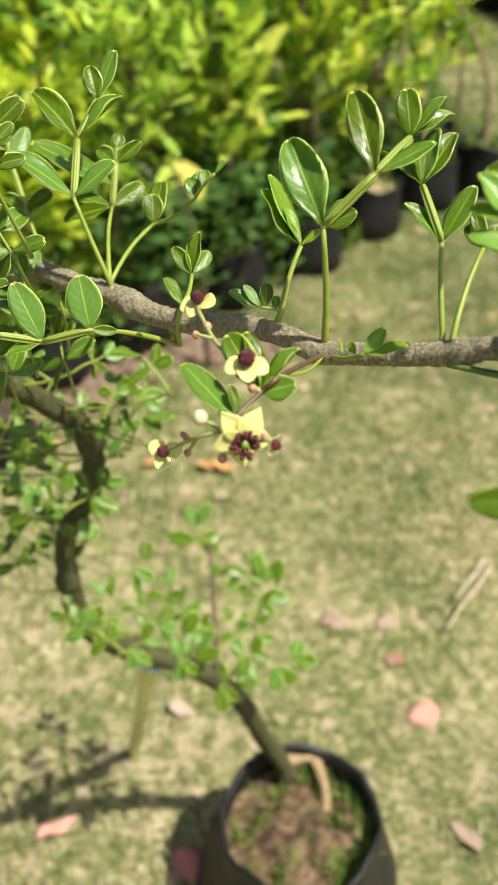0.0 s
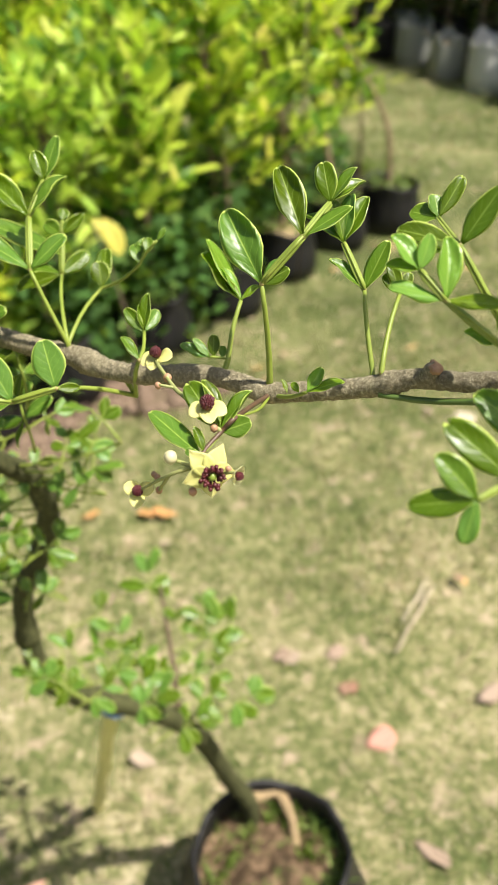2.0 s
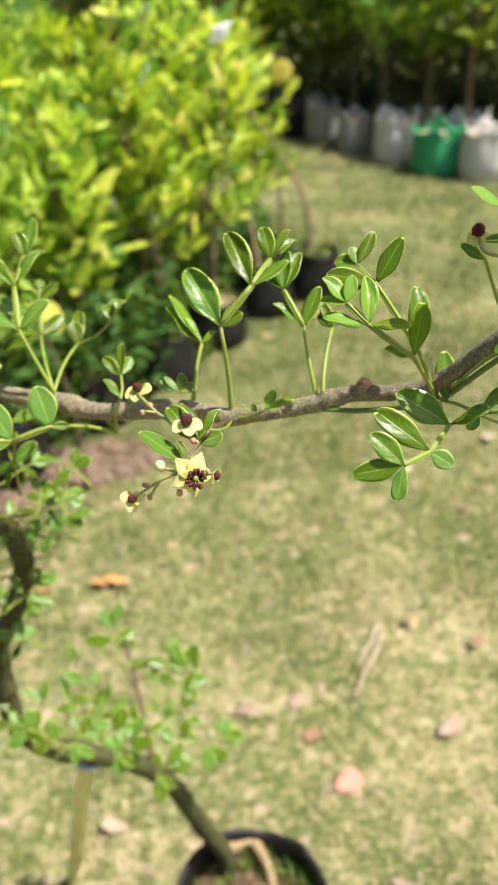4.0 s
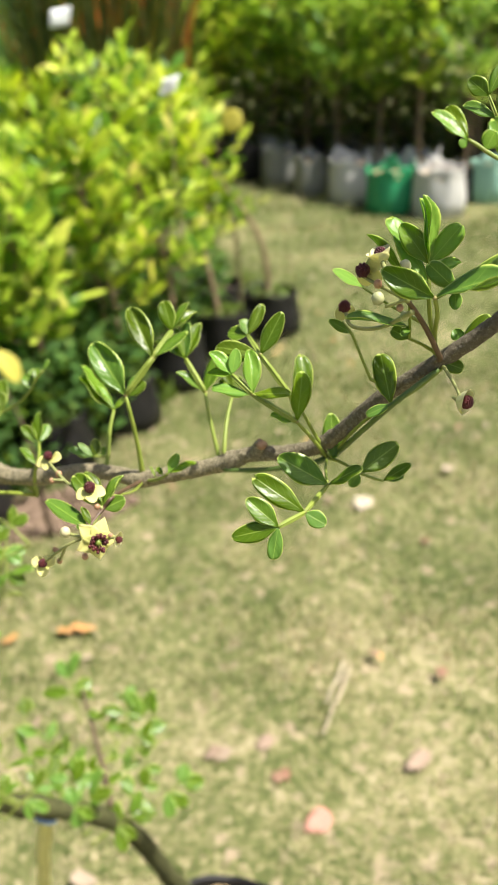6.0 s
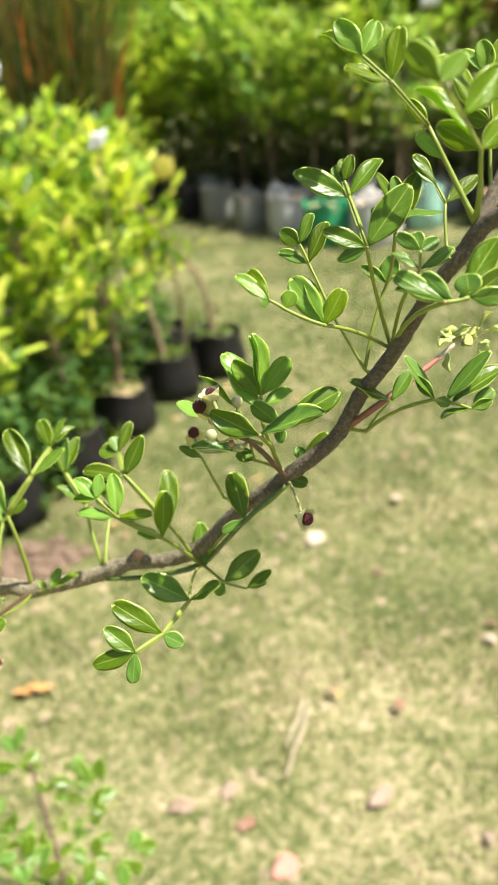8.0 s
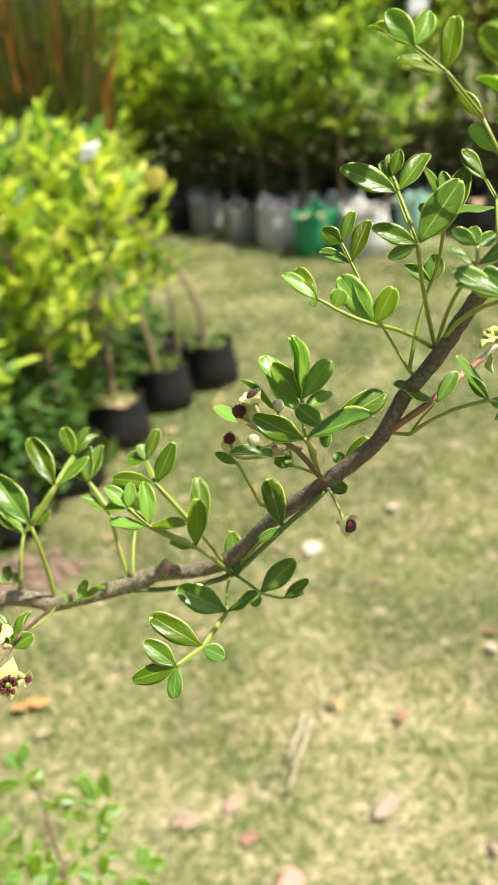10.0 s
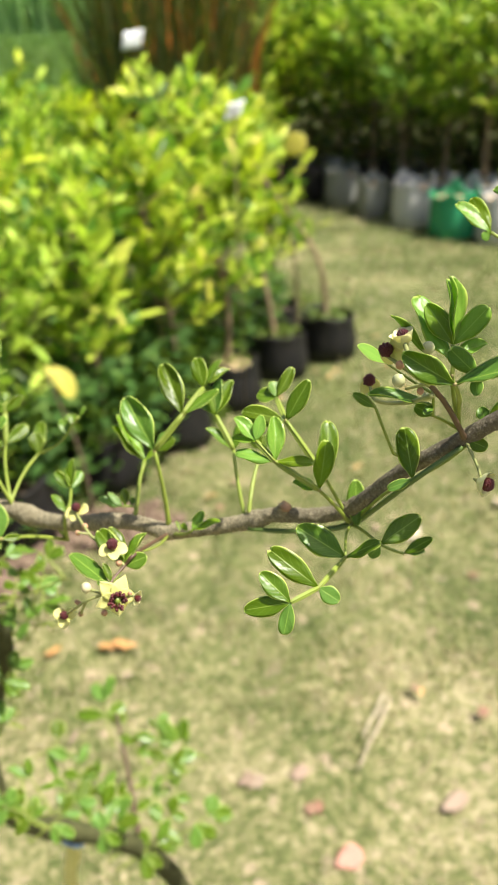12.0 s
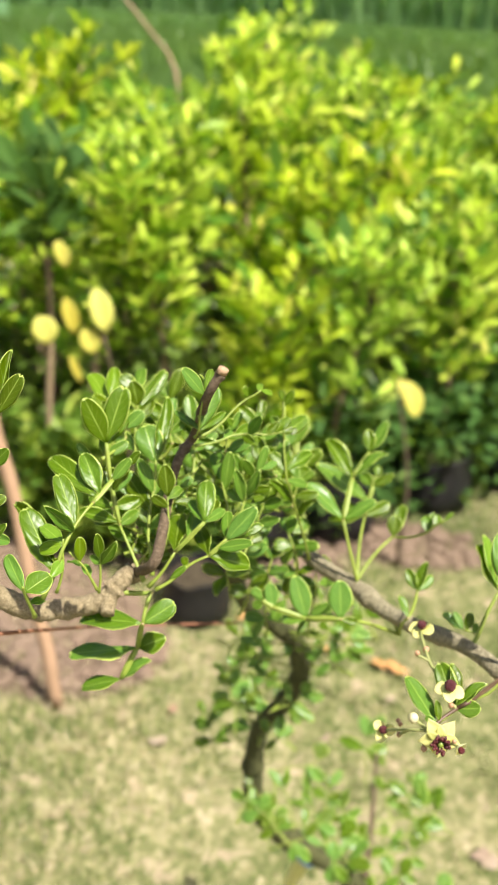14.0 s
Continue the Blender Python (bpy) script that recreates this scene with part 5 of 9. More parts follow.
# leaves deeper in the left part
leaf_spray([(-0.126, 0.3146, 1.3152), (-0.1354, 0.3118, 1.3079), (-0.137, 0.3138, 1.3126), (-0.1405, 0.319, 1.3242)], 0.0013, 0, [
    (3, (-0.1509, 0.3236, 1.3377), 0.0084, -41),
    (3, (-0.1382, 0.3337, 1.3383), 0.0090, 23),
    (2, (-0.1563, 0.3167, 1.3197), 0.0090, -52),
    (2, (-0.1253, 0.3262, 1.3205), 0.0090, 48),
    (2, (-0.1282, 0.3146, 1.3102), 0.0079, 57),
    (2, (-0.1487, 0.3099, 1.3067), 0.0079, -60),
], slim=0.7)
# leaves deeper in the left part
leaf_spray([(-0.1158, 0.3446, 1.3158), (-0.1069, 0.3586, 1.3158), (-0.1085, 0.3608, 1.3207), (-0.1123, 0.3663, 1.3331)], 0.0013, 0, [
    (3, (-0.124, 0.3742, 1.3459), 0.0090, -39),
    (3, (-0.1089, 0.3797, 1.3494), 0.0095, 23),
    (2, (-0.1281, 0.3611, 1.33), 0.0095, -59),
    (2, (-0.0948, 0.3684, 1.3323), 0.0095, 57),
    (2, (-0.099, 0.3605, 1.3189), 0.0084, 59),
    (2, (-0.121, 0.3578, 1.314), 0.0084, -64),
], slim=0.7)
# leaves deeper in the left part
leaf_spray([(-0.1396, 0.3177, 1.3213), (-0.1787, 0.3315, 1.3456), (-0.1803, 0.3336, 1.3504), (-0.1839, 0.3389, 1.3623)], 0.0013, 0, [
    (3, (-0.1962, 0.3475, 1.3743), 0.0086, -32),
    (3, (-0.1798, 0.3481, 1.3797), 0.0091, 40),
    (2, (-0.2004, 0.3366, 1.358), 0.0091, -54),
    (2, (-0.1675, 0.3428, 1.3606), 0.0091, 61),
    (2, (-0.1717, 0.3357, 1.3473), 0.0081, 63),
    (2, (-0.1927, 0.3305, 1.3442), 0.0081, -69),
], slim=0.7)
# leaves deeper in the left part
leaf_spray([(-0.1354, 0.3118, 1.3079), (-0.1226, 0.3063, 1.2909), (-0.1241, 0.3083, 1.2955), (-0.1277, 0.3135, 1.3071)], 0.0013, 0, [
    (3, (-0.1378, 0.3173, 1.3212), 0.0084, -44),
    (3, (-0.1251, 0.3277, 1.3213), 0.0090, 22),
    (2, (-0.1418, 0.3062, 1.3059), 0.0090, -57),
    (2, (-0.1121, 0.3199, 1.3038), 0.0090, 47),
    (2, (-0.1151, 0.3084, 1.2937), 0.0079, 54),
    (2, (-0.1362, 0.3059, 1.2885), 0.0079, -61),
], slim=0.7)
# leaves deeper in the left part
leaf_spray([(-0.1366, 0.3133, 1.3114), (-0.1617, 0.3265, 1.3053), (-0.1633, 0.3286, 1.3102), (-0.167, 0.334, 1.3223)], 0.0013, 0, [
    (3, (-0.1771, 0.3371, 1.3373), 0.0088, -45),
    (3, (-0.1623, 0.3419, 1.341), 0.0093, 43),
    (2, (-0.1818, 0.3271, 1.3204), 0.0093, -57),
    (2, (-0.1515, 0.3421, 1.3182), 0.0093, 50),
    (2, (-0.1546, 0.3309, 1.3069), 0.0082, 60),
    (2, (-0.176, 0.3257, 1.3034), 0.0082, -65),
], slim=0.7)
# leaves deeper in the left part
leaf_spray([(-0.1419, 0.2434, 1.3315), (-0.1506, 0.2503, 1.3224), (-0.1537, 0.2513, 1.3258), (-0.1582, 0.2531, 1.3316)], 0.0013, 0, [
    (3, (-0.161, 0.2597, 1.3418), 0.0069, -1),
    (3, (-0.1717, 0.2557, 1.3359), 0.0058, -47),
    (2, (-0.1474, 0.2563, 1.3363), 0.0056, 56),
    (2, (-0.1674, 0.2494, 1.3226), 0.0074, -58),
    (3, (-0.1598, 0.2539, 1.3348), 0.0024, -34),
], slim=0.7)
# leaves deeper in the left part
leaf_spray([(-0.1571, 0.2527, 1.3302), (-0.1504, 0.2563, 1.3404), (-0.1505, 0.2585, 1.3445), (-0.1494, 0.2622, 1.351)], 0.0013, 0, [
    (3, (-0.143, 0.2683, 1.3556), 0.0058, 53),
    (3, (-0.1553, 0.2633, 1.3602), 0.0052, -48),
    (2, (-0.1356, 0.2657, 1.3438), 0.0054, 28),
    (2, (-0.1629, 0.2583, 1.3537), 0.0063, -54),
    (3, (-0.1482, 0.2641, 1.3547), 0.0027, 45),
], slim=0.7)
# leaves deeper in the left part
leaf_spray([(-0.1551, 0.2219, 1.3243), (-0.1572, 0.2304, 1.3235), (-0.1552, 0.2327, 1.3269), (-0.1529, 0.2364, 1.3327)], 0.0013, 0, [
    (3, (-0.1431, 0.2398, 1.3381), 0.0070, 60),
    (3, (-0.1559, 0.2415, 1.3447), 0.0058, -6),
    (2, (-0.1423, 0.2363, 1.3278), 0.0058, 55),
    (2, (-0.1666, 0.238, 1.334), 0.0076, -34),
    (3, (-0.15, 0.2404, 1.3371), 0.0030, 46),
], slim=0.7)
# leaves deeper in the left part
leaf_spray([(-0.1385, 0.2552, 1.3323), (-0.1431, 0.2573, 1.3263), (-0.1457, 0.2587, 1.3301), (-0.1482, 0.2615, 1.3368)], 0.0013, 0, [
    (3, (-0.1458, 0.2664, 1.3449), 0.0066, 39),
    (3, (-0.1601, 0.2676, 1.3448), 0.0058, -36),
    (2, (-0.1331, 0.2652, 1.3396), 0.0054, 36),
    (2, (-0.161, 0.2544, 1.3326), 0.0067, -57),
    (3, (-0.1501, 0.2633, 1.3391), 0.0031, -22),
], slim=0.7)
# leaves deeper in the left part
leaf_spray([(-0.1571, 0.2527, 1.3302), (-0.1667, 0.2518, 1.3343), (-0.1687, 0.2534, 1.3383), (-0.1715, 0.256, 1.3448)], 0.0013, 0, [
    (3, (-0.1709, 0.2632, 1.352), 0.0070, 25),
    (3, (-0.1825, 0.2593, 1.3523), 0.0065, -41),
    (2, (-0.1581, 0.2658, 1.3452), 0.0080, 51),
    (2, (-0.1851, 0.2465, 1.3399), 0.0081, -58),
    (3, (-0.175, 0.2587, 1.3485), 0.0034, -25),
], slim=0.7)
# leaves deeper in the left part
leaf_spray([(-0.1497, 0.2613, 1.3494), (-0.1444, 0.2865, 1.3568), (-0.1475, 0.2875, 1.3604), (-0.1514, 0.2898, 1.3668)], 0.0013, 0, [
    (3, (-0.1503, 0.2967, 1.3755), 0.0070, 26),
    (3, (-0.1635, 0.2911, 1.3715), 0.0042, -53),
    (2, (-0.1402, 0.2977, 1.3686), 0.0060, 47),
    (2, (-0.1602, 0.282, 1.3606), 0.0057, -62),
    (3, (-0.1563, 0.2906, 1.3721), 0.0042, -52),
], slim=0.7)
# leaves deeper in the left part
leaf_spray([(-0.147, 0.2739, 1.3531), (-0.1594, 0.2803, 1.3466), (-0.1627, 0.2813, 1.3501), (-0.1666, 0.2837, 1.3566)], 0.0013, 0, [
    (3, (-0.168, 0.2886, 1.3701), 0.0049, 5),
    (3, (-0.1795, 0.2849, 1.3639), 0.0075, -52),
    (2, (-0.1544, 0.2904, 1.3601), 0.0067, 52),
    (2, (-0.1781, 0.2783, 1.3495), 0.0066, -61),
    (3, (-0.1685, 0.2849, 1.3599), 0.0024, -30),
], slim=0.7)
# leaves deeper in the left part
leaf_spray([(-0.1548, 0.2517, 1.3273), (-0.1556, 0.2579, 1.3263), (-0.1526, 0.2602, 1.3293), (-0.1493, 0.2642, 1.335)], 0.0013, 0, [
    (3, (-0.1384, 0.2724, 1.3394), 0.0062, 55),
    (3, (-0.1521, 0.2707, 1.3435), 0.0076, -2),
    (2, (-0.1392, 0.2659, 1.3273), 0.0047, 44),
    (2, (-0.1609, 0.261, 1.3398), 0.0060, -50),
    (3, (-0.1472, 0.2656, 1.3375), 0.0038, 58),
], slim=0.7)
# leaves deeper in the left part
leaf_spray([(-0.1501, 0.2632, 1.3336), (-0.1501, 0.2765, 1.3324), (-0.1502, 0.2788, 1.3367), (-0.1512, 0.2822, 1.3437)], 0.0013, 0, [
    (3, (-0.1466, 0.2873, 1.3529), 0.0047, 51),
    (3, (-0.1595, 0.2837, 1.3527), 0.0062, -49),
    (2, (-0.1361, 0.2866, 1.3408), 0.0080, 58),
    (2, (-0.1669, 0.2755, 1.3426), 0.0058, -17),
    (3, (-0.1521, 0.2848, 1.3478), 0.0042, 1),
], slim=0.7)
# leaves deeper in the left part
leaf_spray([(-0.1656, 0.2831, 1.355), (-0.1732, 0.2817, 1.353), (-0.1721, 0.2842, 1.3571), (-0.1712, 0.2881, 1.364)], 0.0013, 0, [
    (3, (-0.1646, 0.2938, 1.3718), 0.0056, 58),
    (3, (-0.178, 0.2913, 1.3738), 0.0052, -37),
    (2, (-0.1575, 0.2919, 1.3584), 0.0083, 62),
    (2, (-0.1887, 0.2878, 1.3625), 0.0065, -51),
    (3, (-0.1692, 0.2907, 1.3693), 0.0031, 50),
], slim=0.7)
# leaves deeper in the left part
leaf_spray([(-0.1444, 0.2865, 1.3568), (-0.1297, 0.281, 1.3619), (-0.1305, 0.283, 1.3661), (-0.1315, 0.2863, 1.3729)], 0.0013, 0, [
    (3, (-0.1262, 0.294, 1.3851), 0.0053, 45),
    (3, (-0.1414, 0.2909, 1.3791), 0.0043, -44),
    (2, (-0.1193, 0.2877, 1.3716), 0.0075, 62),
    (2, (-0.1445, 0.2792, 1.372), 0.0067, -63),
    (3, (-0.1339, 0.2867, 1.3755), 0.0034, -53),
], slim=0.7)
# leaves deeper in the left part
leaf_spray([(-0.1278, 0.2867, 1.3211), (-0.1236, 0.2945, 1.3353), (-0.1241, 0.2967, 1.3397), (-0.1253, 0.3002, 1.3468)], 0.0013, 0, [
    (3, (-0.1222, 0.3081, 1.3548), 0.0058, 33),
    (3, (-0.1348, 0.3036, 1.3537), 0.0074, -46),
    (2, (-0.1118, 0.3078, 1.3443), 0.0055, 40),
    (2, (-0.1401, 0.2954, 1.3434), 0.0071, -58),
    (3, (-0.1265, 0.3022, 1.354), 0.0036, -13),
], slim=0.7)
# leaves deeper in the left part
leaf_spray([(-0.1505, 0.2796, 1.3385), (-0.1349, 0.2822, 1.3396), (-0.1363, 0.284, 1.3439), (-0.1377, 0.2873, 1.3509)], 0.0013, 0, [
    (3, (-0.1335, 0.2946, 1.3635), 0.0070, 41),
    (3, (-0.1481, 0.2918, 1.3596), 0.0068, -42),
    (2, (-0.1248, 0.2909, 1.3507), 0.0082, 58),
    (2, (-0.1519, 0.2799, 1.3483), 0.0078, -60),
    (3, (-0.1369, 0.291, 1.3574), 0.0024, 20),
], slim=0.7)
# leaves deeper in the left part
leaf_spray([(-0.1778, 0.2351, 1.3757), (-0.1749, 0.2565, 1.3778), (-0.1764, 0.2582, 1.3817), (-0.1795, 0.2606, 1.3879)], 0.0013, 0, [
    (3, (-0.1776, 0.2662, 1.3967), 0.0040, 38),
    (3, (-0.1897, 0.2603, 1.393), 0.0065, -57),
    (2, (-0.1687, 0.2651, 1.3898), 0.0078, 59),
    (2, (-0.1893, 0.2536, 1.3832), 0.0053, -63),
    (3, (-0.1817, 0.2615, 1.3927), 0.0028, -39),
], slim=0.7)
# leaves deeper in the left part
leaf_spray([(-0.1832, 0.242, 1.3626), (-0.1846, 0.2356, 1.3652), (-0.1824, 0.2378, 1.3683), (-0.1794, 0.2415, 1.3737)], 0.0013, 0, [
    (3, (-0.1704, 0.2501, 1.3794), 0.0061, 57),
    (3, (-0.1828, 0.2469, 1.3819), 0.0046, -5),
    (2, (-0.1665, 0.2407, 1.3648), 0.0057, 58),
    (2, (-0.1925, 0.2389, 1.3798), 0.0050, -47),
    (3, (-0.179, 0.2431, 1.3767), 0.0028, 36),
], slim=0.7)
# leaves deeper in the left part
leaf_spray([(-0.1648, 0.2304, 1.3273), (-0.1613, 0.2318, 1.3294), (-0.1603, 0.2341, 1.3332), (-0.1599, 0.2376, 1.3396)], 0.0013, 0, [
    (3, (-0.1541, 0.2416, 1.3461), 0.0055, 58),
    (3, (-0.1656, 0.2411, 1.3503), 0.0043, -29),
    (2, (-0.1449, 0.2397, 1.3348), 0.0061, 57),
    (2, (-0.1745, 0.2334, 1.3402), 0.0068, -51),
    (3, (-0.1605, 0.2403, 1.3437), 0.0041, 8),
], slim=0.7)
# leaves deeper in the left part
leaf_spray([(-0.1286, 0.3332, 1.323), (-0.1116, 0.3211, 1.3354), (-0.1151, 0.3222, 1.3391), (-0.121, 0.3236, 1.3448)], 0.0013, 0, [
    (3, (-0.1261, 0.3275, 1.358), 0.0073, -33),
    (3, (-0.1334, 0.322, 1.3486), 0.0078, -61),
    (2, (-0.1093, 0.3346, 1.3535), 0.0076, 33),
    (2, (-0.1309, 0.3156, 1.3315), 0.0086, -60),
    (3, (-0.1254, 0.3259, 1.348), 0.0050, -42),
], slim=0.7)
# leaves deeper in the left part
leaf_spray([(-0.1195, 0.3232, 1.3434), (-0.1235, 0.3342, 1.3442), (-0.1263, 0.3358, 1.3486), (-0.129, 0.339, 1.3561)], 0.0013, 0, [
    (3, (-0.1292, 0.3504, 1.3683), 0.0058, 13),
    (3, (-0.1401, 0.3399, 1.3653), 0.0076, -58),
    (2, (-0.1156, 0.3432, 1.3579), 0.0090, 57),
    (2, (-0.1461, 0.3327, 1.3495), 0.0064, -33),
    (3, (-0.1297, 0.3433, 1.3632), 0.0046, 5),
], slim=0.7)
# leaves deeper in the left part
leaf_spray([(-0.1122, 0.3395, 1.3043), (-0.1032, 0.3335, 1.3104), (-0.1034, 0.336, 1.3153), (-0.102, 0.3403, 1.3228)], 0.0013, 0, [
    (3, (-0.0938, 0.346, 1.3294), 0.0052, 53),
    (3, (-0.1091, 0.348, 1.3333), 0.0060, -28),
    (2, (-0.0893, 0.3398, 1.3179), 0.0067, 59),
    (2, (-0.1162, 0.3378, 1.3236), 0.0078, -55),
    (3, (-0.1019, 0.3419, 1.3268), 0.0051, 14),
], slim=0.7)
# leaves deeper in the left part
leaf_spray([(-0.16, 0.2367, 1.338), (-0.1703, 0.2302, 1.3476), (-0.1712, 0.2321, 1.3516), (-0.1716, 0.2353, 1.358)], 0.0013, 0, [
    (3, (-0.1662, 0.2435, 1.3675), 0.0050, 47),
    (3, (-0.1766, 0.2368, 1.3669), 0.0061, -40),
    (2, (-0.1593, 0.2406, 1.3546), 0.0078, 57),
    (2, (-0.1851, 0.2335, 1.3545), 0.0067, -50),
    (3, (-0.1707, 0.2376, 1.3637), 0.0023, 40),
], slim=0.7)
# leaves deeper in the left part
leaf_spray([(-0.1656, 0.2831, 1.355), (-0.161, 0.2851, 1.3639), (-0.1634, 0.2866, 1.3679), (-0.1661, 0.2895, 1.3747)], 0.0013, 0, [
    (3, (-0.1654, 0.2987, 1.3842), 0.0065, 24),
    (3, (-0.1776, 0.2929, 1.3815), 0.0074, -47),
    (2, (-0.1534, 0.2956, 1.3761), 0.0053, 57),
    (2, (-0.1813, 0.2839, 1.3687), 0.0082, -62),
    (3, (-0.1673, 0.2907, 1.378), 0.0045, -22),
], slim=0.7)
# leaves deeper in the left part
leaf_spray([(-0.1269, 0.3006, 1.3182), (-0.1188, 0.2991, 1.3194), (-0.1212, 0.3007, 1.3236), (-0.1247, 0.3034, 1.3305)], 0.0013, 0, [
    (3, (-0.1248, 0.3086, 1.3458), 0.0070, 12),
    (3, (-0.1346, 0.3044, 1.3362), 0.0050, -54),
    (2, (-0.1104, 0.313, 1.332), 0.0059, 23),
    (2, (-0.1366, 0.2957, 1.3249), 0.0074, -59),
    (3, (-0.1282, 0.3045, 1.3339), 0.0029, -47),
], slim=0.7)
# leaves round the head of the trunk
leaf_spray([(-0.1294, 0.3348, 1.2520), (-0.1261, 0.3122, 1.2846), (-0.1292, 0.3152, 1.2919)], 0.001, 0, [
    (1, (-0.1139, 0.3235, 1.2854), 0.0102, 72),
    (2, (-0.1242, 0.3195, 1.3017), 0.0090, -16),
    (2, (-0.1301, 0.3345, 1.2969), 0.0099, -5),
    (2, (-0.1389, 0.3230, 1.2957), 0.0083, -6),
    (1, (-0.1451, 0.3169, 1.2779), 0.0102, -28),
    (1, (-0.1286, 0.2948, 1.2800), 0.0086, -13),
], shaded=True)
# leaves round the head of the trunk
leaf_spray([(-0.1202, 0.3485, 1.2291), (-0.1134, 0.3276, 1.2631), (-0.1126, 0.3320, 1.2710)], 0.001, 0, [
    (1, (-0.1002, 0.3226, 1.2716), 0.0104, 15),
    (2, (-0.1083, 0.3409, 1.2776), 0.0098, -4),
    (2, (-0.1191, 0.3321, 1.2864), 0.0081, -0),
    (2, (-0.1222, 0.3249, 1.2845), 0.0098, -13),
    (1, (-0.1274, 0.3299, 1.2599), 0.0077, -84),
    (1, (-0.1211, 0.3208, 1.2516), 0.0094, -20),
], shaded=True)
# leaves round the head of the trunk
leaf_spray([(-0.1050, 0.3784, 1.2118), (-0.1013, 0.3569, 1.2464), (-0.1044, 0.3604, 1.2545)], 0.001, 0, [
    (1, (-0.0902, 0.3590, 1.2526), 0.0077, 12),
    (2, (-0.0999, 0.3756, 1.2617), 0.0093, 25),
    (2, (-0.1074, 0.3666, 1.2672), 0.0092, -0),
    (2, (-0.1128, 0.3614, 1.2669), 0.0095, -25),
    (1, (-0.1149, 0.3421, 1.2557), 0.0098, -13),
    (1, (-0.1099, 0.3572, 1.2284), 0.0090, -55),
], shaded=True)
# leaves round the head of the trunk
leaf_spray([(-0.1097, 0.3769, 1.1894), (-0.1071, 0.3558, 1.2251), (-0.1058, 0.3606, 1.2336)], 0.001, 0, [
    (1, (-0.0954, 0.3671, 1.2230), 0.0090, 5),
    (2, (-0.1017, 0.3684, 1.2408), 0.0092, 32),
    (2, (-0.1101, 0.3657, 1.2455), 0.0092, 8),
    (2, (-0.1239, 0.3677, 1.2399), 0.0090, 9),
    (1, (-0.1244, 0.3538, 1.2302), 0.0090, -13),
    (1, (-0.1117, 0.3444, 1.2146), 0.0092, -9),
], shaded=True)
# leaves round the head of the trunk
leaf_spray([(-0.1376, 0.3538, 1.2040), (-0.1270, 0.3346, 1.2394), (-0.1264, 0.3391, 1.2476)], 0.001, 0, [
    (1, (-0.1136, 0.3335, 1.2455), 0.0099, 43),
    (2, (-0.1211, 0.3463, 1.2543), 0.0077, 18),
    (2, (-0.1270, 0.3366, 1.2666), 0.0086, 1),
    (2, (-0.1375, 0.3308, 1.2616), 0.0088, -42),
    (1, (-0.1390, 0.3303, 1.2426), 0.0095, -51),
    (1, (-0.1317, 0.3368, 1.2212), 0.0085, -23),
], shaded=True)
# leaves round the head of the trunk
leaf_spray([(-0.0953, 0.3920, 1.1664), (-0.0934, 0.3712, 1.2032), (-0.0948, 0.3754, 1.2119)], 0.001, 0, [
    (1, (-0.0778, 0.3739, 1.2145), 0.0085, 52),
    (2, (-0.0923, 0.3917, 1.2147), 0.0086, -7),
    (2, (-0.0952, 0.3767, 1.2308), 0.0079, 12),
    (2, (-0.1071, 0.3765, 1.2197), 0.0087, 4),
    (1, (-0.1114, 0.3785, 1.1947), 0.0082, -51),
    (1, (-0.1000, 0.3675, 1.1861), 0.0088, 14),
], shaded=True)
# leaves round the head of the trunk
leaf_spray([(-0.1403, 0.3416, 1.2264), (-0.1380, 0.3194, 1.2602), (-0.1368, 0.3239, 1.2681)], 0.001, 0, [
    (1, (-0.1220, 0.3199, 1.2683), 0.0080, 10),
    (2, (-0.1329, 0.3262, 1.2840), 0.0097, 2),
    (2, (-0.1431, 0.3279, 1.2778), 0.0099, 32),
    (2, (-0.1502, 0.3226, 1.2788), 0.0080, -4),
    (1, (-0.1515, 0.3133, 1.2683), 0.0077, -69),
    (1, (-0.1399, 0.3044, 1.2572), 0.0085, 2),
], shaded=True)
# leaves round the head of the trunk
leaf_spray([(-0.1241, 0.3823, 1.1630), (-0.1209, 0.3620, 1.2000), (-0.1229, 0.3660, 1.2086)], 0.001, 0, [
    (1, (-0.1035, 0.3692, 1.2039), 0.0095, 71),
    (2, (-0.1152, 0.3729, 1.2213), 0.0100, 47),
    (2, (-0.1237, 0.3669, 1.2280), 0.0085, 15),
    (2, (-0.1304, 0.3588, 1.2305), 0.0103, -37),
    (1, (-0.1373, 0.3647, 1.1950), 0.0091, -50),
    (1, (-0.1295, 0.3620, 1.1780), 0.0084, -42),
], shaded=True)
# leaves round the head of the trunk
leaf_spray([(-0.1015, 0.3621, 1.2451), (-0.1011, 0.3387, 1.2779), (-0.1057, 0.3415, 1.2855)], 0.001, 0, [
    (1, (-0.0853, 0.3359, 1.2850), 0.0075, 56),
    (2, (-0.0964, 0.3545, 1.2899), 0.0104, 28),
    (2, (-0.1044, 0.3472, 1.2953), 0.0081, 4),
    (2, (-0.1121, 0.3545, 1.2892), 0.0085, 5),
    (1, (-0.1129, 0.3351, 1.2799), 0.0091, -46),
    (1, (-0.1086, 0.3383, 1.2645), 0.0093, -35),
], shaded=True)
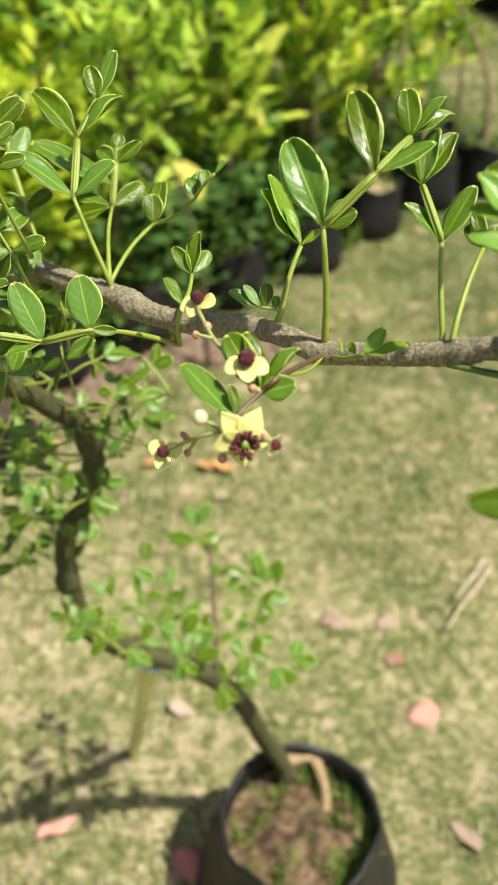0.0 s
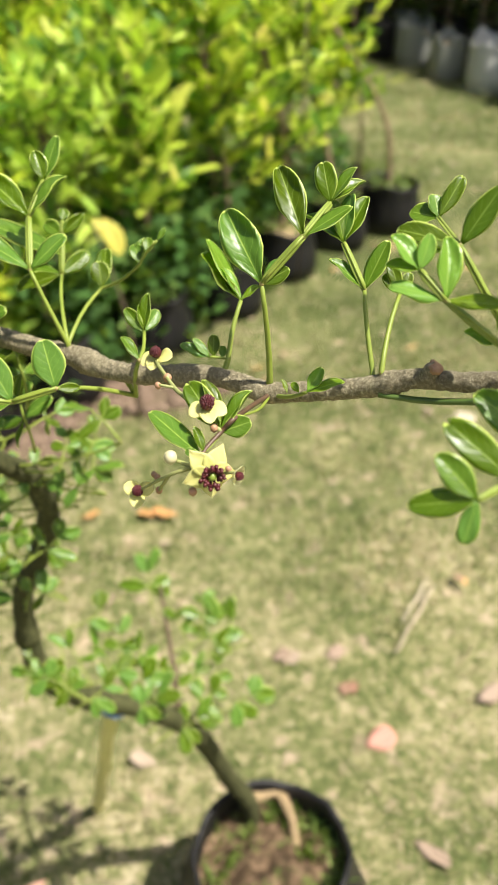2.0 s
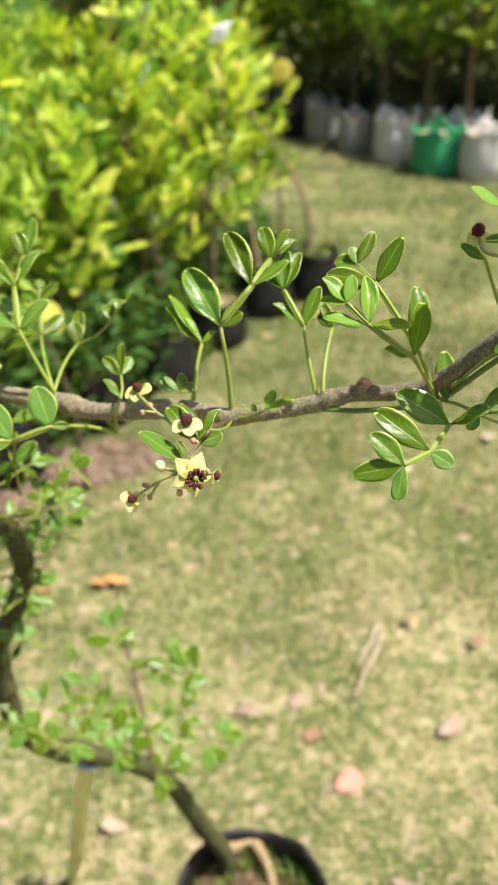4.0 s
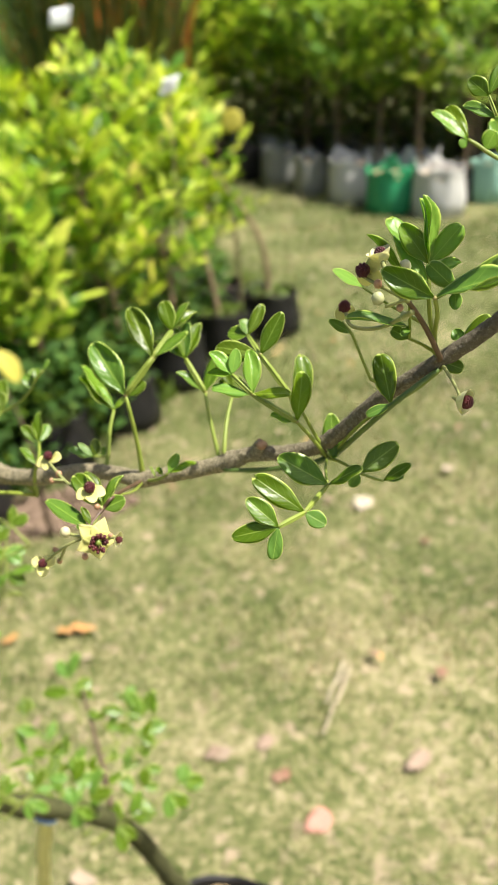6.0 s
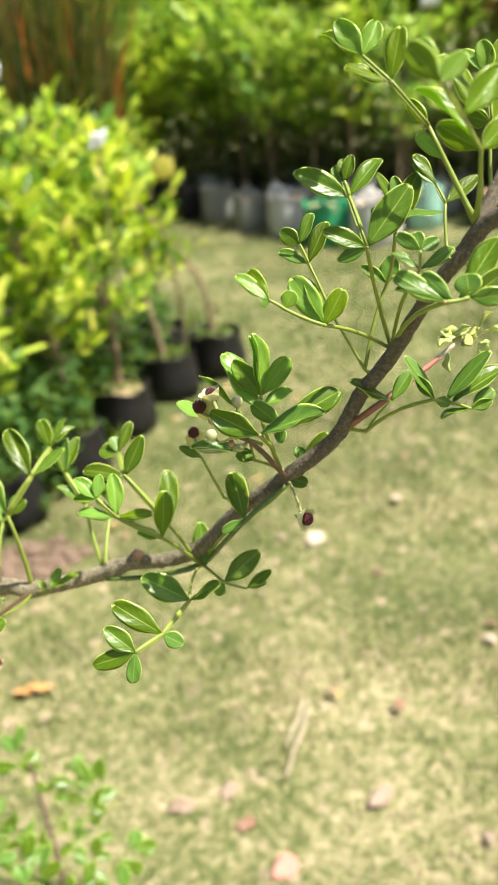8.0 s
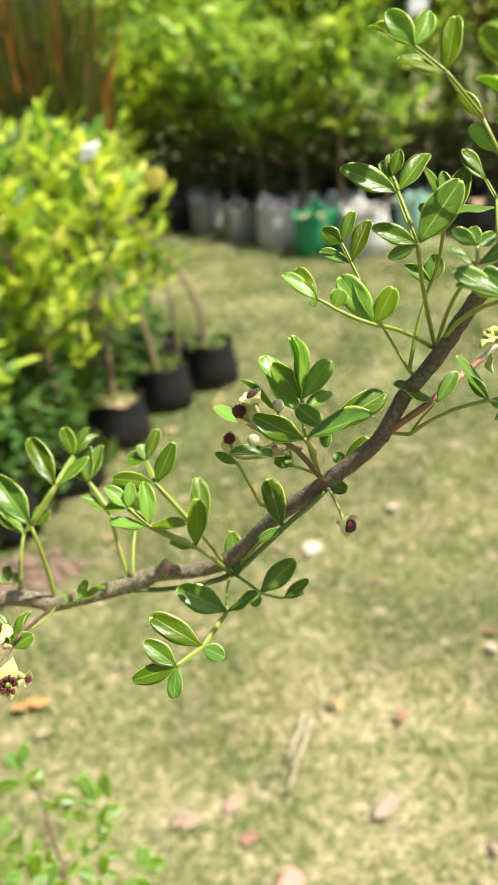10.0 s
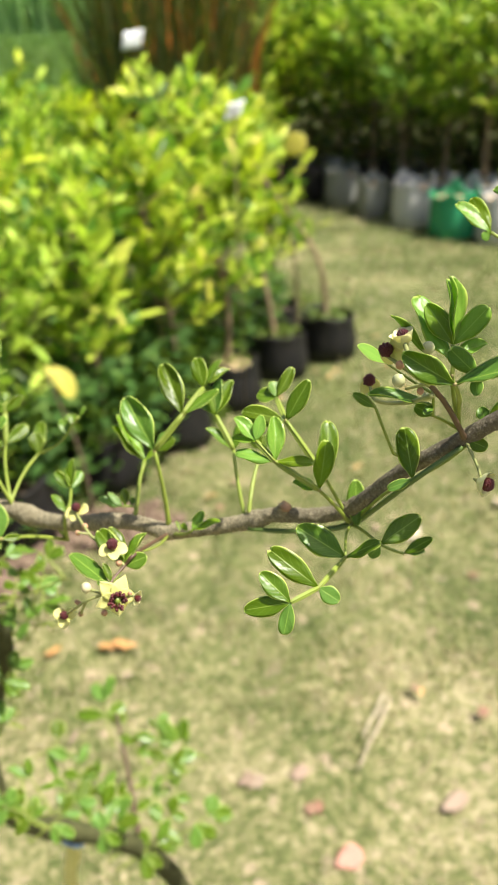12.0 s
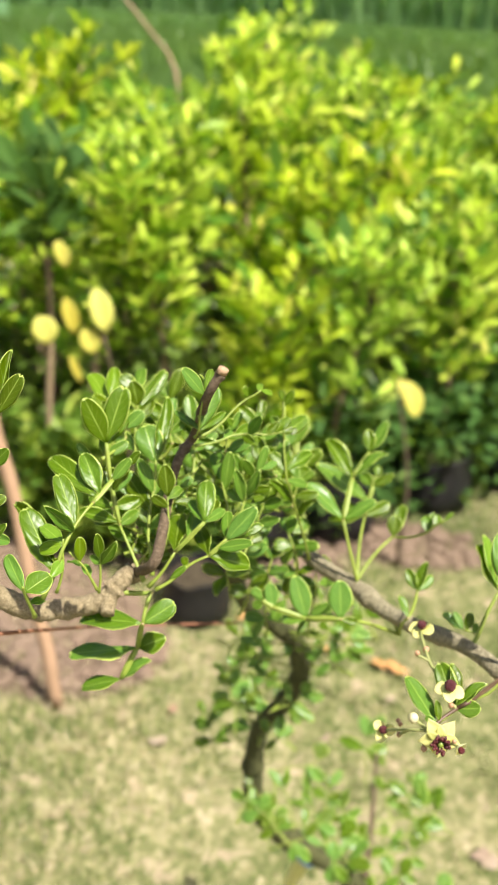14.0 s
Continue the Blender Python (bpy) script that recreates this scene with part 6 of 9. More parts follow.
# leaves round the head of the trunk
leaf_spray([(-0.0942, 0.3863, 1.1992), (-0.0890, 0.3656, 1.2345), (-0.0910, 0.3695, 1.2428)], 0.001, 0, [
    (1, (-0.0760, 0.3816, 1.2315), 0.0076, 52),
    (2, (-0.0847, 0.3872, 1.2430), 0.0094, 32),
    (2, (-0.0966, 0.3843, 1.2490), 0.0102, 33),
    (2, (-0.0974, 0.3655, 1.2586), 0.0096, -9),
    (1, (-0.1021, 0.3639, 1.2371), 0.0078, -22),
    (1, (-0.0947, 0.3656, 1.2202), 0.0083, -22),
], shaded=True)
# leaves low on the trunk
leaf_spray([(-0.1685, 0.5781, 0.7779), (-0.1295, 0.5352, 0.7807), (-0.153, 0.5415, 0.7887), (-0.1628, 0.546, 0.7945)], 0.0012, 0, [
    (3, (-0.1657, 0.5572, 0.8031), 0.0088, 2),
    (3, (-0.1792, 0.5465, 0.7977), 0.0093, -39),
    (2, (-0.1459, 0.5519, 0.8057), 0.0133, 33),
    (2, (-0.17, 0.5333, 0.7762), 0.0142, -43),
    (2, (-0.1351, 0.5482, 0.798), 0.0085, -4),
], shaded=True)
# leaves low on the trunk
leaf_spray([(-0.1675, 0.5794, 0.7626), (-0.1102, 0.525, 0.7678), (-0.1308, 0.5333, 0.7783), (-0.1405, 0.5376, 0.7838)], 0.0012, 0, [
    (3, (-0.1453, 0.5489, 0.796), 0.0073, -5),
    (3, (-0.1599, 0.5421, 0.7818), 0.0099, -38),
    (2, (-0.1256, 0.5461, 0.7899), 0.0119, 22),
    (2, (-0.1463, 0.5223, 0.7703), 0.0101, -36),
    (2, (-0.1139, 0.5385, 0.786), 0.0077, 18),
], shaded=True)
# leaves low on the trunk
leaf_spray([(-0.1618, 0.5837, 0.7415), (-0.1348, 0.5317, 0.7437), (-0.1114, 0.5412, 0.756), (-0.1002, 0.5461, 0.7623)], 0.0012, 0, [
    (3, (-0.0802, 0.5457, 0.7592), 0.0081, 24),
    (3, (-0.0891, 0.5588, 0.7767), 0.0109, 30),
    (2, (-0.0897, 0.5342, 0.7399), 0.0126, 34),
    (2, (-0.1083, 0.5291, 0.7388), 0.0106, 2),
], shaded=True)
# leaves low on the trunk
leaf_spray([(-0.089, 0.6275, 0.6288), (-0.1098, 0.6217, 0.6246), (-0.0713, 0.6255, 0.6297), (-0.0546, 0.6303, 0.6358)], 0.0012, 0, [
    (3, (-0.0246, 0.6282, 0.6402), 0.0169, 38),
    (3, (-0.0331, 0.6464, 0.6601), 0.0145, 1),
    (2, (-0.0502, 0.6191, 0.6114), 0.0156, 36),
    (2, (-0.0757, 0.6407, 0.6495), 0.0193, -6),
    (2, (-0.0711, 0.613, 0.606), 0.0171, -4),
], shaded=True)
# leaves low on the trunk
leaf_spray([(-0.168, 0.5787, 0.7702), (-0.1747, 0.5286, 0.7722), (-0.1696, 0.5447, 0.7927), (-0.1682, 0.5526, 0.8029)], 0.0012, 0, [
    (3, (-0.1767, 0.5704, 0.8148), 0.0097, -6),
    (2, (-0.1429, 0.5509, 0.7953), 0.0110, 1),
    (2, (-0.1885, 0.5511, 0.7962), 0.0112, -33),
    (2, (-0.1577, 0.5405, 0.7847), 0.0088, 32),
], shaded=True)
# leaves low on the trunk
leaf_spray([(-0.1137, 0.6138, 0.6598), (-0.1471, 0.635, 0.6578), (-0.1136, 0.6388, 0.6628), (-0.0987, 0.6428, 0.6679)], 0.0012, 0, [
    (3, (-0.0738, 0.64, 0.6656), 0.0147, 38),
    (3, (-0.081, 0.6629, 0.681), 0.0166, 30),
    (2, (-0.0944, 0.6274, 0.6462), 0.0111, 3),
    (2, (-0.118, 0.6562, 0.6757), 0.0111, -3),
    (2, (-0.115, 0.6264, 0.6479), 0.0078, 8),
], shaded=True)
# leaves low on the trunk
leaf_spray([(-0.0326, 0.6838, 0.6025), (-0.059, 0.6816, 0.604), (-0.0699, 0.6977, 0.6246), (-0.075, 0.7056, 0.6347)], 0.0012, 0, [
    (3, (-0.0732, 0.726, 0.6507), 0.0104, -31),
    (3, (-0.0902, 0.714, 0.6397), 0.0079, -33),
    (2, (-0.0523, 0.711, 0.637), 0.0119, 34),
    (2, (-0.0922, 0.6962, 0.6214), 0.0099, -41),
    (2, (-0.0537, 0.6954, 0.6246), 0.0135, 40),
], shaded=True)
# leaves low on the trunk
leaf_spray([(-0.0357, 0.7099, 0.6223), (0.0036, 0.7268, 0.6237), (0.006, 0.7449, 0.647), (0.0073, 0.7538, 0.6584)], 0.0012, 0, [
    (3, (0.0232, 0.7682, 0.6694), 0.0148, 31),
    (3, (-0.0025, 0.7628, 0.67), 0.0087, -31),
    (2, (0.0345, 0.7516, 0.6491), 0.0118, 22),
    (2, (-0.0227, 0.7487, 0.6575), 0.0160, -43),
    (2, (0.0262, 0.735, 0.6397), 0.0095, 10),
], shaded=True)
# leaves low on the trunk
leaf_spray([(-0.1515, 0.555, 0.9165), (-0.1157, 0.5202, 0.9146), (-0.1368, 0.5249, 0.9205), (-0.1472, 0.527, 0.9232)], 0.0012, 0, [
    (3, (-0.1557, 0.5328, 0.9331), 0.0100, -28),
    (2, (-0.1383, 0.5435, 0.9361), 0.0128, 8),
    (2, (-0.1459, 0.5153, 0.9108), 0.0074, -38),
    (2, (-0.1253, 0.5368, 0.9282), 0.0100, 38),
], shaded=True)
# leaves low on the trunk
leaf_spray([(-0.1274, 0.5338, 0.9846), (-0.1397, 0.4881, 0.9881), (-0.1198, 0.4961, 0.9984), (-0.112, 0.5011, 1.0049)], 0.0012, 0, [
    (3, (-0.0929, 0.5039, 1.0086), 0.0110, 50),
    (3, (-0.1087, 0.5116, 1.016), 0.0110, 23),
    (2, (-0.0972, 0.4896, 0.9907), 0.0099, 19),
    (2, (-0.1316, 0.5098, 1.0117), 0.0090, 14),
    (2, (-0.1102, 0.4841, 0.9872), 0.0101, 19),
], shaded=True)
# leaves low on the trunk
leaf_spray([(-0.1231, 0.5292, 0.9989), (-0.2019, 0.5061, 1.011), (-0.1771, 0.5089, 1.0147), (-0.1657, 0.5114, 1.0179)], 0.0012, 0, [
    (3, (-0.1491, 0.5086, 1.014), 0.0070, 45),
    (3, (-0.151, 0.5265, 1.0272), 0.0099, 44),
    (2, (-0.1783, 0.5221, 1.0354), 0.0098, -21),
    (2, (-0.1796, 0.5008, 1.0008), 0.0094, -28),
], shaded=True)
# leaves low on the trunk
leaf_spray([(-0.1215, 0.5222, 1.019), (-0.1386, 0.5116, 1.0183), (-0.1577, 0.5172, 1.0254), (-0.1662, 0.5207, 1.0298)], 0.0012, 0, [
    (3, (-0.1809, 0.5201, 1.0296), 0.0106, -52),
    (2, (-0.1544, 0.528, 1.0403), 0.0091, 27),
    (2, (-0.169, 0.5076, 1.0177), 0.0068, -47),
    (2, (-0.1446, 0.5187, 1.0312), 0.0073, 57),
], shaded=True)
# leaves low on the trunk
leaf_spray([(-0.1549, 0.5575, 0.9084), (-0.1779, 0.5451, 0.9138), (-0.1961, 0.5569, 0.9288), (-0.2017, 0.5637, 0.9375)], 0.0012, 0, [
    (3, (-0.2013, 0.5805, 0.9499), 0.0083, -17),
    (3, (-0.2158, 0.5701, 0.9405), 0.0119, -37),
    (2, (-0.1802, 0.5716, 0.9396), 0.0141, 44),
    (2, (-0.2188, 0.5575, 0.9222), 0.0109, -52),
    (2, (-0.1789, 0.5612, 0.9261), 0.0088, 49),
], shaded=True)
# leaves low on the trunk
leaf_spray([(-0.165, 0.565, 0.884), (-0.2048, 0.5759, 0.9044), (-0.1782, 0.5825, 0.913), (-0.167, 0.5873, 0.9192)], 0.0012, 0, [
    (3, (-0.1597, 0.5985, 0.9372), 0.0137, 36),
    (2, (-0.1603, 0.5755, 0.9002), 0.0092, 8),
    (2, (-0.1889, 0.5979, 0.9302), 0.0145, -13),
], shaded=True)
# leaves low on the trunk
leaf_spray([(-0.1225, 0.5128, 1.045), (-0.1826, 0.4823, 1.047), (-0.1748, 0.4951, 1.0635), (-0.1706, 0.5013, 1.0715)], 0.0012, 0, [
    (3, (-0.154, 0.5109, 1.0805), 0.0085, 18),
    (2, (-0.1529, 0.4986, 1.0578), 0.0119, 53),
    (2, (-0.1913, 0.5051, 1.0705), 0.0084, -34),
    (2, (-0.1635, 0.4915, 1.051), 0.0069, -2),
], shaded=True)
# leaves low on the trunk
leaf_spray([(-0.1428, 0.4848, 1.0971), (-0.1348, 0.4918, 1.1082), (-0.1515, 0.4978, 1.1159), (-0.1603, 0.4995, 1.118)], 0.0012, 0, [
    (3, (-0.1703, 0.5046, 1.1276), 0.0059, -4),
    (2, (-0.155, 0.5081, 1.1259), 0.0066, -2),
    (2, (-0.1604, 0.4923, 1.1053), 0.0060, -44),
    (2, (-0.1415, 0.5073, 1.1235), 0.0063, 20),
], shaded=True)
# leaves low on the trunk
leaf_spray([(-0.122, 0.5175, 1.032), (-0.0883, 0.5104, 1.0347), (-0.0803, 0.5254, 1.0539), (-0.0783, 0.5329, 1.0636)], 0.0012, 0, [
    (3, (-0.0689, 0.5401, 1.0702), 0.0113, 46),
    (3, (-0.089, 0.5427, 1.0705), 0.0109, -33),
    (2, (-0.0553, 0.5261, 1.0562), 0.0100, 11),
    (2, (-0.0651, 0.5234, 1.0434), 0.0119, 51),
], shaded=True)
# leaves low on the trunk
leaf_spray([(-0.1336, 0.4955, 1.0793), (-0.0975, 0.4768, 1.089), (-0.0925, 0.4865, 1.1015), (-0.0922, 0.4913, 1.1077)], 0.0012, 0, [
    (3, (-0.0866, 0.4956, 1.113), 0.0042, 48),
    (3, (-0.0978, 0.4974, 1.1138), 0.0075, -27),
    (2, (-0.0814, 0.4916, 1.1031), 0.0061, 54),
    (2, (-0.1031, 0.4902, 1.1035), 0.0081, -49),
    (2, (-0.0822, 0.4832, 1.0979), 0.0076, 47),
], shaded=True)
# leaves low on the trunk
leaf_spray([(-0.1695, 0.5702, 0.836), (-0.1656, 0.5641, 0.8407), (-0.179, 0.5816, 0.8631), (-0.1819, 0.5906, 0.8746)], 0.0012, 0, [
    (3, (-0.1751, 0.6055, 0.8967), 0.0120, 30),
    (3, (-0.1974, 0.6042, 0.8929), 0.0149, -23),
    (2, (-0.1578, 0.5928, 0.8723), 0.0115, 46),
    (2, (-0.2016, 0.5869, 0.8595), 0.0154, -45),
    (2, (-0.1626, 0.5821, 0.8563), 0.0136, 44),
], shaded=True)
# leaves low on the trunk
leaf_spray([(-0.1705, 0.5756, 0.8084), (-0.2091, 0.5652, 0.8094), (-0.2216, 0.5819, 0.8307), (-0.2296, 0.5893, 0.8402)], 0.0012, 0, [
    (3, (-0.229, 0.6013, 0.8553), 0.0086, 18),
    (3, (-0.2491, 0.5919, 0.8431), 0.0156, -41),
    (2, (-0.2033, 0.6007, 0.8443), 0.0118, 16),
    (2, (-0.2432, 0.5758, 0.8246), 0.0123, -47),
    (2, (-0.2014, 0.5847, 0.8339), 0.0083, 9),
], shaded=True)
# leaves low on the trunk
leaf_spray([(-0.0342, 0.6979, 0.6151), (-0.0081, 0.7199, 0.6149), (-0.0223, 0.7358, 0.6352), (-0.0262, 0.7441, 0.6459)], 0.0012, 0, [
    (3, (-0.0192, 0.7507, 0.6586), 0.0090, 33),
    (3, (-0.0428, 0.7509, 0.6577), 0.0126, -39),
    (2, (-0.0033, 0.7471, 0.6465), 0.0107, 36),
    (2, (-0.0008, 0.7357, 0.6297), 0.0089, 2),
], shaded=True)
# leaves low on the trunk
leaf_spray([(-0.0318, 0.6757, 0.5936), (0.0079, 0.7025, 0.5926), (0.0173, 0.7275, 0.6247), (0.0235, 0.7394, 0.64)], 0.0012, 0, [
    (3, (0.0465, 0.7593, 0.6588), 0.0166, 30),
    (3, (0.0154, 0.7612, 0.6681), 0.0203, -15),
    (2, (0.0578, 0.7368, 0.6187), 0.0203, 42),
    (2, (-0.0081, 0.7393, 0.634), 0.0159, -37),
    (2, (0.0391, 0.7115, 0.6096), 0.0162, 33),
], shaded=True)
# leaves low on the trunk
leaf_spray([(-0.0381, 0.728, 0.6333), (-0.0556, 0.7637, 0.6321), (-0.0605, 0.7876, 0.6627), (-0.0615, 0.7994, 0.6778)], 0.0012, 0, [
    (3, (-0.046, 0.8149, 0.7062), 0.0153, 35),
    (3, (-0.0752, 0.8215, 0.6925), 0.0180, -20),
    (2, (-0.0325, 0.8006, 0.665), 0.0196, 43),
    (2, (-0.1011, 0.7997, 0.6609), 0.0169, -32),
    (2, (-0.0327, 0.7835, 0.6522), 0.0167, 44),
], shaded=True)
# leaves low on the trunk
leaf_spray([(-0.0342, 0.6979, 0.6151), (0.0726, 0.7222, 0.6181), (0.042, 0.7366, 0.6364), (0.0254, 0.7415, 0.6427)], 0.0012, 0, [
    (3, (0.0156, 0.7551, 0.6612), 0.0126, -25),
    (3, (0.0083, 0.7372, 0.641), 0.0122, -41),
    (2, (0.0454, 0.7572, 0.6661), 0.0145, -17),
    (2, (0.0217, 0.7203, 0.6192), 0.0125, -7),
], shaded=True)
# leaves low on the trunk
leaf_spray([(-0.0301, 0.665, 0.5343), (0.008, 0.658, 0.5415), (0.0439, 0.6728, 0.5606), (0.0627, 0.6785, 0.5679)], 0.0012, 0, [
    (3, (0.0959, 0.6806, 0.5566), 0.0227, 40),
    (3, (0.075, 0.696, 0.5803), 0.0224, 18),
    (2, (0.0697, 0.6639, 0.5389), 0.0186, 39),
    (2, (0.0431, 0.651, 0.5383), 0.0197, 1),
], shaded=True)
# leaves low on the trunk
leaf_spray([(-0.061, 0.6425, 0.5942), (-0.0905, 0.6773, 0.5984), (-0.0625, 0.6849, 0.6082), (-0.0499, 0.6897, 0.6144)], 0.0012, 0, [
    (3, (-0.0346, 0.688, 0.6139), 0.0118, 39),
    (3, (-0.042, 0.6993, 0.6278), 0.0105, 27),
    (2, (-0.0436, 0.6821, 0.5949), 0.0154, 41),
    (2, (-0.0733, 0.7003, 0.633), 0.0150, -19),
], shaded=True)
# leaves low on the trunk
leaf_spray([(-0.075, 0.635, 0.6115), (-0.1016, 0.6541, 0.6174), (-0.1084, 0.6732, 0.6419), (-0.1129, 0.6823, 0.6535)], 0.0012, 0, [
    (3, (-0.1298, 0.6929, 0.6603), 0.0103, -30),
    (2, (-0.0826, 0.6861, 0.6511), 0.0121, 18),
    (2, (-0.0861, 0.673, 0.6387), 0.0090, 23),
], shaded=True)
# leaves low on the trunk
leaf_spray([(-0.068, 0.6388, 0.6029), (-0.1259, 0.6525, 0.599), (-0.0883, 0.6632, 0.6128), (-0.0717, 0.67, 0.6216)], 0.0012, 0, [
    (3, (-0.0376, 0.6763, 0.6141), 0.0213, 40),
    (3, (-0.0548, 0.6852, 0.6439), 0.0188, 32),
    (2, (-0.0572, 0.6513, 0.5933), 0.0154, 15),
    (2, (-0.0948, 0.6791, 0.6384), 0.0171, -9),
    (2, (-0.0805, 0.6417, 0.5921), 0.0197, 8),
], shaded=True)
# leaves low on the trunk
leaf_spray([(-0.1539, 0.5894, 0.7212), (-0.1162, 0.5743, 0.7334), (-0.1294, 0.5918, 0.7558), (-0.1372, 0.5999, 0.7661)], 0.0012, 0, [
    (3, (-0.1372, 0.6104, 0.7851), 0.0091, 9),
    (3, (-0.1605, 0.6087, 0.7785), 0.0111, -4),
    (2, (-0.1103, 0.5916, 0.7593), 0.0078, 34),
], shaded=True)
# leaves low on the trunk
leaf_spray([(-0.1539, 0.5894, 0.7212), (-0.1261, 0.5657, 0.7223), (-0.1407, 0.5772, 0.737), (-0.1481, 0.5827, 0.744)], 0.0012, 0, [
    (3, (-0.1496, 0.5926, 0.7614), 0.0110, 4),
    (3, (-0.1648, 0.5885, 0.7435), 0.0084, -36),
    (2, (-0.1309, 0.5863, 0.7499), 0.0137, 36),
    (2, (-0.1609, 0.575, 0.7255), 0.0129, -46),
    (2, (-0.1264, 0.5811, 0.7382), 0.0078, 40),
], shaded=True)
# leaves low on the trunk
leaf_spray([(-0.1486, 0.5931, 0.7077), (-0.1605, 0.6559, 0.724), (-0.1249, 0.6659, 0.7369), (-0.1105, 0.6731, 0.7462)], 0.0012, 0, [
    (3, (-0.1107, 0.6886, 0.7602), 0.0192, 6),
    (2, (-0.1009, 0.6616, 0.7257), 0.0149, 40),
    (2, (-0.1171, 0.6526, 0.7051), 0.0141, -25),
], shaded=True)
# leaves low on the trunk
leaf_spray([(-0.0326, 0.6838, 0.6025), (-0.0996, 0.7054, 0.6019), (-0.1002, 0.7237, 0.6253), (-0.0996, 0.7326, 0.6368)], 0.0012, 0, [
    (3, (-0.0866, 0.7527, 0.6514), 0.0129, 26),
    (3, (-0.1111, 0.7457, 0.6479), 0.0083, 1),
    (2, (-0.0706, 0.7298, 0.6289), 0.0140, 42),
    (2, (-0.122, 0.7297, 0.6274), 0.0140, -39),
    (2, (-0.0853, 0.7206, 0.6167), 0.0107, 39),
], shaded=True)
# leaves low on the trunk
leaf_spray([(-0.0301, 0.665, 0.5343), (0.0119, 0.6874, 0.5629), (-0.0068, 0.705, 0.5854), (-0.018, 0.7125, 0.595)], 0.0012, 0, [
    (3, (-0.0176, 0.7245, 0.6078), 0.0128, 2),
    (2, (0.0055, 0.7232, 0.6057), 0.0120, 6),
    (2, (-0.0352, 0.6941, 0.5769), 0.0126, -24),
    (2, (0.0175, 0.7139, 0.5875), 0.0113, 37),
], shaded=True)
# leaves low on the trunk
leaf_spray([(-0.0358, 0.66, 0.5485), (-0.0392, 0.6696, 0.5562), (-0.0025, 0.6767, 0.5654), (0.0139, 0.682, 0.5722)], 0.0012, 0, [
    (3, (0.0338, 0.6795, 0.5674), 0.0139, 38),
    (3, (0.021, 0.6935, 0.5927), 0.0175, 20),
    (2, (0.0237, 0.6566, 0.5461), 0.0153, 4),
    (2, (-0.0088, 0.6981, 0.5817), 0.0193, -10),
    (2, (-0.0033, 0.6581, 0.5443), 0.0112, 22),
], shaded=True)
# leaves low on the trunk
leaf_spray([(-0.0301, 0.665, 0.5343), (0.0097, 0.6763, 0.559), (0.0183, 0.6968, 0.5853), (0.025, 0.7061, 0.5973)], 0.0012, 0, [
    (3, (0.0219, 0.7193, 0.6139), 0.0180, -10),
    (2, (0.0421, 0.698, 0.5813), 0.0133, 40),
], shaded=True)
# leaves low on the trunk
leaf_spray([(-0.0301, 0.665, 0.5343), (-0.0654, 0.6398, 0.5342), (-0.0264, 0.6506, 0.5481), (-0.0078, 0.6564, 0.5556)], 0.0012, 0, [
    (3, (0.0195, 0.6552, 0.5433), 0.0198, 38),
    (3, (0.0109, 0.6727, 0.5777), 0.0152, 28),
    (2, (-0.0042, 0.6388, 0.5328), 0.0152, 31),
    (2, (-0.0299, 0.6701, 0.5719), 0.0246, -5),
    (2, (-0.0228, 0.6265, 0.5264), 0.0189, 4),
], shaded=True)
# leaves low on the trunk
leaf_spray([(-0.047, 0.65, 0.577), (-0.0682, 0.6237, 0.5786), (-0.0666, 0.6403, 0.5998), (-0.0677, 0.6483, 0.6101)], 0.0012, 0, [
    (3, (-0.0616, 0.6667, 0.6241), 0.0096, 3),
    (2, (-0.0422, 0.6436, 0.6114), 0.0137, 40),
    (2, (-0.0847, 0.6453, 0.598), 0.0150, -36),
    (2, (-0.0453, 0.6345, 0.5963), 0.0089, 13),
], shaded=True)
# leaves low on the trunk
leaf_spray([(-0.165, 0.565, 0.884), (-0.1586, 0.5381, 0.8886), (-0.1479, 0.5555, 0.911), (-0.1438, 0.5643, 0.9222)], 0.0012, 0, [
    (3, (-0.1264, 0.5737, 0.9386), 0.0103, 32),
    (3, (-0.1525, 0.5839, 0.9378), 0.0130, -7),
    (2, (-0.1711, 0.567, 0.9169), 0.0173, -35),
], shaded=True)
# leaves low on the trunk
leaf_spray([(-0.1583, 0.56, 0.9002), (-0.1241, 0.551, 0.9052), (-0.1356, 0.5634, 0.9212), (-0.1378, 0.57, 0.9295)], 0.0012, 0, [
    (3, (-0.1339, 0.5814, 0.9464), 0.0106, 24),
    (3, (-0.1511, 0.5801, 0.9397), 0.0094, -29),
    (2, (-0.1202, 0.5699, 0.928), 0.0115, 48),
    (2, (-0.157, 0.566, 0.9189), 0.0087, -20),
    (2, (-0.1196, 0.561, 0.9205), 0.0069, 45),
], shaded=True)
# leaves low on the trunk
leaf_spray([(-0.1215, 0.5222, 1.019), (-0.2015, 0.5271, 1.0231), (-0.1756, 0.5295, 1.0264), (-0.1637, 0.532, 1.0296)], 0.0012, 0, [
    (3, (-0.1514, 0.5316, 1.0243), 0.0101, 49),
    (3, (-0.1536, 0.544, 1.0367), 0.0095, 43),
    (2, (-0.1611, 0.5205, 1.0084), 0.0139, 31),
    (2, (-0.181, 0.5501, 1.042), 0.0106, -25),
    (2, (-0.178, 0.5214, 1.0072), 0.0084, 4),
], shaded=True)
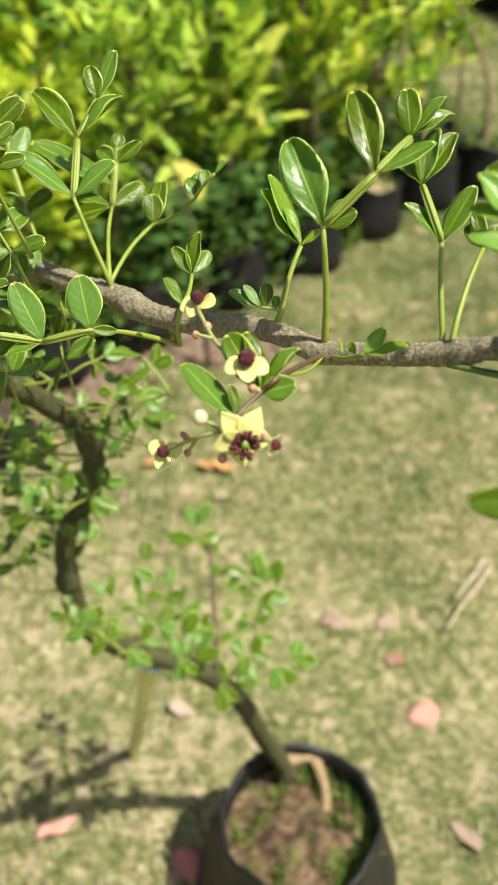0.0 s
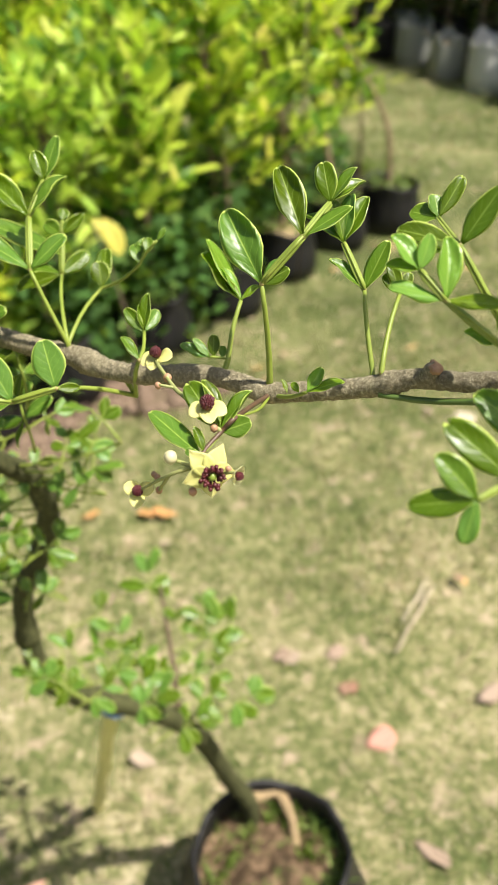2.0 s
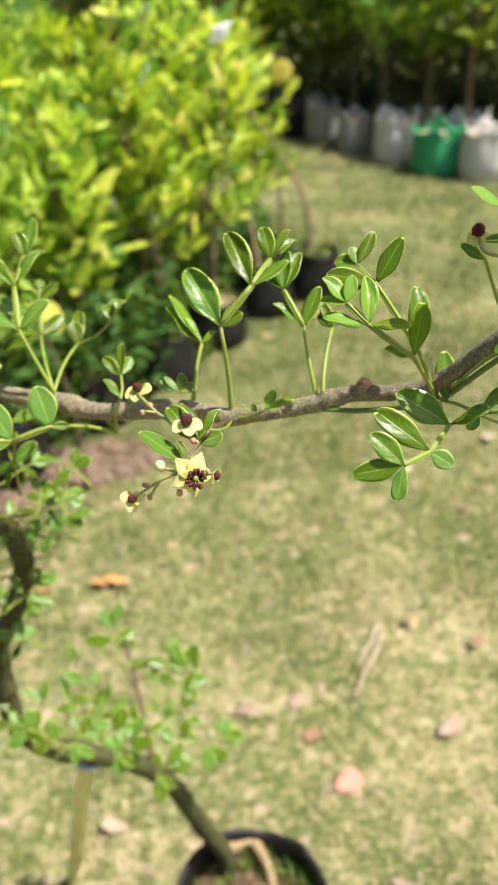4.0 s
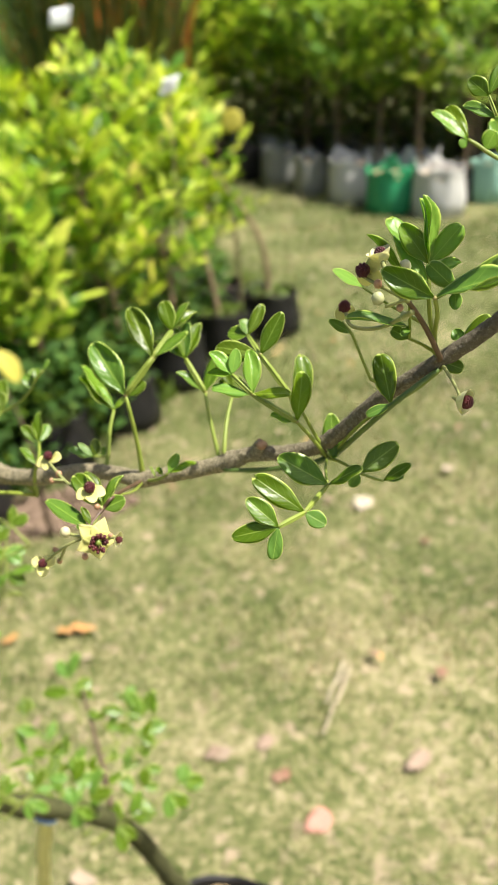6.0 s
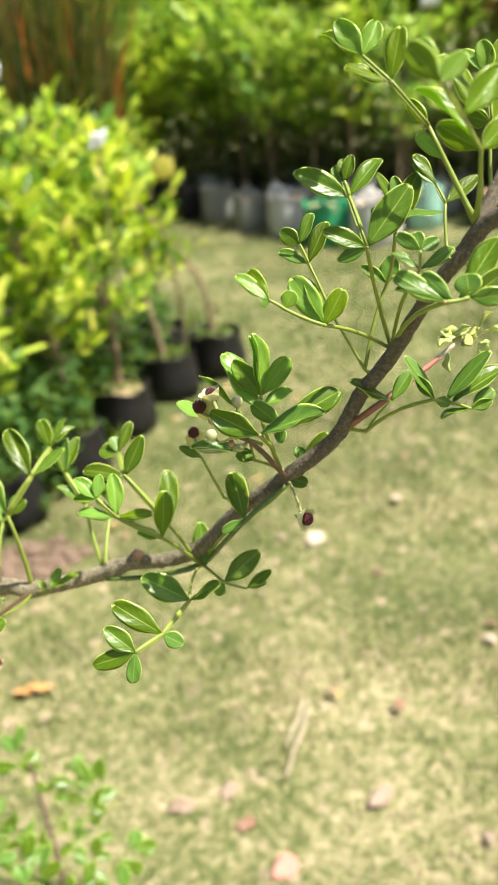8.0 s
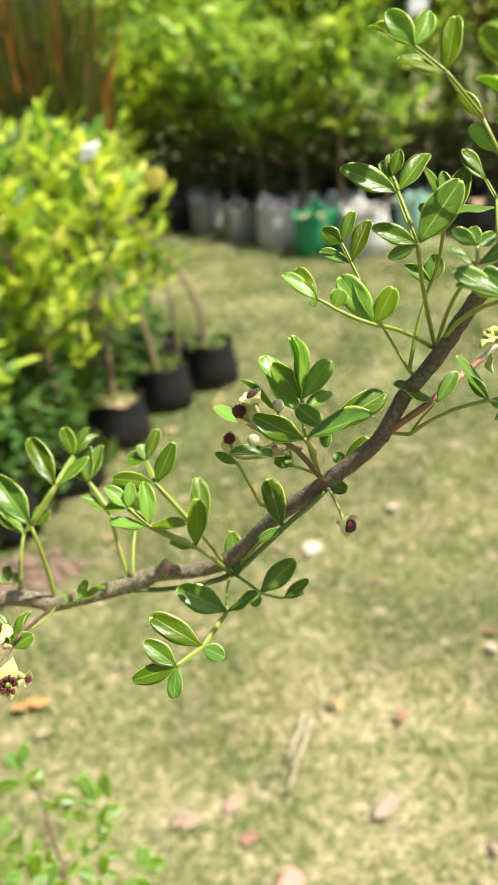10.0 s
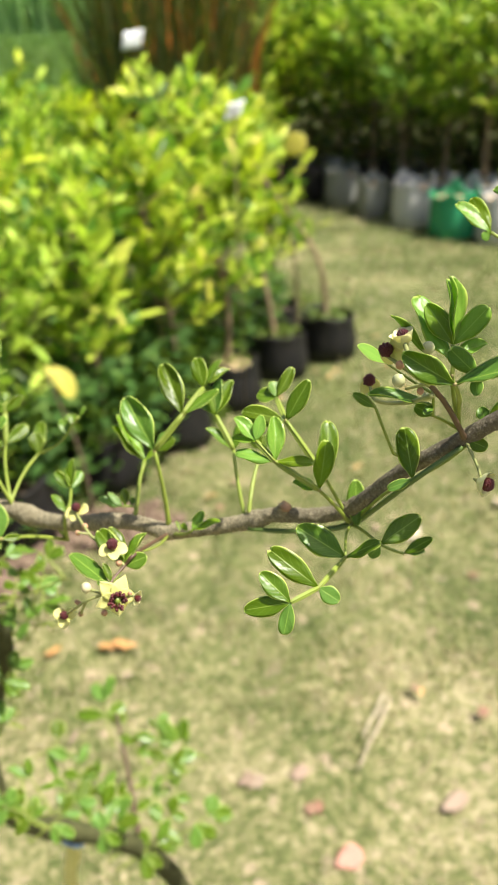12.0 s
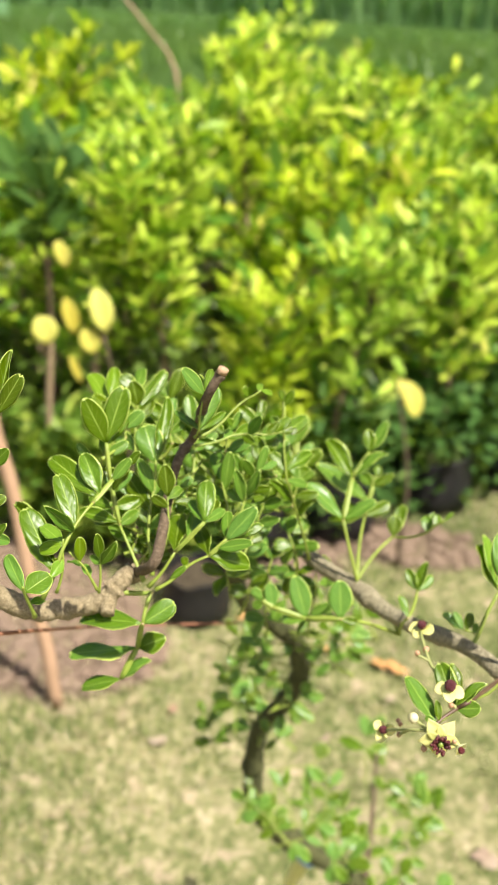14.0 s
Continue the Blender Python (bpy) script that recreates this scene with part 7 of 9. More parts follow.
# leaves low on the trunk
leaf_spray([(-0.1225, 0.5128, 1.045), (-0.144, 0.5227, 1.0502), (-0.1621, 0.5271, 1.0559), (-0.1695, 0.5306, 1.0602)], 0.0012, 0, [
    (3, (-0.1812, 0.5306, 1.0602), 0.0101, -54),
    (2, (-0.1566, 0.5413, 1.0671), 0.0090, 31),
    (2, (-0.1497, 0.5345, 1.0599), 0.0084, 53),
], shaded=True)
# leaves low on the trunk
leaf_spray([(-0.1359, 0.5428, 0.9561), (-0.1509, 0.5309, 0.9617), (-0.1576, 0.5418, 0.9756), (-0.1623, 0.5465, 0.9816)], 0.0012, 0, [
    (3, (-0.1597, 0.5549, 0.9904), 0.0077, 26),
    (2, (-0.148, 0.5484, 0.9875), 0.0067, 36),
    (2, (-0.1711, 0.5414, 0.9725), 0.0084, -52),
    (2, (-0.146, 0.5452, 0.9749), 0.0048, 44),
], shaded=True)
# leaves low on the trunk
leaf_spray([(-0.1515, 0.555, 0.9165), (-0.2113, 0.5485, 0.9353), (-0.2035, 0.5611, 0.9514), (-0.201, 0.5674, 0.9595)], 0.0012, 0, [
    (3, (-0.192, 0.5723, 0.9666), 0.0074, 53),
    (3, (-0.2069, 0.5752, 0.967), 0.0066, -13),
    (2, (-0.1894, 0.566, 0.9514), 0.0065, 51),
    (2, (-0.2215, 0.5682, 0.9571), 0.0081, 0),
    (2, (-0.1914, 0.553, 0.9451), 0.0064, 29),
], shaded=True)
# leaves low on the trunk
leaf_spray([(-0.1673, 0.5676, 0.86), (-0.192, 0.5672, 0.8608), (-0.1985, 0.5874, 0.8866), (-0.206, 0.5957, 0.8973)], 0.0012, 0, [
    (3, (-0.2052, 0.6109, 0.9124), 0.0158, 17),
    (2, (-0.1767, 0.5991, 0.9045), 0.0122, 20),
    (2, (-0.2262, 0.5886, 0.8781), 0.0168, -51),
    (2, (-0.1758, 0.5896, 0.8844), 0.0092, 24),
], shaded=True)
# leaves low on the trunk
leaf_spray([(-0.1251, 0.5055, 1.0623), (-0.0827, 0.4914, 1.0753), (-0.0756, 0.5031, 1.0904), (-0.0722, 0.5089, 1.0978)], 0.0012, 0, [
    (3, (-0.0748, 0.5179, 1.1101), 0.0080, -7),
    (2, (-0.0582, 0.5065, 1.0876), 0.0115, 56),
    (2, (-0.0927, 0.5116, 1.0974), 0.0118, -44),
    (2, (-0.0624, 0.4966, 1.0825), 0.0099, 43),
], shaded=True)
# leaves low on the trunk
leaf_spray([(-0.1537, 0.4718, 1.1176), (-0.1117, 0.4625, 1.1358), (-0.0993, 0.4669, 1.1414), (-0.0931, 0.4689, 1.144)], 0.0012, 0, [
    (3, (-0.0802, 0.4717, 1.1428), 0.0070, 58),
    (3, (-0.0866, 0.4772, 1.1499), 0.0052, 42),
    (2, (-0.0905, 0.4652, 1.1346), 0.0048, 51),
    (2, (-0.1023, 0.4762, 1.1488), 0.0049, 22),
    (2, (-0.0986, 0.4609, 1.1311), 0.0048, 41),
], shaded=True)
# leaves low on the trunk
leaf_spray([(-0.123, 0.508, 1.058), (-0.0663, 0.4807, 1.0617), (-0.0871, 0.4856, 1.0679), (-0.0973, 0.4879, 1.0709)], 0.0012, 0, [
    (3, (-0.1039, 0.4971, 1.0791), 0.0091, -20),
    (3, (-0.1108, 0.4866, 1.0666), 0.0093, -56),
    (2, (-0.0881, 0.4987, 1.0824), 0.0091, 5),
    (2, (-0.099, 0.4804, 1.0521), 0.0082, -35),
    (2, (-0.0752, 0.4921, 1.0765), 0.0064, 30),
], shaded=True)
# leaves low on the trunk
leaf_spray([(-0.1215, 0.5222, 1.019), (-0.0933, 0.5158, 1.0238), (-0.1097, 0.5204, 1.0297), (-0.1169, 0.5234, 1.0334)], 0.0012, 0, [
    (3, (-0.1193, 0.5283, 1.0421), 0.0070, -11),
    (3, (-0.1304, 0.5262, 1.0335), 0.0082, -50),
    (2, (-0.1079, 0.5289, 1.0393), 0.0076, 19),
    (2, (-0.1206, 0.5166, 1.0229), 0.0096, -54),
], shaded=True)
# leaves low on the trunk
leaf_spray([(-0.1358, 0.493, 1.0835), (-0.0506, 0.4711, 1.1145), (-0.0634, 0.482, 1.1283), (-0.071, 0.4864, 1.1339)], 0.0012, 0, [
    (3, (-0.0907, 0.4911, 1.1365), 0.0082, -14),
    (2, (-0.0594, 0.4907, 1.1411), 0.0081, 26),
    (2, (-0.0802, 0.4729, 1.1195), 0.0084, -26),
    (2, (-0.0497, 0.484, 1.1345), 0.0100, 59),
], shaded=True)
# leaves low on the trunk
leaf_spray([(-0.1273, 0.503, 1.0665), (-0.1691, 0.5098, 1.0661), (-0.1699, 0.5211, 1.0806), (-0.17, 0.5266, 1.0877)], 0.0012, 0, [
    (3, (-0.1645, 0.5327, 1.0925), 0.0054, 47),
    (2, (-0.1581, 0.5281, 1.0837), 0.0095, 55),
    (2, (-0.1866, 0.5256, 1.0822), 0.0070, -50),
], shaded=True)
# leaves low on the trunk
leaf_spray([(-0.1251, 0.5055, 1.0623), (-0.1487, 0.4947, 1.0632), (-0.1298, 0.5007, 1.0708), (-0.1213, 0.5042, 1.0754)], 0.0012, 0, [
    (3, (-0.1005, 0.5042, 1.0796), 0.0085, 29),
    (3, (-0.1196, 0.5163, 1.0842), 0.0087, 19),
    (2, (-0.1152, 0.4977, 1.0606), 0.0072, 27),
    (2, (-0.1383, 0.513, 1.0845), 0.0081, 9),
    (2, (-0.1277, 0.4886, 1.06), 0.0084, -4),
], shaded=True)
# leaves low on the trunk
leaf_spray([(-0.1695, 0.5702, 0.836), (-0.2071, 0.5921, 0.8439), (-0.2276, 0.5954, 0.848), (-0.2374, 0.5975, 0.8507)], 0.0012, 0, [
    (3, (-0.2495, 0.6077, 0.8577), 0.0083, -21),
    (2, (-0.2276, 0.609, 0.8617), 0.0077, -26),
    (2, (-0.2367, 0.5894, 0.8375), 0.0081, -50),
    (2, (-0.2161, 0.6004, 0.8588), 0.0066, 26),
], shaded=True)
twig([(0.029, 0.278, 1.268), (0.0114, 0.2263, 1.2922), (0.0048, 0.2212, 1.289), (-0.003, 0.2118, 1.2852), (0, 0.205, 1.283)], 0.0009, "peduncle")
twig([(0.0048, 0.2212, 1.289), (-0.0008, 0.2261, 1.292), (-0.0064, 0.2355, 1.2942), (-0.0107, 0.2433, 1.2946), (-0.0174, 0.2646, 1.294)], 0.0009, "pedicel")
twig([(-0.0107, 0.2433, 1.2946), (-0.0163, 0.2442, 1.2956)], 0.0006, "pedicel")
twig([(-0.0064, 0.2097, 1.2825), (-0.0142, 0.2117, 1.2785), (-0.0257, 0.2218, 1.2647)], 0.0007, "pedicel")
twig([(-0.0142, 0.2117, 1.2785), (-0.0184, 0.2215, 1.2644)], 0.0007, "pedicel")
twig([(-0.0064, 0.21, 1.2829), (-0.0133, 0.2136, 1.2842)], 0.0008, "pedicel")
twig([(0.0014, 0.2087, 1.278), (0.006, 0.2051, 1.2831), (0.01, 0.2027, 1.2834)], 0.0007, "pedicel")
flower((0, 0.2048, 1.2828), (0.14, -0.95, 0.26), 0.0100, 98, 1)
flower((0.0003, 0.2225, 1.3004), (-0.014, -0.50, 0.86), 0.0063, 76, 0, 0.0030, (205, 272, 340))
flower((-0.0261, 0.2216, 1.2647), (-0.08, -0.62, 0.78), 0.0056, 74, 0, 0.0023, (155, 22, 268))
flower((-0.0171, 0.2665, 1.2968), (-0.38, -0.40, 0.83), 0.0068, 74, 0, 0.0026, (285, 10, 232))
flower((0.0093, 0.2026, 1.2832), (0.748, -0.648, -0.143), 0.0038, 66, 0, 0.0017)
bud((-0.0134, 0.2122, 1.2857), 0.0025)
bud((-0.0188, 0.2245, 1.2683), 0.0013)
bud((-0.0184, 0.2216, 1.2645), 0.0014)
bud((0.006, 0.2058, 1.284), 0.0012)
bud((-0.0131, 0.2519, 1.2939), 0.0017)
bud((-0.0168, 0.2502, 1.2918), 0.0014)
bud((0.0022, 0.2204, 1.2912), 0.0015)
bud((-0.0064, 0.2063, 1.2749), 0.0016)
bud((-0.02, 0.2276, 1.2673), 0.0012)
flower((0.1166, 0.1712, 1.4085), (-0.30, 0.10, 0.92), 0.0060, 48, 0, 0.0025)
flower((0.1133, 0.1795, 1.4004), (-0.62, -0.60, 0.10), 0.0062, 84, 0, 0.0031, (330, 30, 270))
flower((0.1143, 0.2028, 1.3785), (-0.20, -0.90, 0.30), 0.0054, 74, 0, 0.0029, (312, 250))
flower((0.1484, 0.1563, 1.3499), (0.60, -0.78, -0.06), 0.0064, 54, 0, 0.0030, (180, 105, 30, 300, 235))
bud((0.1275, 0.1732, 1.4020), 0.0025, "green_bud")
bud((0.1130, 0.1636, 1.3941), 0.0025, "green_bud")
bud((0.1155, 0.1700, 1.3975), 0.0017)
bud((0.1195, 0.1580, 1.3915), 0.0014)
bud((0.1250, 0.1660, 1.3850), 0.0018, "green_bud")
twig([(0.1222, 0.1585, 1.3941), (0.1207, 0.1556, 1.3953), (0.1184, 0.164, 1.398), (0.1165, 0.1708, 1.4075)], 0.0011, "pedicel")
twig([(0.1490, 0.1850, 1.3570), (0.1474, 0.1792, 1.3600), (0.1372, 0.1716, 1.3760), (0.1294, 0.1664, 1.3864), (0.1222, 0.1585, 1.3941)], 0.0012, "peduncle")
twig([(0.1207, 0.1556, 1.3953), (0.1150, 0.1610, 1.3915)], 0.0008, "pedicel")
twig([(0.1290, 0.1670, 1.3870), (0.1262, 0.1650, 1.3850)], 0.0008, "pedicel")
twig([(0.1207, 0.1556, 1.3953), (0.1275, 0.1730, 1.3995)], 0.0008, "pedicel")
twig([(0.1207, 0.1556, 1.3953), (0.1166, 0.1751, 1.396), (0.1131, 0.1793, 1.3980)], 0.0008, "pedicel")
twig([(0.123, 0.1548, 1.3905), (0.1266, 0.1931, 1.3709), (0.1157, 0.1966, 1.3716), (0.1142, 0.2022, 1.3770)], 0.0009, "pedicel")
twig([(0.1502, 0.1821, 1.3556), (0.149, 0.1681, 1.3525), (0.1470, 0.1574, 1.3503)], 0.0007, "pedicel")
twig([(0.172, 0.17, 1.38), (0.1855, 0.1572, 1.3962), (0.2033, 0.1631, 1.4016), (0.2198, 0.1729, 1.4033)], 0.0014, "pink_shoot")
twig([(0.2033, 0.1631, 1.4016), (0.2198, 0.1729, 1.4033), (0.226, 0.173, 1.407), (0.2328, 0.1725, 1.4099)], 0.0012, "pale_shoot")
young_leaves((0.2303, 0.1731, 1.4097))
twig([(0.114, 0.222, 1.296), (0.1036, 0.2238, 1.2937), (0.0846, 0.2382, 1.286), (0.0678, 0.2487, 1.2833)], 0.0014, "green_stem")
twig([(0.1172, 0.2217, 1.2973), (0.1283, 0.1828, 1.3393), (0.1484, 0.1817, 1.3536)], 0.0013, "green_stem")
twig([(-0.2112, 0.1877, 1.2971), (-0.2435, 0.3774, 1.1468), (-0.2006, 0.4239, 1.1245), (-0.1654, 0.4515, 1.1146)], 0.0010, "dead_twig")
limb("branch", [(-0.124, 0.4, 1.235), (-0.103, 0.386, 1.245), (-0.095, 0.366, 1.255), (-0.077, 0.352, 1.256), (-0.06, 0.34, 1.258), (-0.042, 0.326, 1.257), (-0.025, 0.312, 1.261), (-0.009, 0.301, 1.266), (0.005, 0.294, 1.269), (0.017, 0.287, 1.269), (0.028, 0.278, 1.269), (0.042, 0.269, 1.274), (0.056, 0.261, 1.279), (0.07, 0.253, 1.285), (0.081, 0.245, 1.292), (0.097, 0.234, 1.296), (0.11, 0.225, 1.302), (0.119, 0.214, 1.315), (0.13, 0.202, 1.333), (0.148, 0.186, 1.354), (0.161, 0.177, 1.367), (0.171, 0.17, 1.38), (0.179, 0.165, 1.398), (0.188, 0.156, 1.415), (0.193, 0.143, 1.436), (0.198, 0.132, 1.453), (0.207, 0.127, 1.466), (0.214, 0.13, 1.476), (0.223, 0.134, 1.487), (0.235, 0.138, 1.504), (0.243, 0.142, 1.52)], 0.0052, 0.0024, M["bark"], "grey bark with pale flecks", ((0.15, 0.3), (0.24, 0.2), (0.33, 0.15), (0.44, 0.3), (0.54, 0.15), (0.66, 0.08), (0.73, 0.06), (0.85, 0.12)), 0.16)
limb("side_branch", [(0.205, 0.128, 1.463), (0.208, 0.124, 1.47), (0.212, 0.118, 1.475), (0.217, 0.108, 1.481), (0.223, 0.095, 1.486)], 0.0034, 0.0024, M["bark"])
limb("left_branch", [(-0.2409, 0.1687, 1.3426), (-0.2207, 0.1797, 1.331), (-0.2084, 0.1867, 1.3202), (-0.1949, 0.193, 1.312), (-0.182, 0.2021, 1.3095), (-0.167, 0.2084, 1.3137), (-0.1611, 0.214, 1.3211), (-0.1574, 0.219, 1.3243), (-0.1543, 0.2222, 1.3243)], 0.0054, 0.0046, M["pale_bark"], "pale tan bark", ((0.5, 0.2), (0.72, 0.35), (0.9, 0.2)), 0.22, 520.0)
limb("branch_stub", [(-0.1638, 0.2112, 1.3173), (-0.1625, 0.2063, 1.3138), (-0.1611, 0.2021, 1.3119)], 0.0042, 0.0034, M["pale_bark"])
limb("dark_stem", [(-0.1551, 0.2219, 1.3243), (-0.1395, 0.207, 1.3435), (-0.1413, 0.2224, 1.3515), (-0.1474, 0.2464, 1.3585), (-0.1468, 0.2582, 1.3717), (-0.1416, 0.2654, 1.3825), (-0.1266, 0.2374, 1.4161), (-0.1193, 0.2378, 1.4307)], 0.0027, 0.0021, M["brown_bark"], "dark brown pruned stem", ((0.62, 0.35), (0.8, 0.25), (0.97, 0.35)))
limb("branch_stub", [(0.083, 0.24, 1.295), (0.084, 0.239, 1.2992), (0.085, 0.238, 1.3002)], 0.0034, 0.0024, M["bark"])
pruned_end([(0.0845, 0.2385, 1.2995), (0.0852, 0.2378, 1.3011)], 0.0026)
pruned_end([(-0.12, 0.2367, 1.4291), (-0.1189, 0.2372, 1.4318)], 0.0023)
limb("trunk", [(-0.124, 0.4, 1.235), (-0.15, 0.418, 1.214), (-0.166, 0.436, 1.18), (-0.162, 0.462, 1.133), (-0.14, 0.488, 1.092), (-0.123, 0.508, 1.058), (-0.121, 0.527, 1.006), (-0.138, 0.545, 0.949), (-0.165, 0.565, 0.884), (-0.171, 0.572, 0.82), (-0.171, 0.575, 0.816), (-0.167, 0.58, 0.755), (-0.146, 0.595, 0.701), (-0.103, 0.62, 0.646), (-0.047, 0.65, 0.577), (-0.002, 0.69, 0.463), (0.033, 0.725, 0.324), (0.065, 0.745, 0.224), (0.073, 0.75, 0.162)], 0.0066, 0.0142, M["dark_bark"], "dark mossy curving trunk", ((0.3, 0.2), (0.5, 0.25), (0.7, 0.2)), 0.16, 90.0, 16)
limb("root", [(0.057, 0.762, 0.205), (0.087, 0.768, 0.195), (0.116, 0.772, 0.195), (0.129, 0.746, 0.192), (0.135, 0.721, 0.187), (0.136, 0.693, 0.17)], 0.011, 0.007, M["root"], "pale exposed root", (), 0.38, 70.0, 12)
limb("trunk_shoot", [(-0.0302, 0.6595, 0.5758), (-0.0334, 0.6919, 0.6114), (-0.0396, 0.74, 0.6406), (-0.0459, 0.7878, 0.663)], 0.0042, 0.002, M["brown_bark"], "thin upright shoot on the trunk")

# ---- black bag of the shrub ----


def nursery_bag(at, r, h, material, soil, label, group="", fold=0.05, seed=1, wide=1.08, depth=0.80, top=1.0, slump=0.14):
    """A round polythene grow bag, creased and rolled at the rim, filled with soil."""
    at = Vector(at)
    ob = thing("nursery_bag", at, label, "grow bag", group)
    bm = bmesh.new()
    sides, rings = 40, []
    prof = [(0.90, 0.0), (1.0 * wide, 0.04), (1.02 * wide, 0.35), (1.0, 0.7), (0.98, 0.94), (1.0, 1.0), (0.965, 1.015), (0.94, 0.98), (0.93, 0.72)]
    for k, (pr, pz) in enumerate(prof):
        ring = []
        for s in range(sides):
            a = 2 * math.pi * s / sides
            w = fold * noise.noise((math.cos(a) * 2.3 + seed, math.sin(a) * 2.3, pz * 1.6)) + 0.4 * fold * noise.noise((math.cos(a) * 7 + seed, math.sin(a) * 7, pz * 4))
            w += (top - 1.0) * min(1.0, pz * 1.2)
            rim = slump * noise.noise((math.cos(a) * 1.4, math.sin(a) * 1.4, seed + 5.0)) * pz
            ring.append(bm.verts.new(at + Vector((math.cos(a) * r * (pr + w), math.sin(a) * r * (pr + w), h * (pz + rim)))))
        rings.append(ring)
    for a, b in zip(rings, rings[1:]):
        for s in range(sides):
            bm.faces.new((a[s], a[(s + 1) % sides], b[(s + 1) % sides], b[s]))
    bm.faces.new(rings[0][::-1])
    part("bag", bm, material, ob)
    bm = bmesh.new()
    n = 14
    last = None
    for k in range(n + 1):
        q = k / n
        ring = []
        for s in range(sides):
            a = 2 * math.pi * s / sides
            p = Vector((math.cos(a) * r * 0.955 * top * q, math.sin(a) * r * 0.955 * top * q, 0))
            z = h * depth + 0.018 * noise.noise(p * 22 + Vector((seed, 0, 0))) + 0.009 * noise.noise(p * 60) + 0.015 * (1 - q)
            ring.append(bm.verts.new(at + p + Vector((0, 0, z))))
        if last:
            for s in range(sides):
                bm.faces.new((last[s], ring[s], ring[(s + 1) % sides], last[(s + 1) % sides]))
        last = ring
    bmesh.ops.remove_doubles(bm, verts=bm.verts, dist=1e-5)
    part("soil", bm, soil, ob)
    return ob


nursery_bag(BAG, 0.144, 0.225, M["black"], M["soil"], "black polythene grow bag with weedy soil round the shrub", "", 0.07, 3, 1.12, 0.74, 0.84)
tagged(blades("weeds", 1300, BAG.x - 0.12, BAG.x + 0.12, BAG.y - 0.12, BAG.y + 0.12, 0.022, 0.006, M["bag_weed"], 9,
              lambda x, y, g: math.hypot(x - BAG.x, y - BAG.y) < 0.108 and noise.noise((x * 24, y * 24, 0)) > (-0.1 if x > BAG.x + 0.04 else 0.22), 0.9, 0.168),
       "small green weeds on the potting soil", "weeds", "", "stuff")

# ---- clods on the bare earth ----


tagged(blades("weeds", 2600, BAG.x - 0.125, BAG.x + 0.125, BAG.y - 0.125, BAG.y + 0.125, 0.038, 0.005, M["bag_weed"], 12,
              lambda x, y, g: 0.093 < math.hypot(x - BAG.x, y - BAG.y) < 0.112 and (x - BAG.x > 0.01 or g.random() < 0.25) and noise.noise((x * 40, y * 40, 2.0)) > -0.15, 0.9, 0.155),
       "tufts of grass along the inner edge of the grow bag", "grass", "", "stuff")


def clods(count, seed):
    rng = random.Random(seed)
    verts, faces = [], []
    src = bmesh.new()
    bmesh.ops.create_icosphere(src, subdivisions=1, radius=1.0)
    src.verts.index_update()
    sv, sf = [v.co.copy() for v in src.verts], [[v.index for v in f.verts] for f in src.faces]
    src.free()
    while count:
        x, y = rng.uniform(-1.7, 0.3), rng.uniform(1.2, 2.8)
        if not soil_at(x, y):
            continue
        count -= 1
        r = 0.006 + 0.028 * rng.random() ** 3
        k = len(verts)
        verts += [Vector((x, y, r * 0.2)) + Vector((v.x, v.y, v.z * 0.7)) * r * (1 + 0.5 * noise.noise(v * 2 + Vector((x * 9, y * 9, 0)))) for v in sv]
        faces += [tuple(k + i for i in f) for f in sf]
    return new("clods", raw_mesh("clods", verts, faces, M["earth"]))


tagged(clods(2600, 15), "crumbs and clods of dry brown earth", "earth", "", "stuff")

# ---- stakes and poles ----


def stake(name, a, b, r, material, label, category, rings=0):
    ob = thing(name, a, label, category)
    bm = bmesh.new()
    line = [Vector(a).lerp(Vector(b), t / 24) for t in range(25)]
    for k, p in enumerate(line):
        p += Vector((noise.noise((k * 0.3, 1, r * 90)), noise.noise((k * 0.3, 4, r * 90)), 0)) * r * 0.5
    tube(bm, line, lambda t: r * (1.05 - 0.15 * t) * (1.12 if rings and abs((t * rings) % 1 - 0.5) < 0.03 else 1.0), 10, 1.0, 0.08, 60)
    part("shaft", bm, material, ob)
    return ob


prop = stake("bamboo_stake", (-0.20, 0.90, 0.0), (-0.105, 0.63, 0.64), 0.0105, M["bamboo"], "greenish split bamboo stake propping the shrub's trunk", "stake", 3)
bm = bmesh.new()
ring = [Vector((-0.1055 + 0.014 * math.cos(a * 0.5236), 0.632 + 0.016 * math.sin(a * 0.5236), 0.625 + 0.003 * math.sin(a))) for a in range(13)]
tube(bm, ring, lambda t: 0.0035, 6, 1.0, 0.2, 200)
part("tie", bm, plain_material("blue_string", (0.16, 0.28, 0.42), (0.26, 0.38, 0.52), 90.0, 0.6), prop, "pale blue plastic string")
stake("wooden_pole", (-0.85, 1.31, 0.0), (-1.02, 1.36, 0.95), 0.016, M["pole"], "bare reddish-brown wooden pole stuck in the earth", "pole")


def dry_branch(points):
    ob = thing("dry_branch", points[0], "bare dry branch leaning out of the saplings", "branch")
    bm = bmesh.new()
    tube(bm, smooth_line(points, 6), lambda t: 0.013 * (1.1 - 0.4 * t), 9, 1.0, 0.12, 30)
    part("shaft", bm, M["stem_bark"], ob)
    return ob


dry_branch([(-1.7843, 4.5267, 0), (-1.7843, 4.5267, 1.0907), (-1.8637, 4.6226, 1.3135), (-2.0157, 4.6617, 1.466), (-2.386, 4.7403, 1.8061)])

# ---- potted lime saplings ----


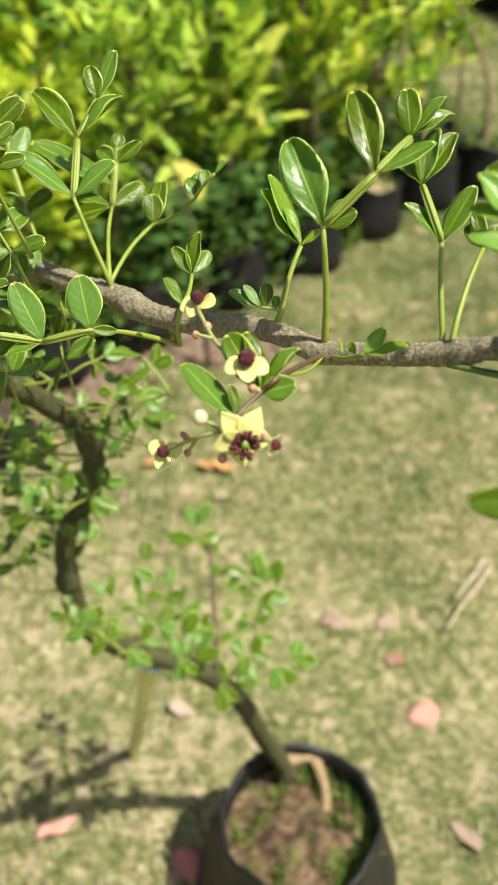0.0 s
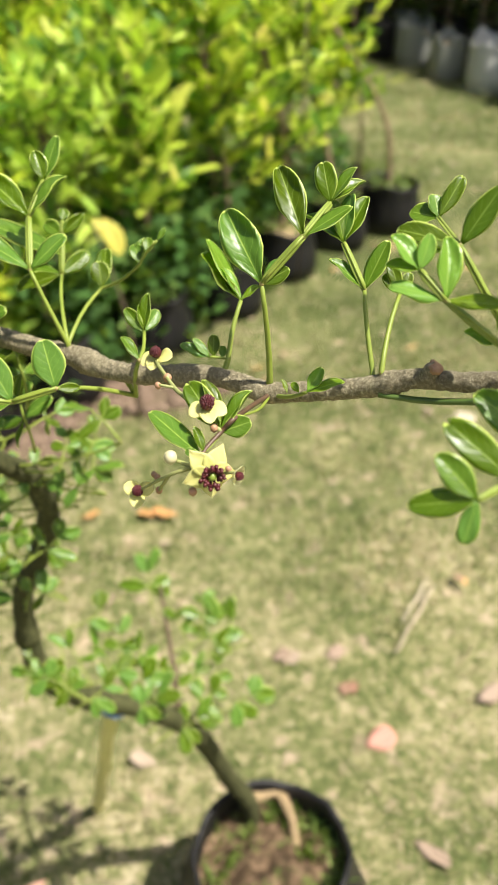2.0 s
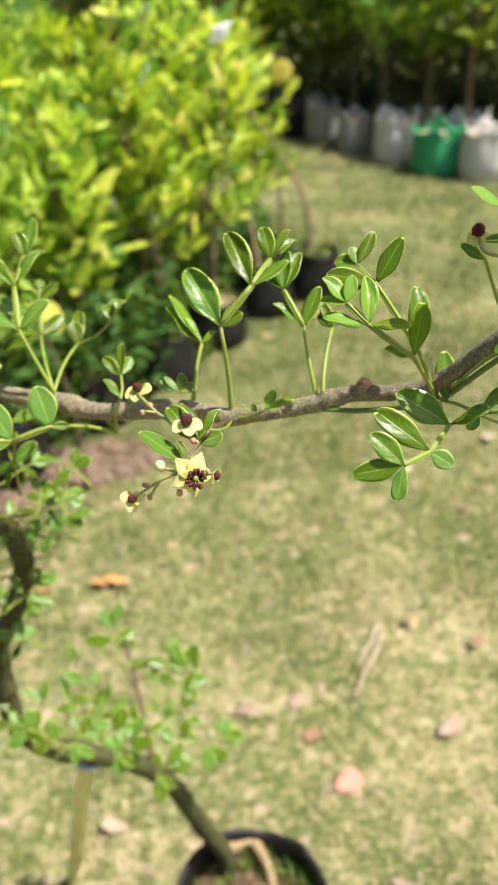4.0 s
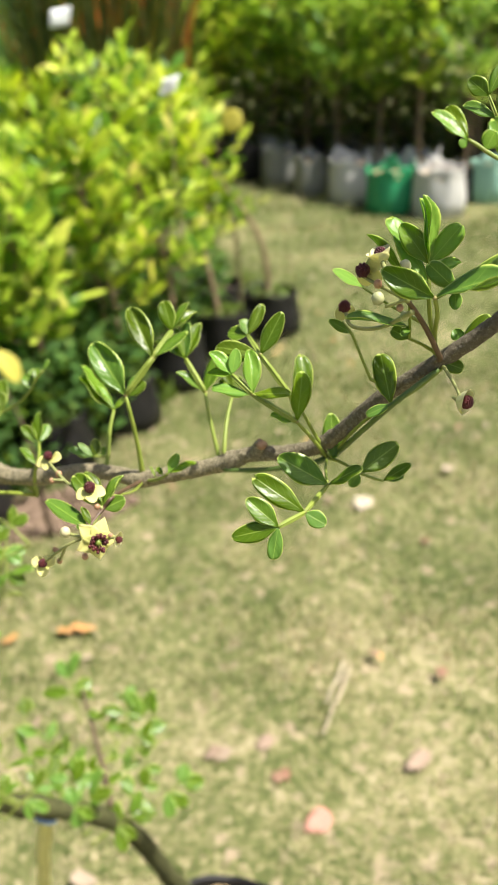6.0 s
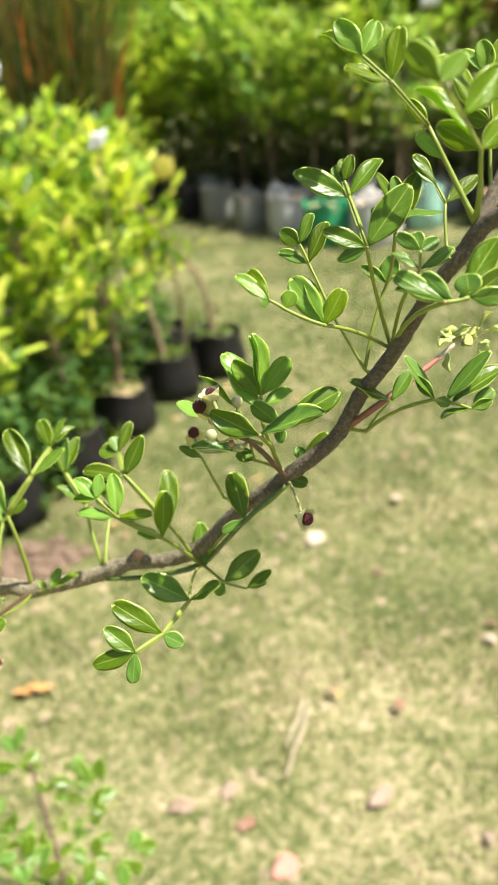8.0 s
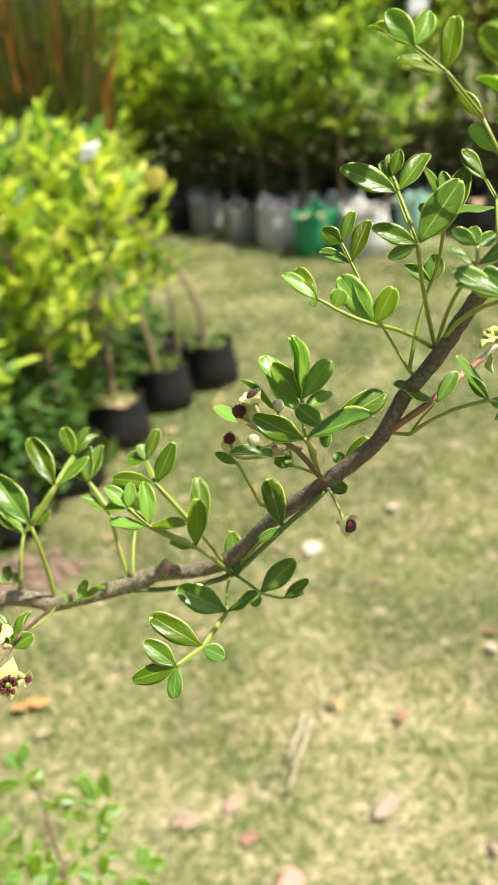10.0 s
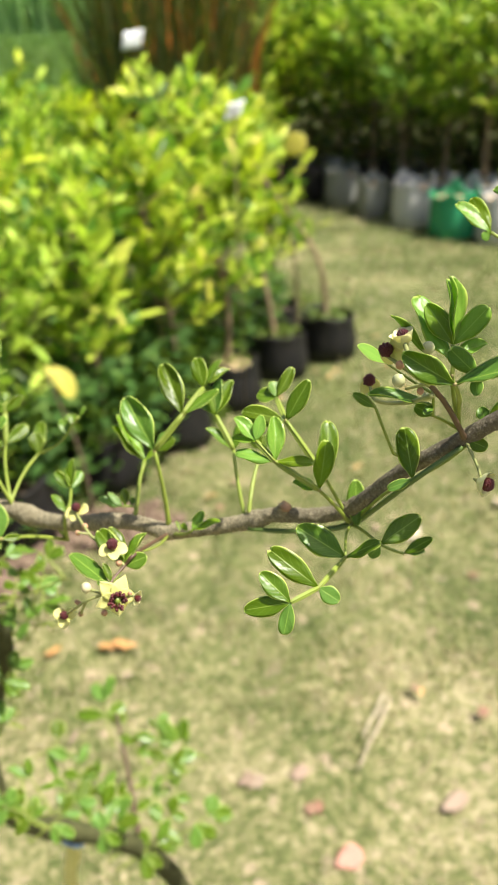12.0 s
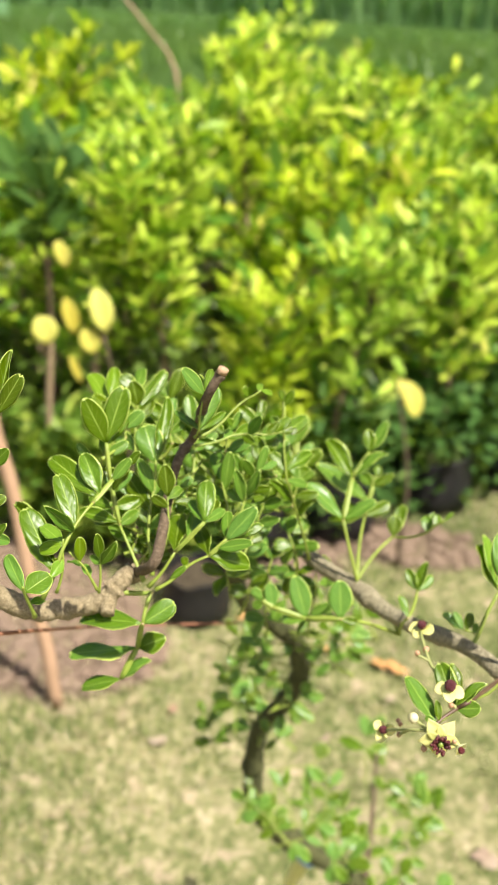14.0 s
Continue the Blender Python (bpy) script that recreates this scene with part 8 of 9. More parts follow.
def leaf_fan(verts, faces, base, tip, width, normal):
    """A pointed leaf of six faces, folded along its midrib, added to a big mesh."""
    y = tip - base
    x = y.cross(normal)
    if x.length < 1e-6:
        return
    x = x.normalized() * width * 0.5
    dip = normal.normalized() * width * 0.16
    k = len(verts)
    verts += [base, base + y * 0.28 + x * 0.85 + dip, base + y * 0.62 + x + dip, tip - dip * 0.8, base + y * 0.62 - x + dip, base + y * 0.28 - x * 0.85 + dip, base + y * 0.3, base + y * 0.63]
    faces += [(k, k + 1, k + 6), (k + 1, k + 2, k + 7, k + 6), (k + 2, k + 3, k + 7), (k, k + 6, k + 5), (k + 6, k + 7, k + 4, k + 5), (k + 7, k + 3, k + 4)]


def sapling(at, height, lean, crown_r, shoots, per, leaf_len, material, label, category, group, seed, bare=0.35, name="lime_sapling"):
    """A young tree: stem, limbs, and a crown of shoots set with leaves."""
    rng = random.Random(seed)
    at = Vector(at)
    ob = thing(name, at, label, category, group)
    top = at + Vector((lean[0], lean[1], height))
    line = smooth_line([at, at.lerp(top, 0.35) + Vector((rng.uniform(-0.03, 0.03) - 0.22 * lean[0], rng.uniform(-0.03, 0.03) - 0.22 * lean[1], 0)), at.lerp(top, 0.7) - Vector((0.16 * lean[0], 0.16 * lean[1], 0)), top], 6)
    bm = bmesh.new()
    tube(bm, line, lambda t: 0.0125 * (1.15 - 0.85 * t) * height, 7, 1.0, 0.1, 40)
    stem_mesh = mesh_of("stem", bm, M["stem_bark"])
    bm = bmesh.new()
    verts, faces = [], []
    for n in range(shoots):
        q = bare + (1 - bare) * (n + rng.random()) / shoots
        p = line[min(len(line) - 1, int(q * (len(line) - 1)))]
        a = n * 2.4 + rng.uniform(-0.5, 0.5)
        reach = crown_r * (1.1 - 0.35 * (q - bare) / (1 - bare)) * rng.uniform(0.5, 1.3)
        d = Vector((math.cos(a), math.sin(a), rng.uniform(0.3, 1.5) + 1.0 * max(0.0, q - 0.6)))
        d.normalize()
        end = p + d * reach
        mid = p.lerp(end, 0.5) - Vector((0, 0, reach * 0.08))
        sl = smooth_line([p, mid, end], 4)
        tube(bm, sl, lambda t: 0.0045 * height * (1.1 - 0.8 * t), 5)
        for k in range(per):
            u = 1.0 - 0.75 * (1 - k / per) ** 1.2
            b = sl[min(len(sl) - 1, int(u * (len(sl) - 1) + 0.5))] + Vector((rng.gauss(0, 0.006), rng.gauss(0, 0.006), rng.gauss(0, 0.006)))
            aa = k * 2.4 + rng.uniform(-0.6, 0.6)
            out = (d * 0.9 + Vector((math.cos(aa), math.sin(aa), rng.uniform(-0.3, 1.2)))).normalized()
            ln = leaf_len * rng.uniform(0.45, 1.3)
            nrm = Vector((rng.gauss(0.25, 0.5), rng.gauss(-0.4, 0.5), 1)).normalized()
            leaf_fan(verts, faces, b, b + out * ln - Vector((0, 0, ln * rng.uniform(0, 0.2))), ln * rng.uniform(0.25, 0.36), nrm)
    part("stem", stem_mesh, None, ob)
    base = len(verts)
    bm.verts.index_update()
    verts += [v.co.copy() for v in bm.verts]
    faces += [tuple(base + v.index for v in f.verts) for f in bm.faces]
    count = len(faces) - len(bm.faces)
    bm.free()
    me = raw_mesh("crown", verts, faces, material)
    me.materials.append(M["brown_bark"])
    me.polygons.foreach_set("material_index", [0 if n < count else 1 for n in range(len(faces))])
    tagged(part("crown", me, None, ob), kind="stuff")
    return ob


def yaw_pose(p, a, s=1.0):
    return Matrix.LocRotScale(Vector(p), Euler((0, 0, a)), (s, s, s))


LIMES = [sapling((x, y, 0.12), h, lean, cr, sh, 14, 0.104, M["lime"], "potted lime sapling with yellow-green leaves", "sapling", "potted lime saplings", 20 + n, 0.72 if n == 0 else (0.42 if n == 1 else 0.34))
         for n, (x, y, h, lean, cr, sh) in enumerate((((1.03, 3.78, 1.02, (-0.50, 0.10), 0.19, 9)), ((0.74, 3.6, 1.05, (-0.30, 0.06), 0.24, 26)), ((0.46, 3.3, 1.10, (-0.16, 0.05), 0.31, 36)), ((0.2, 2.98, 0.96, (-0.08, 0.03), 0.29, 34)), ((-0.08, 2.72, 0.80, (-0.05, 0.08), 0.28, 32))))]
BAGS = [nursery_bag((x, y, 0), 0.135, 0.21, M["black"], soil, "black polythene grow bag holding a lime sapling", "sapling bags", 0.06, 30 + n)
        for n, (x, y, soil) in enumerate(((1.03, 3.78, M["dark_soil"]), (0.74, 3.6, M["dark_soil"]), (0.46, 3.3, M["straw"]), (0.2, 2.98, M["dark_soil"]), (-0.08, 2.72, M["dark_soil"])))]
ROWS = random.Random(8)
for row in range(0, 7):
    for k in range(-6, 5):
        if row == 0 and k >= 0:
            continue
        x = -0.08 + 0.278 * k - 0.27 * row + ROWS.uniform(-0.05, 0.05)
        y = 2.72 + 0.265 * k + 0.27 * row + ROWS.uniform(-0.05, 0.05)
        if y < 1.95 or x < -3.0 or (row == 0 and k < -2):
            continue
        if row > 1 and ROWS.random() < 0.3:
            continue
        src = LIMES[ROWS.randrange(1, 5)]
        s = ROWS.uniform(0.92, 1.12) * (0.86 + 0.055 * min(row, 5))
        copy_thing(src, yaw_pose((x, y, 0.12), ROWS.uniform(0, 6.28), s)).scale = (s, s, s)
        copy_thing(BAGS[ROWS.randrange(0, 5)], yaw_pose((x, y, 0), ROWS.uniform(0, 6.28)))

sapling((-1.17, 1.97, 0.0), 1.12, (-0.04, 0.03), 0.11, 10, 11, 0.12, M["dark_leaf"], "taller sapling with dark green leaves beside the limes", "sapling", "", 91, 0.8, "dark_sapling")

# ---- low weeds between the bags ----
tagged(blades("weeds", 9000, -2.2, 1.2, 2.2, 4.6, 0.10, 0.02, M["weed"], 5,
              lambda x, y, g: x < 0.55 and -0.42 < (x + 0.08) * 0.69 - (y - 2.72) * 0.72 < 0.05 or ((x + 0.08) * 0.69 - (y - 2.72) * 0.72 <= -0.42 and g.random() < 0.5), 1.0),
       "low broad-leaved weeds between the grow bags", "weeds", "", "stuff")


def weed_patch(count, where, seed, area=(-2.6, 1.3, 1.9, 4.9), high=0.0, big=1.0, material=None):
    """Broad low leaves at ground level in the shade between the bags."""
    rng = random.Random(seed)
    verts, faces = [], []
    while count:
        x, y = rng.uniform(area[0], area[1]), rng.uniform(area[2], area[3])
        side = (x + 0.08) * 0.69 - (y - 2.72) * 0.72
        if not where(x, y, side, rng):
            continue
        count -= 1
        a = rng.uniform(0, 6.28)
        z = rng.uniform(0.02, 0.30 if x > 0.05 else 0.62) * rng.random() + 0.02
        if high:
            z = rng.uniform(0.02, high)
        b = Vector((x, y, z))
        d = Vector((math.cos(a), math.sin(a), rng.uniform(-0.2, 0.9))).normalized()
        ln = rng.uniform(0.03, 0.075) * big
        leaf_fan(verts, faces, b, b + d * ln, ln * 0.5, Vector((rng.gauss(0, 0.5), rng.gauss(0, 0.5), 1)).normalized())
    return new("weeds", raw_mesh("weeds", verts, faces, material or M["weed"]))


tagged(weed_patch(21000, lambda x, y, s, g: -1.9 < s < -0.10 and x < 0.42 and not (y > 3.3 and s > -0.25), 6), "broad green weeds crowding round the grow bags", "weeds", "", "stuff")
# leaf colour darkened to stand in for the shade under the crowns
tagged(weed_patch(2700, lambda x, y, s, g: (-0.30 < s < 0.13 and -0.45 < x < 0.30 and y < 3.2) or (-0.34 < s < -0.10 and 0.25 < x < 0.80), 17, (-0.5, 0.85, 1.9, 3.9), 0.46, 1.15, M["dark_leaf"]), "low foliage hanging over the grow bags, coloured dark for shade", "weeds", "", "stuff")
tagged(weed_patch(2600, lambda x, y, s, g: -0.30 < s < 0.10 and x <= -0.45 and y < 3.2, 19, (-1.3, -0.4, 1.9, 3.3), 0.46, 1.5, M["far_dark"]), "bright low foliage at the edge of the saplings", "weeds", "", "stuff")
BW = random.Random(31)
for n, (x, y) in enumerate(((1.03, 3.78), (0.74, 3.6), (0.46, 3.3), (0.2, 2.98), (-0.08, 2.72))):
    verts, faces = [], []
    for _ in range(120 if n < 2 else (60 if n == 2 else 130)):
        q, a = 0.115 * math.sqrt(BW.random()), BW.uniform(0, 6.28)
        p = Vector((x + q * math.cos(a), y + q * math.sin(a), 0.17 + 0.05 * BW.random()))
        d = Vector((BW.gauss(0, 1), BW.gauss(0, 1), 0.6)).normalized()
        leaf_fan(verts, faces, p, p + d * 0.03, 0.016, Vector((0, 0, 1)))
    tagged(new("weeds", raw_mesh("weeds", verts, faces, M["weed"])), "small weeds growing in a sapling's bag", "weeds", "", "stuff")

# ---- far row of potted shrubs ----
FAR = [sapling((0, 0, 0.2), h, (0.05, 0.05), cr, sh, 11, 0.165, mat, "tall potted shrub with green leaves", "shrub", "far potted shrubs", 60 + n, bare, "potted_shrub")
       for n, (h, cr, sh, bare, mat) in enumerate(((1.20, 0.38, 25, 0.36, M["far_leaf"]), (1.30, 0.40, 27, 0.38, M["far_leaf"]), (1.12, 0.38, 24, 0.35, M["far_leaf"]), (1.7, 0.42, 34, 0.54, M["far_dark"]), (1.95, 0.45, 36, 0.55, M["far_dark"])))]
SACKS = ((1.88, 7.72, 0.150, 0.29, "black", "black polythene grow bag with a tall shrub"), (2.10, 7.37, 0.150, 0.31, "grey_bag", "grey sacking grow bag with a tall shrub"),
         (2.23, 6.87, 0.140, 0.30, "grey_bag", "grey sacking grow bag with a tall shrub"), (2.43, 6.45, 0.168, 0.34, "white", "dirty white sacking grow bag with a tall shrub"),
         (2.58, 5.98, 0.178, 0.33, "green_bag", "bright green sacking grow bag"), (2.86, 5.74, 0.190, 0.34, "white", "dirty white sacking grow bag with a tall shrub"),
         (3.40, 5.98, 0.155, 0.31, "pale_green_bag", "pale green sacking grow bag"))
FARBAG = [nursery_bag((x, y, 0), r, h, M[mat], M["straw"], lab, "far grow bags", 0.13, 80 + n, 1.0, 0.84, 0.98, 0.34) for n, (x, y, r, h, mat, lab) in enumerate(SACKS)]
FR = random.Random(3)
for n, (x, y) in enumerate([row[:2] for row in SACKS] + [(3.85, 5.75), (4.3, 5.5)]):
    if n < 5:
        FAR[n].matrix_basis = yaw_pose((x + 0.38, y + 0.36, 0.25), FR.uniform(0, 6.28)) if n < 3 else yaw_pose((4.1 + 0.6 * (n - 3), 7.3 - 0.3 * (n - 3), 0.25), n)
    if n > 2:
        copy_thing(FAR[n % 3], yaw_pose((x + 0.38, y + 0.36, 0.25), FR.uniform(0, 6.28)))
    if n % 2:
        copy_thing(FAR[n % 3 if n < 5 else 3], yaw_pose((x + 0.7, y + 0.80, 0.15), FR.uniform(0, 6.28)))
    copy_thing(FARBAG[(1, 0, 0, 1, 3, 0, 1, 0, 2)[n]], yaw_pose((x + 0.38, y + 0.36, 0), n))
    if n > 6:
        copy_thing(FARBAG[0 if n == 7 else 3], yaw_pose((x, y, 0), n))
for row in range(5):
    for k in range(15):
        x = 1.3 + 0.40 * k + 0.42 * row + FR.uniform(-0.12, 0.12)
        y = 9.3 - 0.42 * k + 0.75 * row + FR.uniform(-0.12, 0.12)
        if x / (y + 0.1) < 0.135 + 0.006 * row or y < 5.2:
            continue
        s = FR.uniform(0.9, 1.1) * (1.0 + 0.24 * row)
        copy_thing(FAR[FR.randrange(3) if x < 3.1 + 0.5 * row else FR.choice((3, 4))], yaw_pose((x, y, 0.2), FR.uniform(0, 6.28), s)).scale = (s, s, s)
        if row < 2:
            copy_thing(FARBAG[FR.choice((0, 0, 1, 2))], yaw_pose((x, y, 0), FR.uniform(0, 6.28)))

for n, (x, y, s) in enumerate(((1.42, 8.05, 1.28), (1.85, 8.45, 1.34), (1.35, 8.65, 1.38), (2.20, 8.45, 1.30), (1.65, 9.05, 1.45), (2.50, 8.10, 1.22))):
    copy_thing(LIMES[2 + n % 3], yaw_pose((x, y, 0.12), n * 1.3, s)).scale = (s, s, s)
    copy_thing(BAGS[n % 5], yaw_pose((x, y, 0), n * 0.9))
tagged(weed_patch(14000, lambda x, y, s, g: 8.30 < y + 1.02 * (x - 1.9) < 10.0 and x / (y + 0.1) > 0.15, 16, (1.0, 6.0, 4.6, 9.2), 0.75, 1.7, M["undergrowth"]),
       "green and brown undergrowth behind the far grow bags", "undergrowth", "", "stuff")

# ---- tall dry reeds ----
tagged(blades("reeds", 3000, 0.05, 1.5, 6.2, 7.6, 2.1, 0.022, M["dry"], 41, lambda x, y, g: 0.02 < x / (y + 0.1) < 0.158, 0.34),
       "tall clump of dry brown and rusty reeds, most blades near-black for shaded gaps", "reeds", "", "stuff")

# ---- rice field and far trees ----
me = raw_mesh("field", [(-900, 6.4, 0.06), (0.9, 6.4, 0.06), (300, 1300, 0.06), (-900, 1300, 0.06)], [(0, 1, 2, 3)], M["field"])
tagged(new("field", me), "flooded green rice field beyond the saplings", "field", "", "structure")
tagged(blades("rice", 52000, -7.0, 1.4, 6.5, 15.0, 0.72, 0.014, M["rice"], 43, lambda x, y, g: x < 0.12 * y + 0.1 and g.random() < 1.3 - 0.06 * (y - 6.5), 0.5),
       "dense upright green rice plants", "rice", "", "stuff")
tagged(blades("rice", 30000, -30.0, 6.0, 15.0, 46.0, 0.85, 0.06, M["rice"], 44, lambda x, y, g: x < 0.12 * y and x > -0.9 * y, 0.5),
       "distant green rice plants", "rice", "", "stuff")


tagged(blades("rice", 26000, -90.0, 20.0, 46.0, 150.0, 0.95, 0.22, M["rice"], 45, lambda x, y, g: x < 0.12 * y and x > -0.6 * y, 0.5),
       "distant green rice plants", "rice", "", "stuff")


tagged(blades("far_growth", 24000, -90.0, 50.0, 150.0, 156.0, 8.5, 0.5, M["far_tree"], 46, None, 0.3), "distant green growth closing the field", "field edge", "", "stuff")

# ---- yellowing leaves at the edge of the saplings ----


def turn_to(base, tip, normal):
    """The turn for blade_pose that lets a leaf's upper side look along normal."""
    y = (Vector(tip) - Vector(base)).normalized()
    up = (Vector((0, 0, 1)) - y * y.z).normalized()
    n = Vector(normal)
    return math.degrees(math.atan2(n.dot(y.cross(up)), n.dot(up)))


def yellow_shoot(leaves):
    base = Vector(leaves[0][0])
    ob = thing("yellowing_sapling", (base.x, base.y, 0.0), "thin sapling with large yellowing leaves", "sapling")
    bm = bmesh.new()
    tube(bm, smooth_line([(base.x + 0.05, base.y + 0.08, 0.0), (base.x + 0.04, base.y + 0.06, base.z * 0.5), base + Vector((-0.03, 0.05, -0.03))], 6), lambda t: 0.008 * (1.1 - 0.7 * t), 7)
    part("stem", bm, M["brown_bark"], ob)
    for b, t, w in leaves:
        lf = new("leaf", DEADY)
        lf.matrix_basis = blade_pose(b, t, w, turn_to(b, t, (0.2, -0.62, 0.75)))
        under(lf, ob)
    return ob


DEADY = leaf_mesh("leaf", plain_material("yellow_leaf", (0.62, 0.58, 0.08), (0.78, 0.72, 0.20), 20.0, 0.5, 0.45), belly=0.5, cup=0.2, bend=0.15, fold=0.1, rows=6, cols=6, taper=0.9)
yellow_shoot([
    ((0.794, 3.549, 0.995), (0.846, 3.527, 1.083), 0.100),
    ((0.599, 3.403, 0.642), (0.648, 3.363, 0.697), 0.068),
])
yellow_shoot([
    ((-0.178, 2.143, 0.676), (-0.13, 2.094, 0.597), 0.058),
    ((-0.203, 2.139, 0.68), (-0.16, 2.105, 0.632), 0.028),
])
yellow_shoot([
    ((-0.916, 1.772, 0.823), (-0.943, 1.777, 0.934), 0.061),
    ((-1, 1.766, 0.809), (-1.022, 1.762, 0.902), 0.042),
    ((-1.049, 1.72, 0.792), (-1.065, 1.707, 0.864), 0.066),
    ((-0.947, 1.768, 0.764), (-0.965, 1.752, 0.831), 0.056),
    ((-0.964, 1.717, 0.699), (-0.983, 1.704, 0.772), 0.023),
    ((-1.089, 1.903, 0.94), (-1.107, 1.889, 1.01), 0.040),
])
sapling((-1.434, 2.440, 0.12), 0.982, (0.0, 0.0), 0.17, 15, 12, 0.12, M["dark_leaf"], "young sapling with dark green leaves", "sapling", "", 91, 0.82, "dark_sapling")
sapling((4.149, 6.191, 0.12), 1.518, (0.03, 0.0), 0.26, 16, 12, 0.10, M["red_leaf"], "potted shrub with dark red leaves", "shrub", "red shrubs", 95, 0.7, "red_shrub")
sapling((4.571, 6.480, 0.12), 1.661, (0.03, 0.0), 0.26, 16, 12, 0.10, M["red_leaf"], "potted shrub with dark red leaves", "shrub", "red shrubs", 96, 0.7, "red_shrub")


# ---- white tags among the saplings ----


def tag(at, w, h, lean, label):
    at = Vector(at)
    ob = thing("plant_tag", (at.x, at.y, 0), label, "tag", "plant tags")
    bm = bmesh.new()
    tube(bm, [Vector((at.x, at.y, 0)), at + Vector((0, 0.01, 0))], lambda t: 0.003, 6)
    part("stick", bm, M["brown_bark"], ob)
    bm = bmesh.new()
    grid = []
    for side in (0, 1):
        rows = []
        for i in range(6):
            row = []
            for j in range(5):
                u, v = i / 5 - 0.5, j / 4 - 0.5
                z = 0.012 * noise.noise((u * 4, v * 4, at.x * 9)) + side * 0.003
                row.append(bm.verts.new(at + Vector((u * w + v * lean, -0.012 - z, v * h + u * lean * 0.6))))
            rows.append(row)
        grid.append(rows)
    for i in range(5):
        for j in range(4):
            a, c = grid
            bm.faces.new((a[i][j], a[i + 1][j], a[i + 1][j + 1], a[i][j + 1]))
            bm.faces.new((c[i][j], c[i][j + 1], c[i + 1][j + 1], c[i + 1][j]))
    rim = [(i, 0) for i in range(5)] + [(5, j) for j in range(4)] + [(i, 4) for i in range(5, 0, -1)] + [(0, j) for j in range(4, 0, -1)]
    for p, q in zip(rim, rim[1:] + rim[:1]):
        bm.faces.new((grid[0][p[0]][p[1]], grid[0][q[0]][q[1]], grid[1][q[0]][q[1]], grid[1][p[0]][p[1]]))
    bmesh.ops.recalc_face_normals(bm, faces=bm.faces)
    part("card", bm, M["tag"], ob)
    return ob


tag((0.2631, 5.3813, 1.4376), 0.115, 0.095, 0.02, "white plastic plant tag on a thin stick")
tag((0.49, 3.03, 1.236), 0.06, 0.055, 0.02, "white plastic plant tag on a thin stick")
tag((3.0865, 5.3457, 1.6823), 0.14, 0.2, 0.02, "white plastic plant tag on a thin stick")
tag((0.2416, 8.3384, 1.8356), 0.1, 0.14, 0.02, "white plastic plant tag on a thin stick")

# ---- fallen leaves, sticks and a stray bag ----
DEAD = {k: leaf_mesh("dead_leaf", M[k], belly=0.5, cup=0.2, bend=-0.03, fold=0.05, wave=2.0, rows=6, cols=4, thick=0.015) for k in ("pink_litter", "orange_litter", "pale_litter", "white_litter", "brown_litter")}
WORDS = dict(pink_litter="fallen pink dead leaf on the lawn", orange_litter="fallen orange dead leaf on the lawn", pale_litter="bleached dead leaf on the lawn", white_litter="whitish dry dead leaf on the lawn", brown_litter="brown dead leaf on the lawn")


def dead_leaf(x, y, length, width, turn, kind):
    ob = new("dead_leaf", DEAD[kind])
    a = radians(turn)
    ob.matrix_basis = blade_pose((x, y, 0.018), (x + length * math.cos(a), y + length * math.sin(a), 0.022), width, 14 * math.sin(turn))
    return tagged(ob, WORDS[kind], "dead leaf", "fallen leaves")


def dry_stick(x, y, length, turn, r=0.004):
    ob = thing("dry_stick", (x, y, 0.02), "pale dry stick lying on the grass", "stick")
    a = radians(turn)
    d = Vector((math.cos(a), math.sin(a), 0.02))
    bm = bmesh.new()
    tube(bm, [Vector((x, y, 0.02)) + d * length * t / 6 + Vector((0, 0.004 * math.sin(t * 2), 0)) for t in range(7)], lambda t: r * (1.1 - 0.5 * t), 6, 1.0, 0.2, 60)
    part("shaft", bm, M["dry_wood"], ob)
    return ob


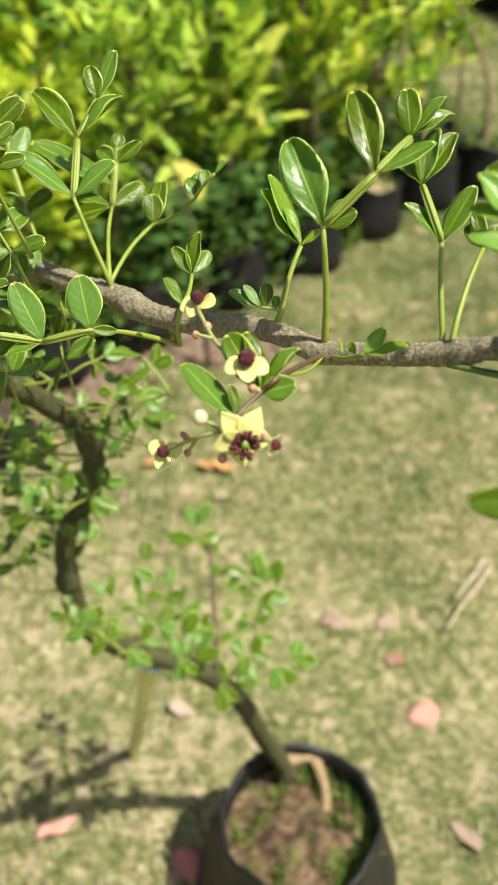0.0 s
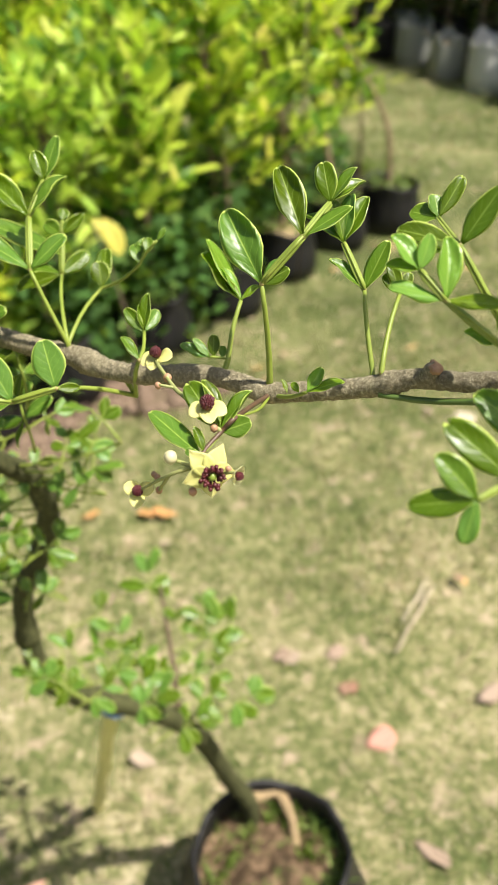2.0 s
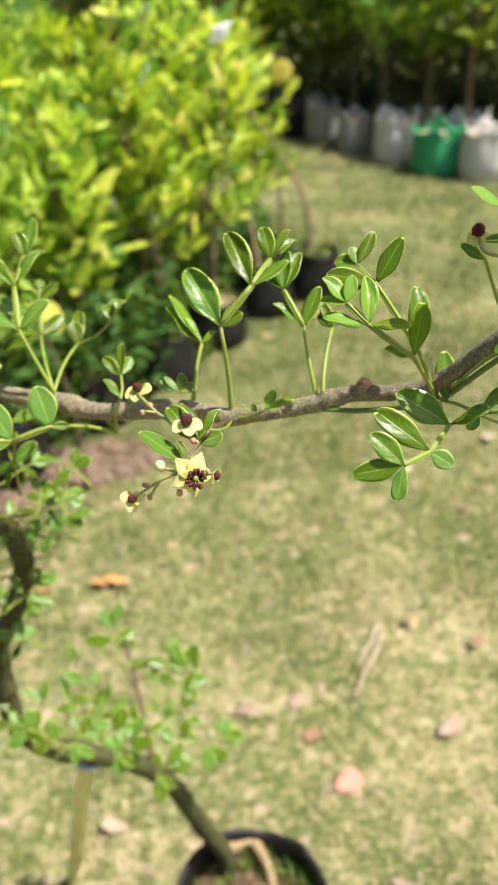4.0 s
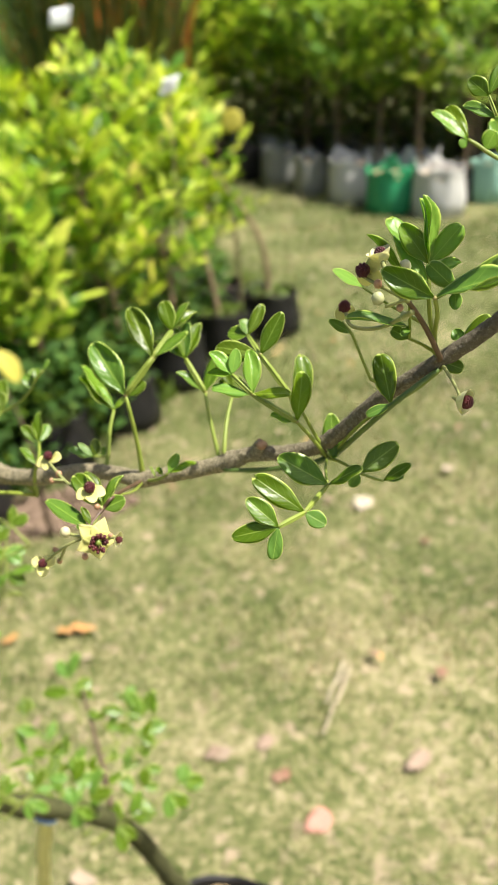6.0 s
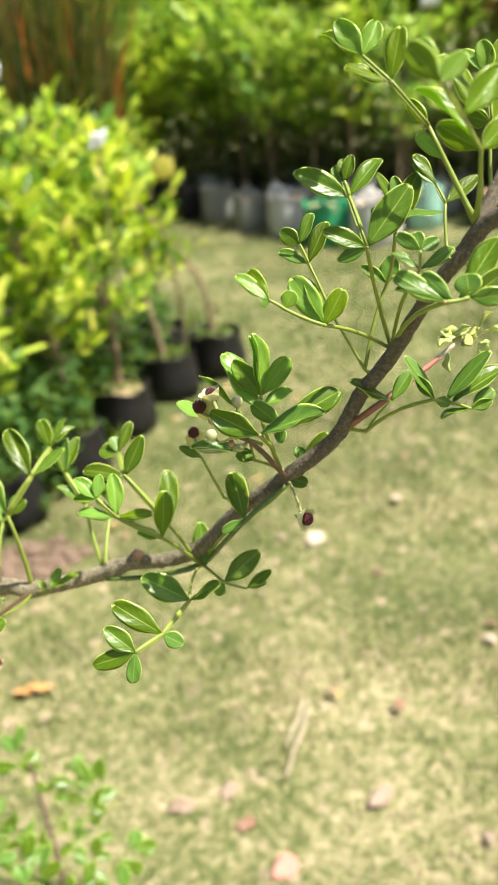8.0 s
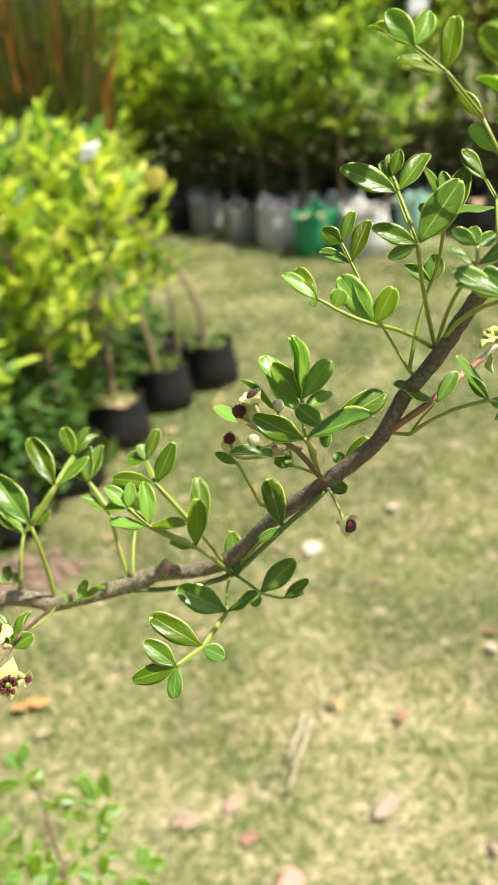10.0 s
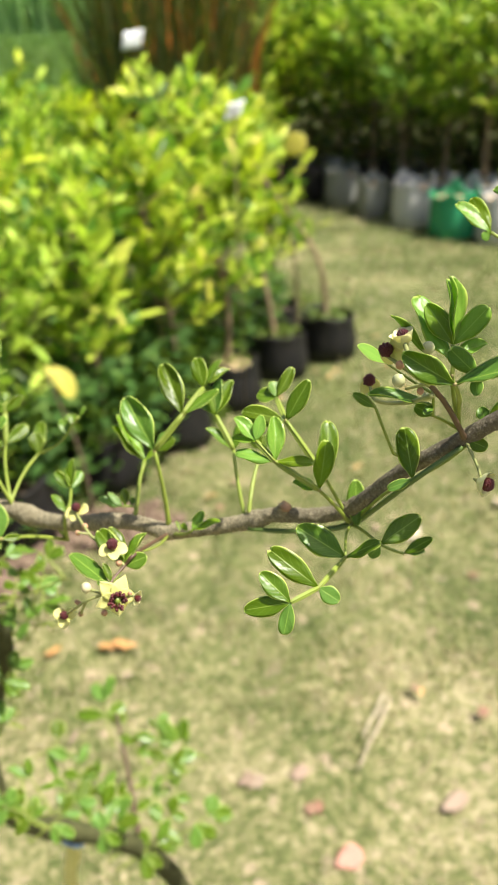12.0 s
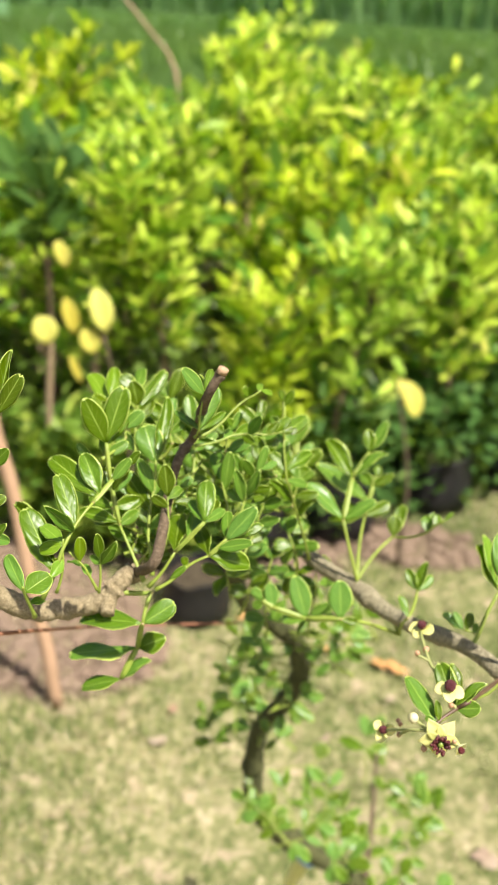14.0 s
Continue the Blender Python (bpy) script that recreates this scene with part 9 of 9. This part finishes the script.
dead_leaf(0.322, 0.965, 0.065, 0.05, 20, 'pink_litter')
dead_leaf(-0.024, 1.711, 0.075, 0.035, 170, 'orange_litter')
dead_leaf(1.254, 2.210, 0.05, 0.04, 200, 'pale_litter')
dead_leaf(0.850, 2.045, 0.075, 0.065, 60, 'white_litter')
dead_leaf(-0.090, 0.968, 0.055, 0.035, 160, 'pale_litter')
dead_leaf(-0.279, 0.760, 0.075, 0.035, 215, 'pink_litter')
dead_leaf(0.365, 0.768, 0.075, 0.03, -50, 'pale_litter')
dead_leaf(0.164, 1.197, 0.045, 0.035, 30, 'pale_litter')
dead_leaf(0.304, 1.090, 0.03, 0.03, 80, 'brown_litter')
dead_leaf(-0.038, 0.656, 0.08, 0.05, 150, 'pink_litter')
dead_leaf(0.765, 1.278, 0.035, 0.03, 60, 'brown_litter')
dead_leaf(0.186, 1.185, 0.045, 0.04, 30, 'pale_litter')
dead_leaf(0.574, 1.049, 0.07, 0.04, 20, 'pale_litter')
dead_leaf(0.325, 1.092, 0.03, 0.025, 100, 'brown_litter')
dead_leaf(0.282, 1.196, 0.045, 0.035, 20, 'pale_litter')
dead_leaf(-0.072, 1.726, 0.06, 0.04, 190, 'orange_litter')
dead_leaf(-0.279, 1.726, 0.05, 0.03, 10, 'orange_litter')
dead_leaf(-0.596, 1.268, 0.05, 0.03, 10, 'pale_litter')
dead_leaf(-0.528, 1.772, 0.04, 0.03, 60, 'orange_litter')
dry_stick(0.573, 1.379, 0.237, -126)
dry_stick(0.565, 1.400, 0.157, -127)
STRAY = (-0.66, 1.79, 0)
LR = random.Random(77)
for n in range(60):
    x, y = LR.uniform(-0.9, 2.0), LR.uniform(0.7, 4.0)
    if (x + 0.08) * 0.69 - (y - 2.72) * 0.72 > 0.1:
        dead_leaf(x, y, LR.uniform(0.02, 0.05), LR.uniform(0.012, 0.028), LR.uniform(0, 360), LR.choice(("pale_litter", "pale_litter", "pale_litter", "brown_litter", "orange_litter")))
copy_thing(BAGS[0], yaw_pose(STRAY, 1.0, 0.68)).scale = (0.68, 0.68, 0.68)
